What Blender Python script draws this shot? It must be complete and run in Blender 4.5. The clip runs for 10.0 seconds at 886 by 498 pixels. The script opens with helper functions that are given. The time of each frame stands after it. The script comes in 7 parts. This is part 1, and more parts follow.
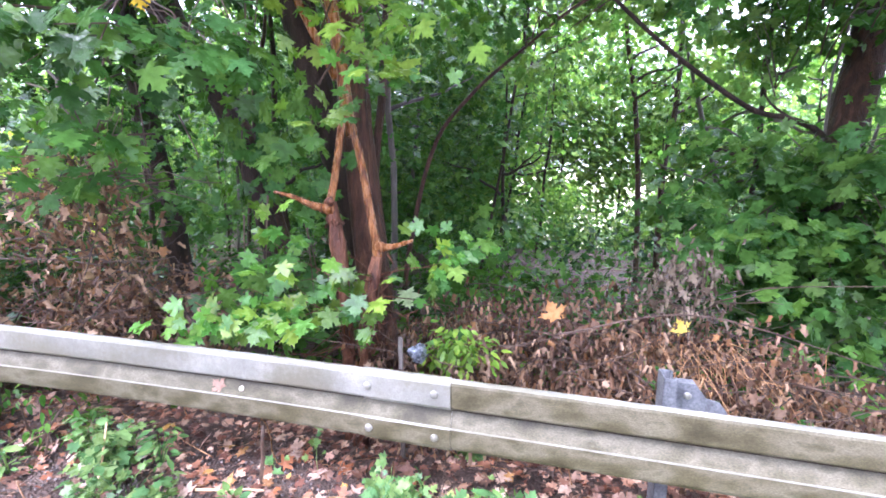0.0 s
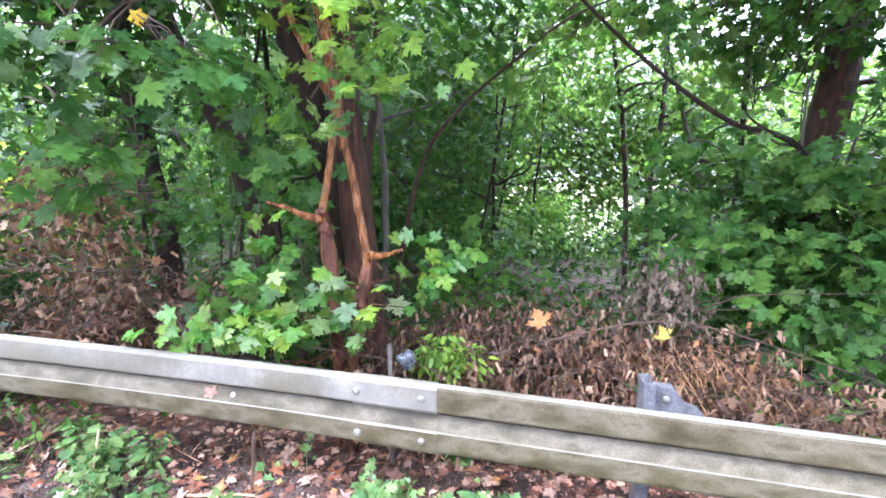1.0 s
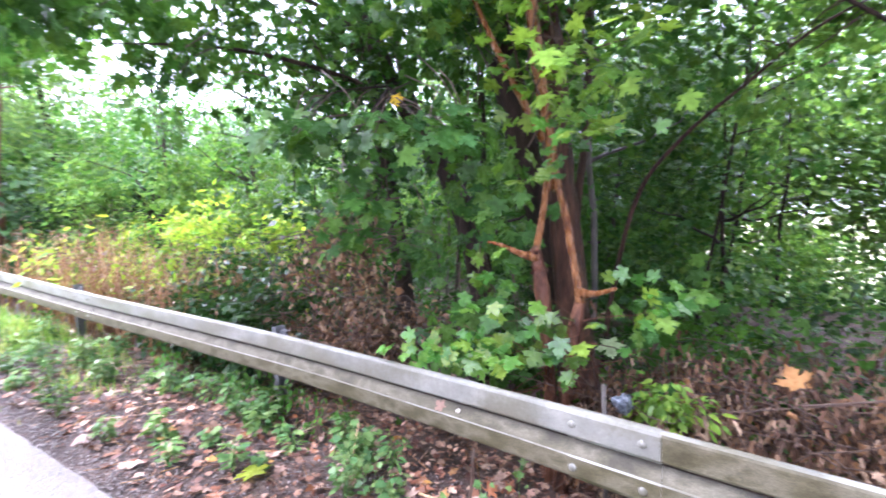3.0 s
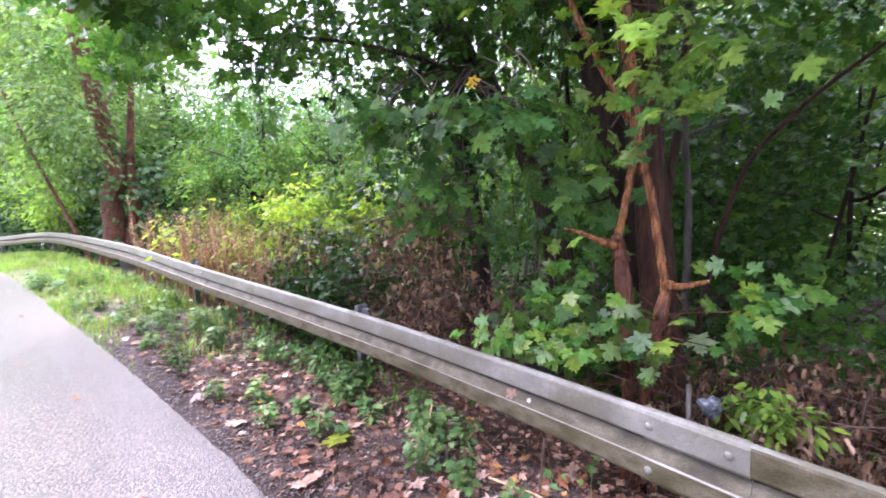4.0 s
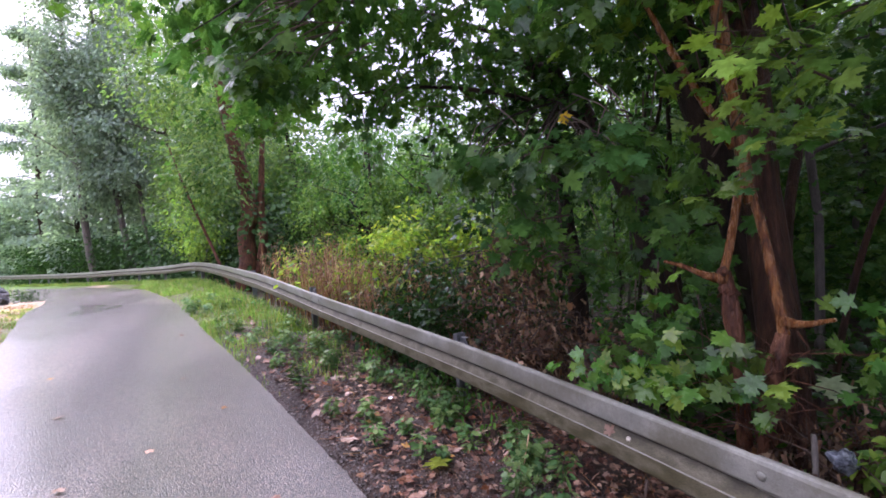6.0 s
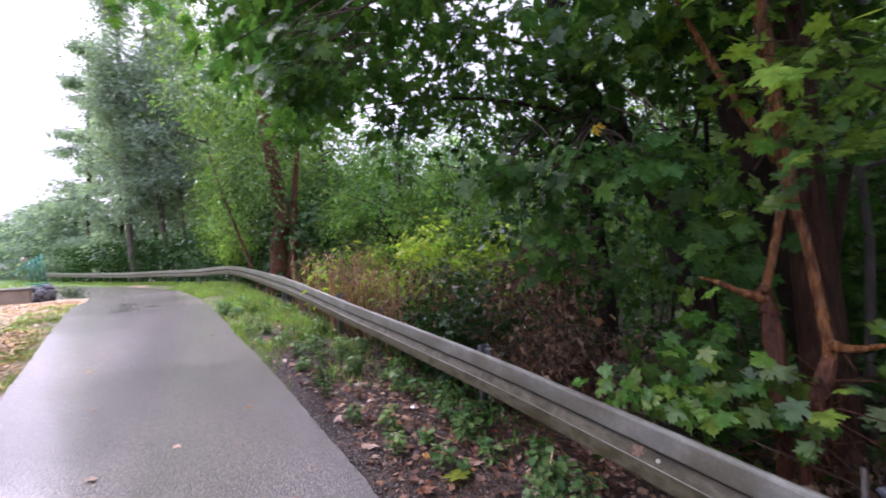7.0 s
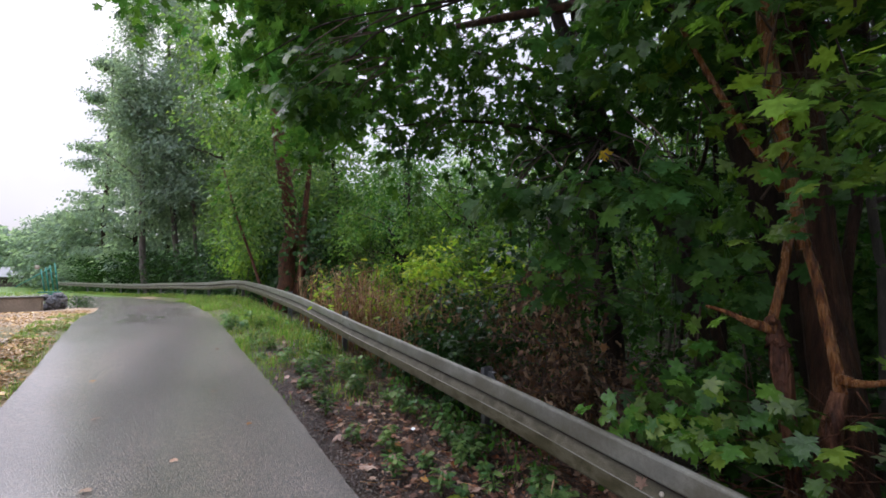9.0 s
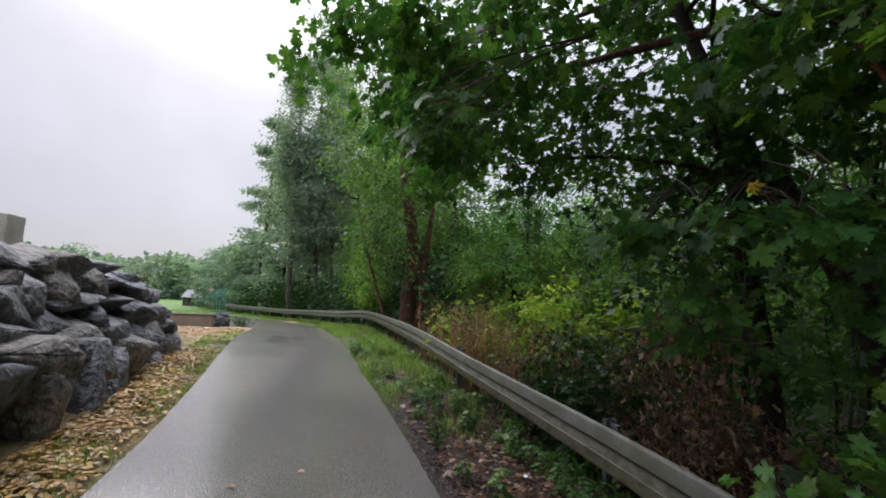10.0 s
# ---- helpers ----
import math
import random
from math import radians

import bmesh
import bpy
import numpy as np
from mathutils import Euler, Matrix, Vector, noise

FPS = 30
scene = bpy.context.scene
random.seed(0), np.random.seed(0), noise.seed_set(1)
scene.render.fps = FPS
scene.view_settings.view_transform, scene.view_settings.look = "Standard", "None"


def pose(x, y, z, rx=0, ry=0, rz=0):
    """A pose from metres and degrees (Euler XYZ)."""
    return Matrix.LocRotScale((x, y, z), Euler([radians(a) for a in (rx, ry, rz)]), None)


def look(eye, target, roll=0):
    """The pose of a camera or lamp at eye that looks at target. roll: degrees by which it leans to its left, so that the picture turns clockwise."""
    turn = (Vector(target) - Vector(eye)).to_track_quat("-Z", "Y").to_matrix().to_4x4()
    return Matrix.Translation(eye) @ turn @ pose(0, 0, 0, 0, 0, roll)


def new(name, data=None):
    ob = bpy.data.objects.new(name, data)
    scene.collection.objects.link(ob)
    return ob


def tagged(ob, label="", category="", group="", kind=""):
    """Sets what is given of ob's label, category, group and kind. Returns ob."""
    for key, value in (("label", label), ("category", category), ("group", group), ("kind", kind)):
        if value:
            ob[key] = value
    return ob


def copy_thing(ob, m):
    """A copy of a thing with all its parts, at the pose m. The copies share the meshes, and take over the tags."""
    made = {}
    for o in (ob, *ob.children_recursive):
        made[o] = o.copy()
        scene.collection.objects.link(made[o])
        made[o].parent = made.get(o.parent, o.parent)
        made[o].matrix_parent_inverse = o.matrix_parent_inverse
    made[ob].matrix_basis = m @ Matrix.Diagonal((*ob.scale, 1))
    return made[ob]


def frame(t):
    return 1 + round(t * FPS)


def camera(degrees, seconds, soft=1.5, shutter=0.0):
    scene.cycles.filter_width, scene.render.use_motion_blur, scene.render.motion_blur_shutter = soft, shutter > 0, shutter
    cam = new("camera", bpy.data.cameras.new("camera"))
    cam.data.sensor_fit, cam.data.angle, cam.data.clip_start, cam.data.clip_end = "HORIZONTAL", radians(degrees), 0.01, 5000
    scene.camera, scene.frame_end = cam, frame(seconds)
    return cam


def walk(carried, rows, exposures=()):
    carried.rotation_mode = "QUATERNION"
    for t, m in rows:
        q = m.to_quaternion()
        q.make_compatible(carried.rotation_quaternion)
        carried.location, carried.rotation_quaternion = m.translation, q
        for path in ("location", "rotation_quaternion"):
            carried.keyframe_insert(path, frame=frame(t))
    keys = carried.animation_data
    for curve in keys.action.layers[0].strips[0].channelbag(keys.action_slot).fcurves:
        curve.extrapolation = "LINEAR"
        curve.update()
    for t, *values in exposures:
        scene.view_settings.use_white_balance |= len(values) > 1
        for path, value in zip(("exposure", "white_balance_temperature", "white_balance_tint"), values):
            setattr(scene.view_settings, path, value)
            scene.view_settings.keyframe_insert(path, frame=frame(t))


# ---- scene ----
cam = camera(90.4, 10.0, 1.7, 0.45)
PATH = [
    (0, (0.241, 0.159, 1.432), (2.184, 0.469, 1.075), 0.0),
    (0.5, (0.209, 0.149, 1.439), (2.162, 0.438, 1.122), 0.1),
    (1, (0.178, 0.121, 1.445), (2.132, 0.402, 1.128), 0.1),
    (1.5, (0.14, 0.108, 1.447), (2.092, 0.454, 1.178), -0.6),
    (2, (0.106, 0.107, 1.445), (2.029, 0.629, 1.269), -1.6),
    (2.5, (0.073, 0.114, 1.446), (1.906, 0.902, 1.309), -2.1),
    (3, (0.033, 0.142, 1.432), (1.69, 1.258, 1.317), -1.8),
    (3.2, (0.014, 0.146, 1.434), (1.613, 1.342, 1.32), -1.6),
    (4.3, (0.082, 0.091, 1.507), (1.421, 1.553, 1.24), -3.2),
    (4.5, (0.078, 0.075, 1.517), (1.362, 1.577, 1.207), -4.2),
    (5, (0.046, 0.03, 1.533), (1.225, 1.632, 1.328), -4.5),
    (5.5, (0.008, 0.0, 1.549), (1.144, 1.643, 1.441), -3.6),
    (5.7, (-0.017, -0.016, 1.57), (1.082, 1.652, 1.474), -3.9),
    (6.8, (-0.024, -0.014, 1.55), (1.039, 1.68, 1.521), -2.7),
    (7, (-0.017, -0.007, 1.542), (0.97, 1.733, 1.526), -1.9),
    (7.5, (-0.011, -0.005, 1.533), (0.891, 1.78, 1.546), -0.3),
    (8, (-0.014, -0.01, 1.527), (0.875, 1.782, 1.562), 0.5),
    (8.5, (-0.008, -0.011, 1.532), (0.885, 1.778, 1.583), 0.5),
    (9, (-0.003, -0.025, 1.539), (0.952, 1.73, 1.617), -0.2),
    (9.5, (-0.019, -0.029, 1.519), (0.77, 1.803, 1.659), 0.6),
    (9.8, (-0.044, -0.028, 1.493), (0.485, 1.886, 1.735), 2.6),
    (10, (-0.004, -0.024, 1.504), (0.449, 1.908, 1.747), 2.9),
]
walk(cam, [(t, look(eye, target, roll)) for t, eye, target, roll in PATH],
     [(0.0, 3.04, 5480, 30), (1.0, 2.99, 5500, 26), (2.0, 2.94, 5500, 23), (3.2, 2.57, 5600, 31), (4.5, 1.78, 5780, 37), (5.5, 1.16, 5760, 37), (7.0, 0.74, 5830, 34), (8.5, 0.10, 6000, 22), (9.5, 0.14, 6050, 17), (10.0, -0.27, 6100, 15)])

# ---------------------------------------------------------------- light
SUN_ELEVATION, SUN_TURN = 42.0, -18.0
world = bpy.data.worlds.new("overcast_sky")
scene.world = world
world.use_nodes = True
wn, wl = world.node_tree.nodes, world.node_tree.links
sky = wn.new("ShaderNodeTexSky")
sky.sky_type, sky.sun_disc = "NISHITA", False
sky.sun_elevation, sky.sun_rotation = radians(SUN_ELEVATION), radians(SUN_TURN)
sky.dust_density, sky.ozone_density = 4.0, 2.0
cloud_mix = wn.new("ShaderNodeMix")
cloud_mix.data_type = "RGBA"
cloud_mix.inputs["Factor"].default_value = 0.88
cloud_noise = wn.new("ShaderNodeTexNoise")
cloud_noise.inputs["Scale"].default_value = 1.6
cloud_noise.inputs["Detail"].default_value = 5.0
cloud_ramp = wn.new("ShaderNodeValToRGB")
cloud_ramp.color_ramp.elements[0].position, cloud_ramp.color_ramp.elements[0].color = 0.30, (6.9, 7.2, 7.8, 1)
cloud_ramp.color_ramp.elements[1].position, cloud_ramp.color_ramp.elements[1].color = 0.70, (12.4, 12.6, 13.0, 1)
wl.new(cloud_noise.outputs["Fac"], cloud_ramp.inputs["Fac"])
wl.new(sky.outputs["Color"], cloud_mix.inputs["A"])
# an overcast sky is about twice as bright overhead as low down
sky_dir, sky_up, sky_rise, sky_veil = wn.new("ShaderNodeTexCoord"), wn.new("ShaderNodeSeparateXYZ"), wn.new("ShaderNodeMapRange"), wn.new("ShaderNodeMix")
sky_rise.interpolation_type = "SMOOTHSTEP"
sky_rise.inputs["From Min"].default_value, sky_rise.inputs["From Max"].default_value = 0.38, 1.0
sky_rise.inputs["To Min"].default_value, sky_rise.inputs["To Max"].default_value = 0.37, 2.4
sky_veil.data_type, sky_veil.blend_type = "RGBA", "MULTIPLY"
sky_veil.inputs["Factor"].default_value = 1.0
wl.new(sky_dir.outputs["Generated"], sky_up.inputs["Vector"])
wl.new(sky_up.outputs["Z"], sky_rise.inputs["Value"])
wl.new(cloud_ramp.outputs["Color"], sky_veil.inputs["A"])
wl.new(sky_rise.outputs["Result"], sky_veil.inputs["B"])
wl.new(sky_veil.outputs["Result"], cloud_mix.inputs["B"])
wl.new(cloud_mix.outputs["Result"], wn["Background"].inputs["Color"])
wn["Background"].inputs["Strength"].default_value = 0.19
sun = new("sun", bpy.data.lights.new("sun", "SUN"))
sun.data.energy, sun.data.angle, sun.data.color = 1.5, radians(30), (1.0, 0.97, 0.93)
sun.matrix_world = look((-31 * 0.9, 95 * 0.9, 90), (0, 0, 0))

# ---------------------------------------------------------------- materials
def material(name, stops, scale=6.0, rough=(0.6, 0.9), bump=0.3, bump_scale=60.0, metal=0.0, by="noise",
             clear=0.0, stretch=(1, 1, 1), fine=0.35, relief=0.01):
    """stops: colours from dark to light. by: noise, island (each loose piece) or object (each object)."""
    m = bpy.data.materials.new(name)
    m.use_nodes = True
    n, l = m.node_tree.nodes, m.node_tree.links
    out, b = n["Material Output"], n["Principled BSDF"]
    geo = n.new("ShaderNodeNewGeometry")
    mapping = n.new("ShaderNodeMapping")
    mapping.inputs["Scale"].default_value = stretch
    l.new(geo.outputs["Position"], mapping.inputs["Vector"])
    big, small = n.new("ShaderNodeTexNoise"), n.new("ShaderNodeTexNoise")
    big.inputs["Scale"].default_value, big.inputs["Detail"].default_value = scale, 4.0
    small.inputs["Scale"].default_value, small.inputs["Detail"].default_value = bump_scale, 3.0
    for tex in (big, small):
        l.new(mapping.outputs["Vector"], tex.inputs["Vector"])
    ramp = n.new("ShaderNodeValToRGB")
    ramp.color_ramp.elements[0].color = (*stops[0], 1)
    ramp.color_ramp.elements[1].color = (*stops[-1], 1)
    lo, hi = (0.3, 0.7) if by == "noise" else (0.0, 1.0)
    ramp.color_ramp.elements[0].position, ramp.color_ramp.elements[1].position = lo, hi
    for k, col in enumerate(stops[1:-1]):
        e = ramp.color_ramp.elements.new(lo + (hi - lo) * (k + 1) / (len(stops) - 1))
        e.color = (*col, 1)
    if by == "island":
        l.new(geo.outputs["Random Per Island"], ramp.inputs["Fac"])
    elif by == "object":
        info = n.new("ShaderNodeObjectInfo")
        l.new(info.outputs["Random"], ramp.inputs["Fac"])
    else:
        l.new(big.outputs["Fac"], ramp.inputs["Fac"])
    shade = n.new("ShaderNodeMapRange")
    shade.inputs["To Min"].default_value, shade.inputs["To Max"].default_value = 1 - fine, 1 + fine
    shade.inputs["From Min"].default_value, shade.inputs["From Max"].default_value = 0.25, 0.75
    l.new((small if by == "noise" else big).outputs["Fac"], shade.inputs["Value"])
    tint = n.new("ShaderNodeMix")
    tint.data_type, tint.blend_type = "RGBA", "MULTIPLY"
    tint.inputs["Factor"].default_value = 1.0
    l.new(ramp.outputs["Color"], tint.inputs["A"])
    l.new(shade.outputs["Result"], tint.inputs["B"])
    l.new(tint.outputs["Result"], b.inputs["Base Color"])
    gloss = n.new("ShaderNodeMapRange")
    gloss.inputs["From Min"].default_value, gloss.inputs["From Max"].default_value = 0.3, 0.7
    gloss.inputs["To Min"].default_value, gloss.inputs["To Max"].default_value = rough
    l.new(big.outputs["Fac"], gloss.inputs["Value"])
    l.new(gloss.outputs["Result"], b.inputs["Roughness"])
    b.inputs["Metallic"].default_value = metal
    if bump:
        bm_ = n.new("ShaderNodeBump")
        bm_.inputs["Strength"].default_value, bm_.inputs["Distance"].default_value = bump, relief
        l.new(small.outputs["Fac"], bm_.inputs["Height"])
        l.new(bm_.outputs["Normal"], b.inputs["Normal"])
    if clear:
        tr, mix = n.new("ShaderNodeBsdfTranslucent"), n.new("ShaderNodeMixShader")
        warm = n.new("ShaderNodeMix")
        warm.data_type, warm.blend_type = "RGBA", "MULTIPLY"
        warm.inputs["Factor"].default_value = 1.0
        warm.inputs["B"].default_value = (1.35, 1.45, 0.75, 1)
        # whole clumps are lighter or darker than their neighbours
        clump, level, toned = n.new("ShaderNodeTexNoise"), n.new("ShaderNodeMapRange"), n.new("ShaderNodeMix")
        clump.inputs["Scale"].default_value, clump.inputs["Detail"].default_value = 1.7, 2.0
        l.new(geo.outputs["Position"], clump.inputs["Vector"])
        level.inputs["From Min"].default_value, level.inputs["From Max"].default_value = 0.3, 0.7
        level.inputs["To Min"].default_value, level.inputs["To Max"].default_value = 0.62, 1.58
        l.new(clump.outputs["Fac"], level.inputs["Value"])
        toned.data_type, toned.blend_type = "RGBA", "MULTIPLY"
        toned.inputs["Factor"].default_value = 1.0
        l.new(tint.outputs["Result"], toned.inputs["A"])
        l.new(level.outputs["Result"], toned.inputs["B"])
        l.new(toned.outputs["Result"], b.inputs["Base Color"])
        l.new(toned.outputs["Result"], warm.inputs["A"])
        l.new(warm.outputs["Result"], tr.inputs["Color"])
        mix.inputs["Fac"].default_value = clear
        l.new(b.outputs["BSDF"], mix.inputs[1])
        l.new(tr.outputs["BSDF"], mix.inputs[2])
        l.new(mix.outputs["Shader"], out.inputs["Surface"])
    return m


def leaves_of(name, *stops, rough=(0.14, 0.38), clear=0.45, by="island", shine=0.14):
    m = material(name, stops, 24.0, rough, 0.55, 42.0, by=by, clear=clear, fine=0.32, relief=0.012)
    n, l = m.node_tree.nodes, m.node_tree.links
    spec = n["Principled BSDF"].inputs["Specular IOR Level"]
    spec.default_value = shine
    if by == "island":
        # about one leaf in four is wet enough to shine
        geo, hashed, pick, level = n.new("ShaderNodeNewGeometry"), n.new("ShaderNodeMath"), n.new("ShaderNodeMath"), n.new("ShaderNodeMath")
        hashed.operation, pick.operation, level.operation = "FRACT", "GREATER_THAN", "MULTIPLY_ADD"
        many = n.new("ShaderNodeMath")
        many.operation = "MULTIPLY"
        many.inputs[1].default_value = 17.31
        l.new(geo.outputs["Random Per Island"], many.inputs[0])
        l.new(many.outputs["Value"], hashed.inputs[0])
        l.new(hashed.outputs["Value"], pick.inputs[0])
        pick.inputs[1].default_value = 0.72
        level.inputs[1].default_value, level.inputs[2].default_value = 0.26, shine * 0.6
        l.new(pick.outputs["Value"], level.inputs[0])
        l.new(level.outputs["Value"], spec)
    return m


M_LEAF = leaves_of("maple_leaf", (0.028, 0.080, 0.018), (0.046, 0.116, 0.024), (0.082, 0.160, 0.028), (0.038, 0.104, 0.034), clear=0.45, shine=0.16)
M_LEAF_BRIGHT = leaves_of("young_maple_leaf", (0.100, 0.205, 0.034), (0.145, 0.255, 0.038), (0.205, 0.300, 0.043), (0.100, 0.200, 0.057), clear=0.52)
# darker copy of the maple leaf, the inner wood's shade put into its colour
M_LEAF_SHADE = leaves_of("shaded_maple_leaf", (0.016, 0.046, 0.014), (0.027, 0.066, 0.018), (0.042, 0.088, 0.020), clear=0.3)
M_LEAF_YELLOW = leaves_of("yellowing_leaf", (0.130, 0.240, 0.034), (0.205, 0.315, 0.038), (0.320, 0.365, 0.048), (0.110, 0.215, 0.045), clear=0.52)
M_LEAF_SMALL = leaves_of("small_leaf", (0.056, 0.120, 0.042), (0.095, 0.170, 0.054), (0.150, 0.215, 0.058), (0.075, 0.145, 0.062), rough=(0.35, 0.6), shine=0.35, clear=0.58)
# pale blue-grey leaf; distance haze is put into its colour
M_LEAF_HAZY_GREY = leaves_of("hazy_grey_leaf", (0.150, 0.205, 0.185), (0.200, 0.262, 0.228), (0.235, 0.295, 0.245), rough=(0.45, 0.7), shine=0.12, clear=0.58)
M_LEAF_GOLD = leaves_of("gold_leaf", (0.62, 0.42, 0.03), (0.70, 0.50, 0.05), by="object")
M_LEAF_PALE = leaves_of("pale_leaf", (0.32, 0.42, 0.24), (0.42, 0.50, 0.30), by="object")
M_DEAD = leaves_of("dead_leaf", (0.040, 0.022, 0.015), (0.105, 0.057, 0.036), (0.180, 0.104, 0.062), (0.330, 0.225, 0.150), (0.066, 0.037, 0.026), (0.220, 0.115, 0.052),
                   rough=(0.4, 0.7), clear=0.2)
M_DEAD_GREY = leaves_of("withered_grey_leaf", (0.080, 0.060, 0.042), (0.160, 0.125, 0.090), (0.230, 0.190, 0.145), clear=0.15)
M_LITTER = leaves_of("wet_leaf_litter", (0.045, 0.022, 0.017), (0.100, 0.049, 0.035), (0.188, 0.100, 0.066), (0.350, 0.235, 0.170), (0.069, 0.033, 0.025), (0.155, 0.062, 0.033), (0.270, 0.155, 0.102),
                     rough=(0.25, 0.5), clear=0.05)
M_FALLEN = leaves_of("fallen_leaf", (0.100, 0.042, 0.028), (0.260, 0.150, 0.110), (0.400, 0.285, 0.215), (0.230, 0.085, 0.034), (0.120, 0.060, 0.044), (0.420, 0.230, 0.070), (0.170, 0.075, 0.046), (0.330, 0.225, 0.170), clear=0.05, by="object")
M_FALLEN_TAN = leaves_of("fallen_birch_leaf", (0.250, 0.135, 0.045), (0.350, 0.205, 0.068), (0.420, 0.270, 0.105), (0.180, 0.100, 0.045), clear=0.05)
M_GRASS = leaves_of("grass_blade", (0.090, 0.200, 0.034), (0.140, 0.275, 0.046), (0.200, 0.300, 0.056), (0.270, 0.240, 0.100), (0.110, 0.240, 0.046), clear=0.35)
M_WEED = leaves_of("dry_weed_stalk", (0.120, 0.050, 0.026), (0.270, 0.125, 0.060), (0.460, 0.285, 0.160), (0.175, 0.075, 0.038), (0.370, 0.195, 0.095), clear=0.1)
# lit copy of the maple leaf, its light put into a paler green
M_LEAF_WOOD = leaves_of("lit_wood_leaf", (0.060, 0.130, 0.034), (0.092, 0.175, 0.042), (0.150, 0.230, 0.050), (0.066, 0.140, 0.056), clear=0.55)
M_HERB = leaves_of("herb_leaf", (0.054, 0.122, 0.044), (0.086, 0.168, 0.056), (0.145, 0.215, 0.070), (0.098, 0.175, 0.052), clear=0.3)
M_STRAW = leaves_of("dry_stalk", (0.130, 0.070, 0.035), (0.220, 0.125, 0.060), (0.330, 0.200, 0.090), (0.160, 0.080, 0.050), clear=0.1)
M_BARK = material("wet_brown_bark", [(0.018, 0.010, 0.007), (0.046, 0.023, 0.015), (0.085, 0.043, 0.027)], 7, (0.3, 0.65), 1.0, 40, stretch=(3, 3, 0.7), relief=0.02)
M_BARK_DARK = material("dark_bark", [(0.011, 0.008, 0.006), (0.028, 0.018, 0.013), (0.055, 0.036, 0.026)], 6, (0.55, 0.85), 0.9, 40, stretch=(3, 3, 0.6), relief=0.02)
M_BARK_GREY = material("grey_bark", [(0.036, 0.029, 0.023), (0.070, 0.058, 0.047), (0.120, 0.103, 0.086)], 5, (0.4, 0.7), 0.6, 60, stretch=(3, 3, 0.7))
M_BARK_ORANGE = material("stripped_orange_bark", [(0.055, 0.018, 0.007), (0.165, 0.056, 0.014), (0.285, 0.120, 0.032), (0.125, 0.042, 0.012)], 14, (0.15, 0.38), 1.0, 60, stretch=(3, 3, 0.35), relief=0.02)
M_BARK_RED = material("red_brown_bark", [(0.036, 0.014, 0.009), (0.092, 0.037, 0.020), (0.170, 0.075, 0.040)], 12, (0.35, 0.7), 0.9, 30, stretch=(2, 2, 0.6), relief=0.03)
M_BARK_TRUNK = material("wet_red_brown_trunk", [(0.018, 0.009, 0.006), (0.058, 0.026, 0.016), (0.118, 0.058, 0.034)], 7, (0.3, 0.65), 1.0, 34, stretch=(4, 4, 0.5), relief=0.03)
M_TWIG = material("twig", [(0.038, 0.022, 0.014), (0.095, 0.056, 0.035)], 8, (0.5, 0.8), 0.3, 80)
for bark in (M_BARK, M_BARK_RED, M_BARK_DARK, M_BARK_TRUNK):
    bark.node_tree.nodes["Principled BSDF"].inputs["Specular IOR Level"].default_value = 0.2
M_CONCRETE = material("weathered_concrete", [(0.30, 0.26, 0.20), (0.42, 0.38, 0.31), (0.50, 0.47, 0.40)], 3, (0.6, 0.85), 0.4, 60)
M_GREEN_PAINT = material("green_paint", [(0.018, 0.170, 0.125), (0.030, 0.230, 0.175)], 6, (0.35, 0.5), 0.1, 60)
M_WHITE = material("white_plastic", [(0.70, 0.72, 0.74), (0.82, 0.83, 0.84)], 10, (0.3, 0.5), 0.2, 40)
M_POST = material("galvanised_post", [(0.09, 0.093, 0.10), (0.145, 0.150, 0.158), (0.20, 0.205, 0.215)], 14, (0.4, 0.6), 0.15, 90, metal=0.3)
M_CUT = material("cut_wood", [(0.42, 0.27, 0.13), (0.60, 0.42, 0.24)], 30, (0.5, 0.7), 0.3, 90)


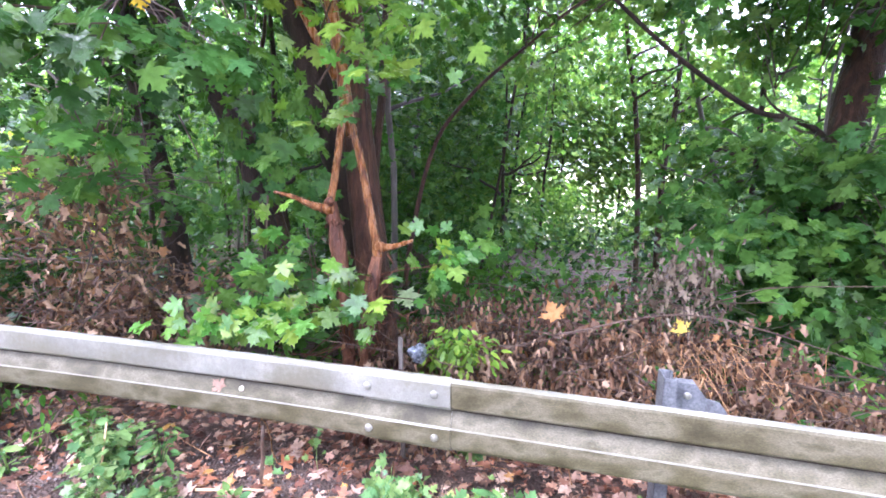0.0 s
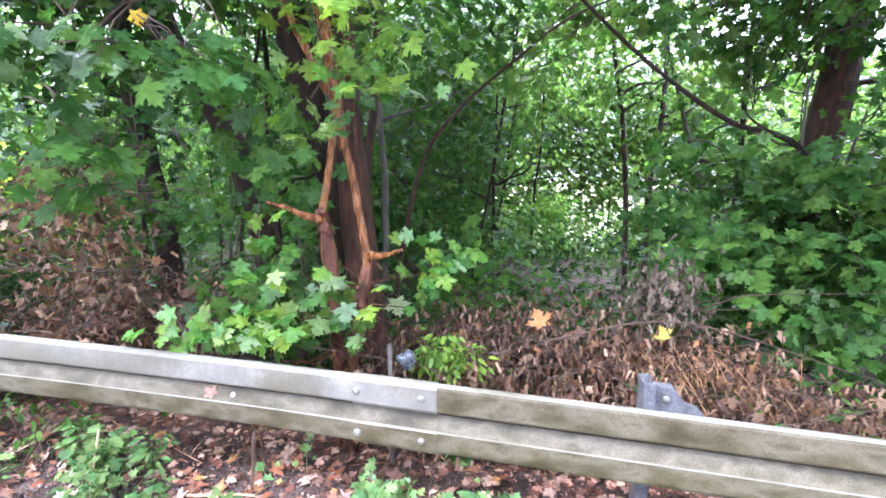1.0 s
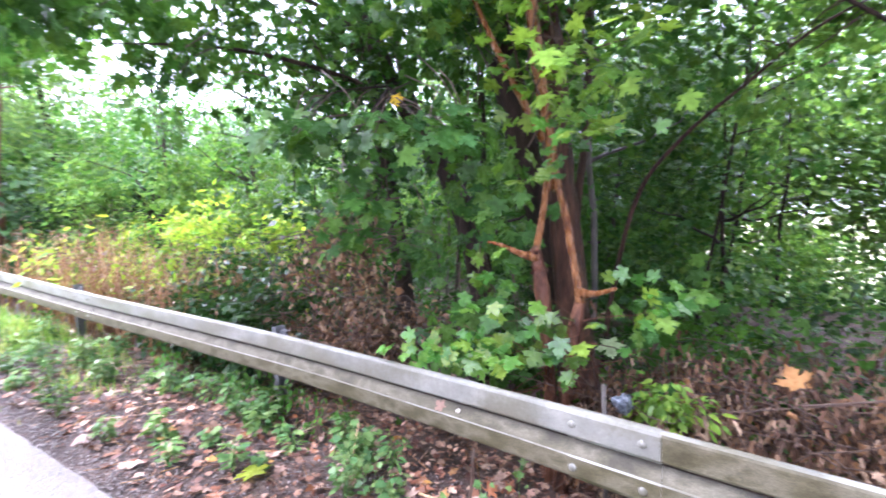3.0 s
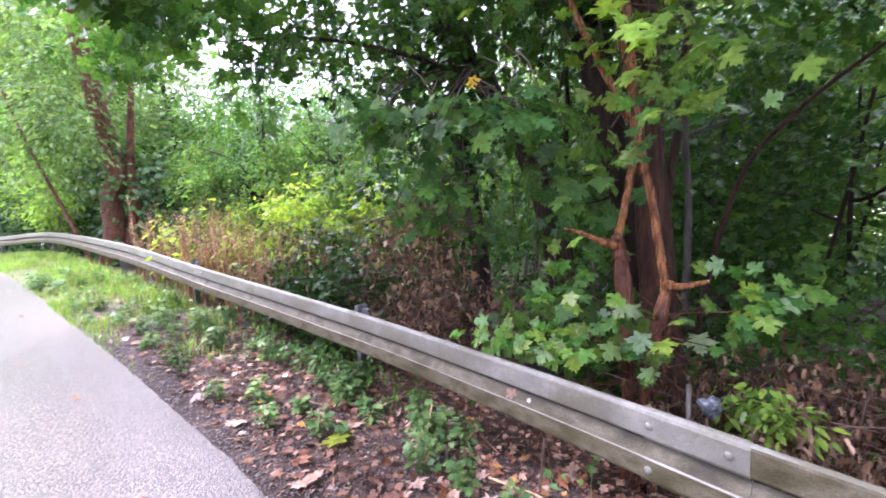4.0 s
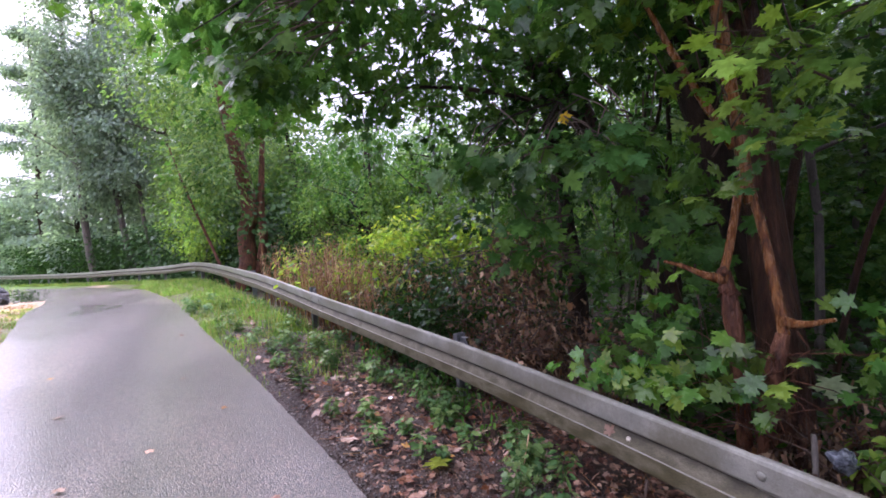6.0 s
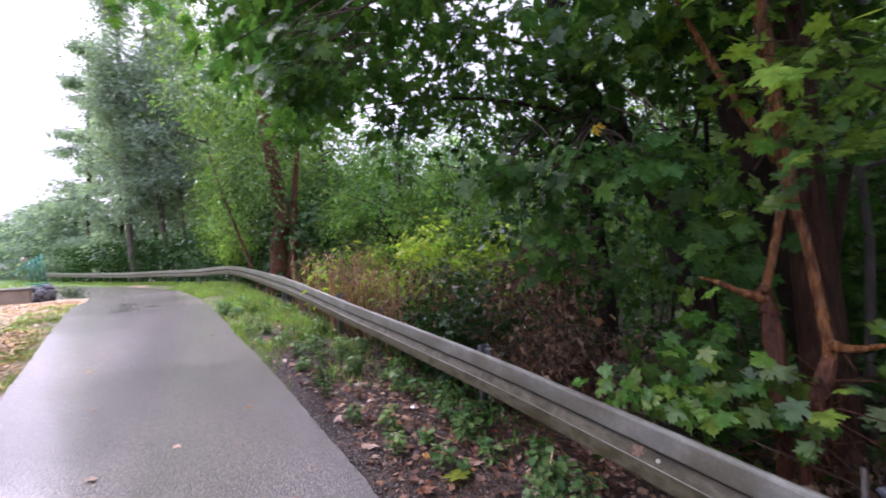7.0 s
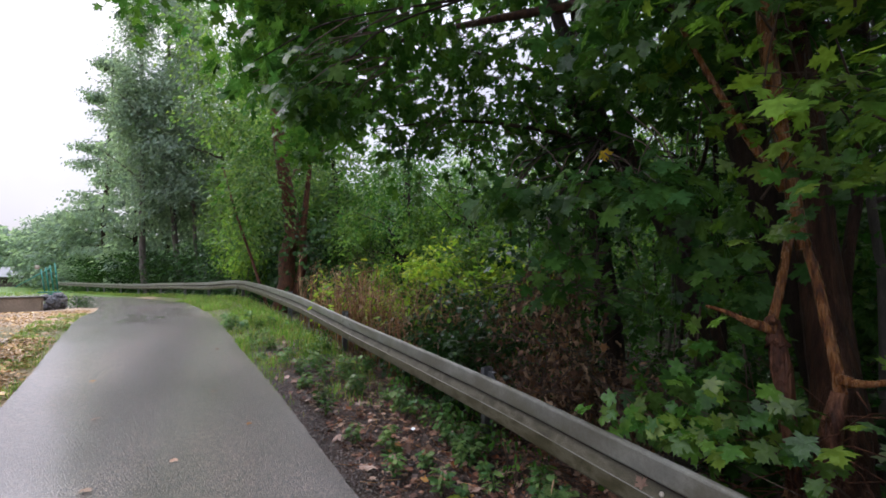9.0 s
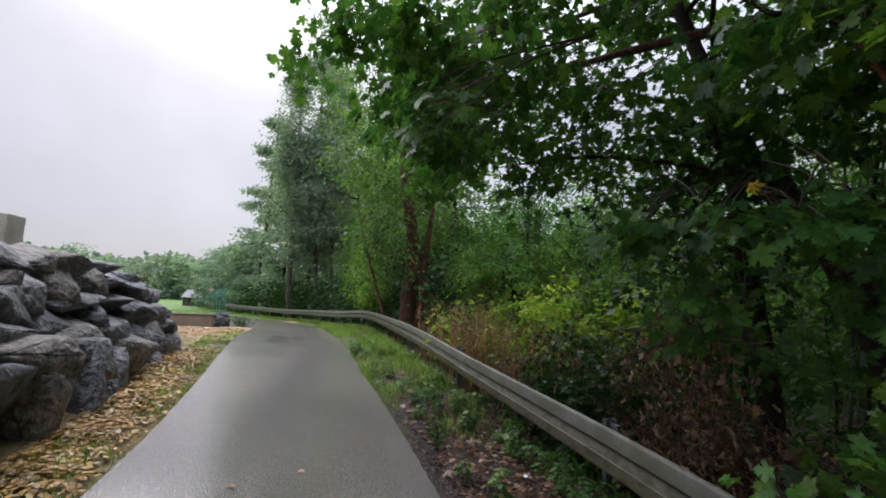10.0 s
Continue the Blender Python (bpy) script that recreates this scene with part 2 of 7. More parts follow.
def rail_material():
    """Galvanised steel with green-brown algae in streaks and under the crests."""
    m = material("weathered_galvanised_steel", [(0.128, 0.127, 0.102), (0.182, 0.180, 0.149), (0.242, 0.239, 0.199)], 7, (0.45, 0.62), 0.3, 140, metal=0.2, fine=0.16, relief=0.004)
    n, l = m.node_tree.nodes, m.node_tree.links
    b = n["Principled BSDF"]
    steel = b.inputs["Base Color"].links[0].from_socket
    geo = n.new("ShaderNodeNewGeometry")
    patch, speck = n.new("ShaderNodeTexNoise"), n.new("ShaderNodeTexNoise")
    mp = n.new("ShaderNodeMapping")
    mp.inputs["Scale"].default_value = (1.6, 1.6, 3.0)
    l.new(geo.outputs["Position"], mp.inputs["Vector"])
    patch.inputs["Scale"].default_value, patch.inputs["Detail"].default_value = 1.6, 6
    speck.inputs["Scale"].default_value, speck.inputs["Detail"].default_value = 45, 4
    l.new(mp.outputs["Vector"], patch.inputs["Vector"])
    l.new(geo.outputs["Position"], speck.inputs["Vector"])
    add = n.new("ShaderNodeMath")
    add.operation = "MULTIPLY_ADD"
    add.inputs[1].default_value, add.inputs[2].default_value = 0.35, 0.0
    l.new(speck.outputs["Fac"], add.inputs[0])
    total = n.new("ShaderNodeMath")
    l.new(patch.outputs["Fac"], total.inputs[0])
    l.new(add.outputs["Value"], total.inputs[1])
    cut = n.new("ShaderNodeMapRange")
    cut.inputs["From Min"].default_value, cut.inputs["From Max"].default_value = 0.55, 0.80
    cut.inputs["To Max"].default_value = 0.75
    l.new(total.outputs["Value"], cut.inputs["Value"])
    mix = n.new("ShaderNodeMix")
    mix.data_type = "RGBA"
    mix.inputs["B"].default_value = (0.095, 0.086, 0.048, 1)
    l.new(cut.outputs["Result"], mix.inputs["Factor"])
    l.new(steel, mix.inputs["A"])
    l.new(mix.outputs["Result"], b.inputs["Base Color"])
    # rain on it
    b.inputs["Coat Weight"].default_value, b.inputs["Coat Roughness"].default_value, b.inputs["Coat IOR"].default_value = 0.55, 0.28, 1.45
    return m


def algae_material():
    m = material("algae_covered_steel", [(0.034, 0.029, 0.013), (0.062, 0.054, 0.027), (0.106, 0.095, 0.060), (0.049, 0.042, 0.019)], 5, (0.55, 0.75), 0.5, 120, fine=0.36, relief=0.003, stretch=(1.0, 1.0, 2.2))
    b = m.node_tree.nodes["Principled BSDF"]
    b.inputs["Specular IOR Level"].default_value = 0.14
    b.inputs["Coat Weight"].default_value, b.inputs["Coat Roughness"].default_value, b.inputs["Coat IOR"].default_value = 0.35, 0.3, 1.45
    return m


def road_material():
    """Coarse wet asphalt: dark tar, lighter chippings, a thin film of water that lies deeper in places."""
    m = material("wet_asphalt", [(0.038, 0.027, 0.021), (0.068, 0.050, 0.040), (0.116, 0.087, 0.070)], 0.9, (0.24, 0.45), 0.0, 60, fine=0.45, stretch=(1.0, 0.45, 1.0))
    n, l = m.node_tree.nodes, m.node_tree.links
    b = n["Principled BSDF"]
    b.inputs["Specular IOR Level"].default_value = 0.9
    geo = n.new("ShaderNodeNewGeometry")
    stones, pits, film = n.new("ShaderNodeTexVoronoi"), n.new("ShaderNodeTexNoise"), n.new("ShaderNodeTexNoise")
    stones.inputs["Scale"].default_value = 100.0
    pits.inputs["Scale"].default_value, pits.inputs["Detail"].default_value = 95.0, 5.0
    film.inputs["Scale"].default_value, film.inputs["Detail"].default_value = 0.55, 4.0
    lie = n.new("ShaderNodeMapping")
    lie.inputs["Scale"].default_value = (1.6, 0.5, 1.0)
    l.new(geo.outputs["Position"], lie.inputs["Vector"])
    l.new(lie.outputs["Vector"], film.inputs["Vector"])
    for tex in (stones, pits):
        l.new(geo.outputs["Position"], tex.inputs["Vector"])
    # chippings: each one lighter or darker than the tar between them
    tar = b.inputs["Base Color"].links[0].from_socket
    mix, each, split = n.new("ShaderNodeMix"), n.new("ShaderNodeMapRange"), n.new("ShaderNodeSeparateColor")
    mix.data_type, mix.blend_type = "RGBA", "MULTIPLY"
    mix.inputs["Factor"].default_value = 1.0
    each.inputs["To Min"].default_value, each.inputs["To Max"].default_value = 0.15, 2.3
    l.new(stones.outputs["Color"], split.inputs["Color"])
    l.new(split.outputs["Red"], each.inputs["Value"])
    l.new(tar, mix.inputs["A"])
    l.new(each.outputs["Result"], mix.inputs["B"])
    l.new(mix.outputs["Result"], b.inputs["Base Color"])
    # relief of the chippings under the water
    height = n.new("ShaderNodeMath")
    height.operation = "SUBTRACT"
    l.new(pits.outputs["Fac"], height.inputs[0])
    l.new(stones.outputs["Distance"], height.inputs[1])
    relief = n.new("ShaderNodeBump")
    relief.inputs["Strength"].default_value, relief.inputs["Distance"].default_value = 1.0, 0.008
    l.new(height.outputs["Value"], relief.inputs["Height"])
    l.new(relief.outputs["Normal"], b.inputs["Normal"])
    soft = n.new("ShaderNodeBump")
    soft.inputs["Distance"].default_value = 0.006
    # the film is smooth where it lies deep; towards the verge on the wood's side the chippings stand out of it
    place, coarse, ripple = n.new("ShaderNodeSeparateXYZ"), n.new("ShaderNodeMapRange"), n.new("ShaderNodeMath")
    coarse.interpolation_type = "SMOOTHSTEP"
    coarse.inputs["From Min"].default_value, coarse.inputs["From Max"].default_value = -0.2, 1.1
    coarse.inputs["To Min"].default_value, coarse.inputs["To Max"].default_value = -0.15, 0.12
    ripple.operation = "MULTIPLY_ADD"
    ripple.use_clamp = True
    ripple.inputs[1].default_value = 0.42
    l.new(geo.outputs["Position"], place.inputs["Vector"])
    l.new(place.outputs["X"], coarse.inputs["Value"])
    l.new(film.outputs["Fac"], ripple.inputs[0])
    l.new(coarse.outputs["Result"], ripple.inputs[2])
    l.new(ripple.outputs["Value"], soft.inputs["Strength"])
    l.new(height.outputs["Value"], soft.inputs["Height"])
    l.new(soft.outputs["Normal"], b.inputs["Coat Normal"])
    water = n.new("ShaderNodeMapRange")
    water.inputs["From Min"].default_value, water.inputs["From Max"].default_value = 0.32, 0.68
    water.inputs["To Min"].default_value, water.inputs["To Max"].default_value = 0.85, 1.0
    l.new(film.outputs["Fac"], water.inputs["Value"])
    proud, wet = n.new("ShaderNodeMapRange"), n.new("ShaderNodeMath")
    proud.inputs["From Min"].default_value, proud.inputs["From Max"].default_value = 0.38, 0.60
    proud.inputs["To Min"].default_value, proud.inputs["To Max"].default_value = 1.0, 0.6
    l.new(pits.outputs["Fac"], proud.inputs["Value"])
    wet.operation = "MULTIPLY"
    l.new(water.outputs["Result"], wet.inputs[0])
    l.new(proud.outputs["Result"], wet.inputs[1])
    # painted sheen: coat weight fades the sky's reflection towards the wood's side
    sheen_fade, thin = n.new("ShaderNodeMapRange"), n.new("ShaderNodeMath")
    sheen_fade.inputs["From Min"].default_value, sheen_fade.inputs["From Max"].default_value = -0.5, 0.9
    sheen_fade.inputs["To Min"].default_value, sheen_fade.inputs["To Max"].default_value = 1.0, 0.5
    thin.operation = "MULTIPLY"
    l.new(place.outputs["X"], sheen_fade.inputs["Value"])
    l.new(wet.outputs["Value"], thin.inputs[0])
    l.new(sheen_fade.outputs["Result"], thin.inputs[1])
    l.new(thin.outputs["Value"], b.inputs["Coat Weight"])
    b.inputs["Coat Roughness"].default_value, b.inputs["Coat IOR"].default_value = 0.10, 2.6
    return m


def ground_material():
    """Soil under litter, going over to grass, sand and meadow by place."""
    m = material("soil", [(0.032, 0.021, 0.017), (0.070, 0.047, 0.038), (0.130, 0.094, 0.078)], 4, (0.45, 0.85), 1.0, 70, fine=0.6, relief=0.025)
    n, l = m.node_tree.nodes, m.node_tree.links
    b = n["Principled BSDF"]
    b.inputs["Specular IOR Level"].default_value = 0.2
    base = b.inputs["Base Color"].links[0].from_socket
    geo, xyz = n.new("ShaderNodeNewGeometry"), n.new("ShaderNodeSeparateXYZ")
    wob = n.new("ShaderNodeTexNoise")
    wob.inputs["Scale"].default_value, wob.inputs["Detail"].default_value = 0.9, 5
    l.new(geo.outputs["Position"], wob.inputs["Vector"])
    l.new(geo.outputs["Position"], xyz.inputs["Vector"])
    grain = n.new("ShaderNodeTexNoise")
    grain.inputs["Scale"].default_value, grain.inputs["Detail"].default_value = 14, 5
    l.new(geo.outputs["Position"], grain.inputs["Vector"])

    def band(axis, a, c, wobble):
        shift = n.new("ShaderNodeMath")
        shift.operation = "MULTIPLY_ADD"
        shift.inputs[1].default_value = wobble
        l.new(wob.outputs["Fac"], shift.inputs[0])
        l.new(xyz.outputs[axis], shift.inputs[2])
        r = n.new("ShaderNodeMapRange")
        r.interpolation_type = "SMOOTHSTEP"
        r.inputs["From Min"].default_value, r.inputs["From Max"].default_value = a + wobble / 2, c + wobble / 2
        l.new(shift.outputs["Value"], r.inputs["Value"])
        return r.outputs["Result"]

    def both(a, c):
        t = n.new("ShaderNodeMath")
        t.operation = "MULTIPLY"
        l.new(a, t.inputs[0])
        l.new(c, t.inputs[1])
        return t.outputs["Value"]

    def over(lower, dark, light, fac):
        r = n.new("ShaderNodeValToRGB")
        r.color_ramp.elements[0].position, r.color_ramp.elements[1].position = 0.3, 0.7
        r.color_ramp.elements[0].color, r.color_ramp.elements[1].color = (*dark, 1), (*light, 1)
        l.new(grain.outputs["Fac"], r.inputs["Fac"])
        mix = n.new("ShaderNodeMix")
        mix.data_type = "RGBA"
        l.new(fac, mix.inputs["Factor"])
        l.new(lower, mix.inputs["A"])
        l.new(r.outputs["Color"], mix.inputs["B"])
        return mix.outputs["Result"]

    left = band("X", -0.4, -1.2, 0.4)
    col = over(base, (0.110, 0.085, 0.036), (0.230, 0.165, 0.072), left)
    col = over(col, (0.070, 0.088, 0.030), (0.150, 0.155, 0.058), both(band("Y", 6.0, 10.0, 2.0), band("X", 2.4, 1.6, 0.5)))
    col = over(col, (0.300, 0.215, 0.130), (0.420, 0.320, 0.210), both(both(band("Y", 8.5, 10.5, 1.0), band("Y", 32.0, 28.0, 2.0)), band("X", -1.9, -2.6, 0.8)))
    col = over(col, (0.080, 0.160, 0.030), (0.150, 0.240, 0.050), band("Y", 31.0, 36.0, 3.0))
    col = over(col, (0.300, 0.300, 0.160), (0.520, 0.480, 0.330), band("X", 13.0, 17.0, 3.0))
    l.new(col, b.inputs["Base Color"])
    return m


def stone_material():
    """Wet quarry stone: grey to brown block by block, dark stains, a coarse broken surface."""
    m = material("wet_boulder", [(0.046, 0.045, 0.047), (0.092, 0.090, 0.093), (0.150, 0.146, 0.146), (0.074, 0.070, 0.068)], 2.6, (0.42, 0.72), 1.0, 16, fine=0.55, relief=0.075)
    n, l = m.node_tree.nodes, m.node_tree.links
    b = n["Principled BSDF"]
    n["Bump"].inputs["Height"].links[0].from_node.inputs["Detail"].default_value = 8.0
    grey = b.inputs["Base Color"].links[0].from_socket
    info, tones, mix = n.new("ShaderNodeObjectInfo"), n.new("ShaderNodeValToRGB"), n.new("ShaderNodeMix")
    tones.color_ramp.interpolation = "CONSTANT"
    tones.color_ramp.elements[0].color, tones.color_ramp.elements[1].color = (0.82, 0.86, 0.95, 1), (1.25, 1.28, 1.35, 1)
    for at, col in ((0.25, (1.0, 1.0, 1.02, 1)), (0.5, (1.14, 1.0, 0.87, 1)), (0.65, (0.62, 0.62, 0.64, 1))):
        tones.color_ramp.elements.new(at).color = col
    tones.color_ramp.elements[-1].position = 0.82
    mix.data_type, mix.blend_type = "RGBA", "MULTIPLY"
    mix.inputs["Factor"].default_value = 1.0
    l.new(info.outputs["Random"], tones.inputs["Fac"])
    l.new(grey, mix.inputs["A"])
    l.new(tones.outputs["Color"], mix.inputs["B"])
    geo, rust, cut, stain = n.new("ShaderNodeNewGeometry"), n.new("ShaderNodeTexNoise"), n.new("ShaderNodeMapRange"), n.new("ShaderNodeMix")
    rust.inputs["Scale"].default_value, rust.inputs["Detail"].default_value = 1.9, 7.0
    cut.inputs["From Min"].default_value, cut.inputs["From Max"].default_value, cut.inputs["To Max"].default_value = 0.58, 0.70, 0.55
    l.new(geo.outputs["Position"], rust.inputs["Vector"])
    l.new(rust.outputs["Fac"], cut.inputs["Value"])
    stain.data_type = "RGBA"
    stain.inputs["B"].default_value = (0.135, 0.085, 0.055, 1)
    l.new(cut.outputs["Result"], stain.inputs["Factor"])
    l.new(mix.outputs["Result"], stain.inputs["A"])
    # pale lichen and dark pits over the whole skin
    skin, spread, mottled = n.new("ShaderNodeTexNoise"), n.new("ShaderNodeMapRange"), n.new("ShaderNodeMix")
    skin.inputs["Scale"].default_value, skin.inputs["Detail"].default_value, skin.inputs["Roughness"].default_value = 9.0, 9.0, 0.72
    spread.inputs["From Min"].default_value, spread.inputs["From Max"].default_value = 0.34, 0.66
    spread.inputs["To Min"].default_value, spread.inputs["To Max"].default_value = 0.35, 1.75
    l.new(geo.outputs["Position"], skin.inputs["Vector"])
    l.new(skin.outputs["Fac"], spread.inputs["Value"])
    mottled.data_type, mottled.blend_type = "RGBA", "MULTIPLY"
    mottled.inputs["Factor"].default_value = 1.0
    l.new(stain.outputs["Result"], mottled.inputs["A"])
    l.new(spread.outputs["Result"], mottled.inputs["B"])
    l.new(mottled.outputs["Result"], b.inputs["Base Color"])
    return m


M_STONE = stone_material()
M_RAIL, M_ALGAE, M_ROAD, M_SOIL = rail_material(), algae_material(), road_material(), ground_material()

# ---------------------------------------------------------------- geometry helpers
RNG = np.random.default_rng(11)


def ease(v, a, b):
    t = np.clip((np.asarray(v, float) - a) / (b - a), 0, 1)
    return t * t * (3 - 2 * t)


def spline(ctrl, step=0.1):
    """Catmull-Rom through control points, resampled at even steps."""
    p = np.array(ctrl, float)
    p = np.vstack([2 * p[0] - p[1], p, 2 * p[-1] - p[-2]])
    out = []
    for a, b, c, d in zip(p, p[1:], p[2:], p[3:]):
        for t in np.linspace(0, 1, 24, endpoint=False):
            out.append(0.5 * (2 * b + (c - a) * t + (2 * a - 5 * b + 4 * c - d) * t**2 + (3 * b - a - 3 * c + d) * t**3))
    out = np.array(out + [p[-2]])
    s = np.r_[0, np.cumsum(np.linalg.norm(np.diff(out, axis=0), axis=1))]
    even = np.linspace(0, s[-1], max(8, int(s[-1] / step) + 1))
    return np.stack([np.interp(even, s, out[:, k]) for k in range(out.shape[1])], 1)


# the guardrail's top line, and its place across the road for any y
RAIL = spline([(1.35, -9.0, 0.38), (1.62, -4.0, 0.49), (1.82, -1.1, 0.57), (1.90, 0.38, 0.62), (1.98, 1.6, 0.645), (1.99, 2.9, 0.69), (1.88, 5.92, 0.80), (1.58, 9.9, 1.02),
               (1.22, 17.9, 1.04), (0.16, 21.75, 0.87), (-1.42, 27.3, 0.70), (-3.63, 33.0, 0.52), (-6.84, 41.0, 0.37), (-11.2, 50.3, 0.28)], 0.1)


def rail_x(y):
    return np.interp(y, RAIL[:, 1], RAIL[:, 0])


def ground_z(x, y):
    x, y = np.asarray(x, float), np.asarray(y, float)
    z = np.interp(y, [-40, 0, 4, 8, 10, 12, 14, 17.9, 21.75, 27.3, 33, 42, 60, 300], [-0.6, 0.09, 0.20, 0.38, 0.42, 0.41, 0.36, 0.24, -0.02, -0.30, -0.50, -0.70, -0.9, -1.2])
    slope = np.interp(y, [-5, 8, 12, 16, 20, 28, 60], [-0.085, -0.085, -0.045, 0.0, 0.04, 0.09, 0.05])
    middle = np.interp(y, [0, 4, 8, 12, 17, 22, 28, 36, 46], [-0.15, -0.4, -0.65, -1.1, -1.8, -2.9, -4.8, -8.0, -13.5])
    z = z + slope * np.clip(x - middle, -3.0, 3.0)
    behind = x - rail_x(y)
    z = z - 0.22 * ease(behind, 0.25, 1.1) - 3.4 * ease(behind, 8.0, 22.0)
    z = z + 0.022 * np.sin(2.1 * x + 0.7 * y) * np.sin(1.3 * y - 0.4 * x) * ease(np.abs(behind + 2.4), 1.3, 2.0)
    return z


def raw_mesh(name, verts, faces, mats, smooth=False, slots=None):
    """verts (n, 3); faces: (m, k) array of one size, or a list of tuples."""
    me = bpy.data.meshes.new(name)
    verts = np.asarray(verts, np.float32)
    if isinstance(faces, np.ndarray):
        m, k = faces.shape
        me.vertices.add(len(verts))
        me.vertices.foreach_set("co", verts.ravel())
        me.loops.add(m * k)
        me.loops.foreach_set("vertex_index", faces.astype(np.int32).ravel())
        me.polygons.add(m)
        me.polygons.foreach_set("loop_start", np.arange(0, m * k, k, dtype=np.int32))
        me.polygons.foreach_set("loop_total", np.full(m, k, np.int32))
    else:
        me.from_pydata(verts.tolist(), [], faces)
    for mt in (mats if isinstance(mats, (list, tuple)) else [mats]):
        me.materials.append(mt)
    if slots is not None:
        me.polygons.foreach_set("material_index", np.asarray(slots, np.int32))
    if smooth:
        me.polygons.foreach_set("use_smooth", np.ones(len(me.polygons), bool))
    me.update(calc_edges=True)
    me.validate()
    return me


def part(name, me, parent, label=""):
    ob = new(name, me)
    ob.parent = parent
    if label:
        tagged(ob, label)
    return ob


def thing(name, label, category, x=0.0, y=0.0, z=0.0, group="", kind=""):
    return tagged(place_empty(name, x, y, z), label, category, group, kind)


def place_empty(name, x, y, z):
    ob = new(name)
    ob.empty_display_size = 0.2
    ob.location = (x, y, z)
    return ob


def local(parent, pts):
    return np.asarray(pts, float) - np.array(parent.location)


def tubes(list_of, sides=7, rough=0.0, rng=RNG):
    """Tapered tubes in one mesh: each of list_of is (points, radii)."""
    V, F, off = [], [], 0
    ang = np.linspace(0, 2 * math.pi, sides, endpoint=False)
    for pts, rad in list_of:
        pts = np.asarray(pts, float)
        n = len(pts)
        rad = np.interp(np.linspace(0, 1, n), np.linspace(0, 1, len(rad)), rad)
        tan = np.gradient(pts, axis=0)
        tan /= np.linalg.norm(tan, axis=1, keepdims=True) + 1e-9
        ref = np.where(np.abs(tan[:, 2:3]) > 0.9, [[1.0, 0, 0]], [[0, 0, 1.0]])
        a = np.cross(ref, tan)
        a /= np.linalg.norm(a, axis=1, keepdims=True) + 1e-9
        b = np.cross(tan, a)
        r = rad[:, None] * (1 + rough * rng.uniform(-1, 1, (n, sides)))
        ring = pts[:, None] + r[..., None] * (np.cos(ang)[None, :, None] * a[:, None] + np.sin(ang)[None, :, None] * b[:, None])
        V.append(ring.reshape(-1, 3))
        i, j = np.meshgrid(np.arange(n - 1), np.arange(sides), indexing="ij")
        q = np.stack([i * sides + j, i * sides + (j + 1) % sides, (i + 1) * sides + (j + 1) % sides, (i + 1) * sides + j], -1).reshape(-1, 4)
        F.append(q + off)
        V.append(pts[[0, -1]])
        caps = [(off + n * sides, off + (k + 1) % sides, off + k, off + k) for k in range(sides)]
        caps += [(off + n * sides + 1, off + (n - 1) * sides + k, off + (n - 1) * sides + (k + 1) % sides, off + (n - 1) * sides + (k + 1) % sides) for k in range(sides)]
        F.append(np.array(caps))
        off += n * sides + 2
    V, F = np.vstack(V), np.vstack(F)
    return V, [tuple(f) if f[2] != f[3] else tuple(f[:3]) for f in F.tolist()]


def tube_mesh(name, list_of, mat, sides=7, rough=0.0):
    v, f = tubes(list_of, sides, rough)
    return raw_mesh(name, v, f, mat, smooth=True)


# leaf outlines in the unit square: x across, y from stalk to tip
def leaf_shape(half, mid, fold=0.16, bow=0.35):
    right = [(x, y, fold * x - 0.15 * y * y - bow * x * x) for x, y in half]
    left = [(-x, y, z) for x, y, z in right]
    spine = [(0, y, -0.15 * y * y) for y in mid]
    verts = spine + right + left
    ns, nh = len(spine), len(half)
    f1 = list(range(ns)) + [ns + k for k in reversed(range(nh))]
    f2 = list(reversed(range(ns))) + [ns + nh + k for k in range(nh)]
    return np.array(verts, float), [tuple(reversed(f1)), tuple(reversed(f2))]


MAPLE_FINE = leaf_shape([(0.08, -0.05), (0.24, -0.10), (0.44, -0.16), (0.36, -0.02), (0.46, 0.05), (0.26, 0.13), (0.50, 0.20), (0.58, 0.30), (0.84, 0.42), (0.60, 0.45), (0.56, 0.62), (0.42, 0.52),
                         (0.22, 0.46), (0.27, 0.60), (0.42, 0.72), (0.24, 0.75), (0.22, 0.90), (0.09, 0.86)], [0.0, 0.4, 1.08])
MAPLE = leaf_shape([(0.34, -0.15), (0.28, 0.09), (0.70, 0.40), (0.25, 0.42), (0.34, 0.70), (0.13, 0.82)], [0.0, 1.0])
OVAL = leaf_shape([(0.20, 0.22), (0.23, 0.50), (0.12, 0.80)], [0.0, 1.0])
DOT = leaf_shape([(0.36, 0.45)], [0.0, 1.0])
CURLED = leaf_shape([(0.17, 0.12), (0.11, 0.45), (0.18, 0.70)], [0.0, 0.5, 1.0], 1.3, 1.2)


def unit(v):
    return v / (np.linalg.norm(v, axis=-1, keepdims=True) + 1e-9)


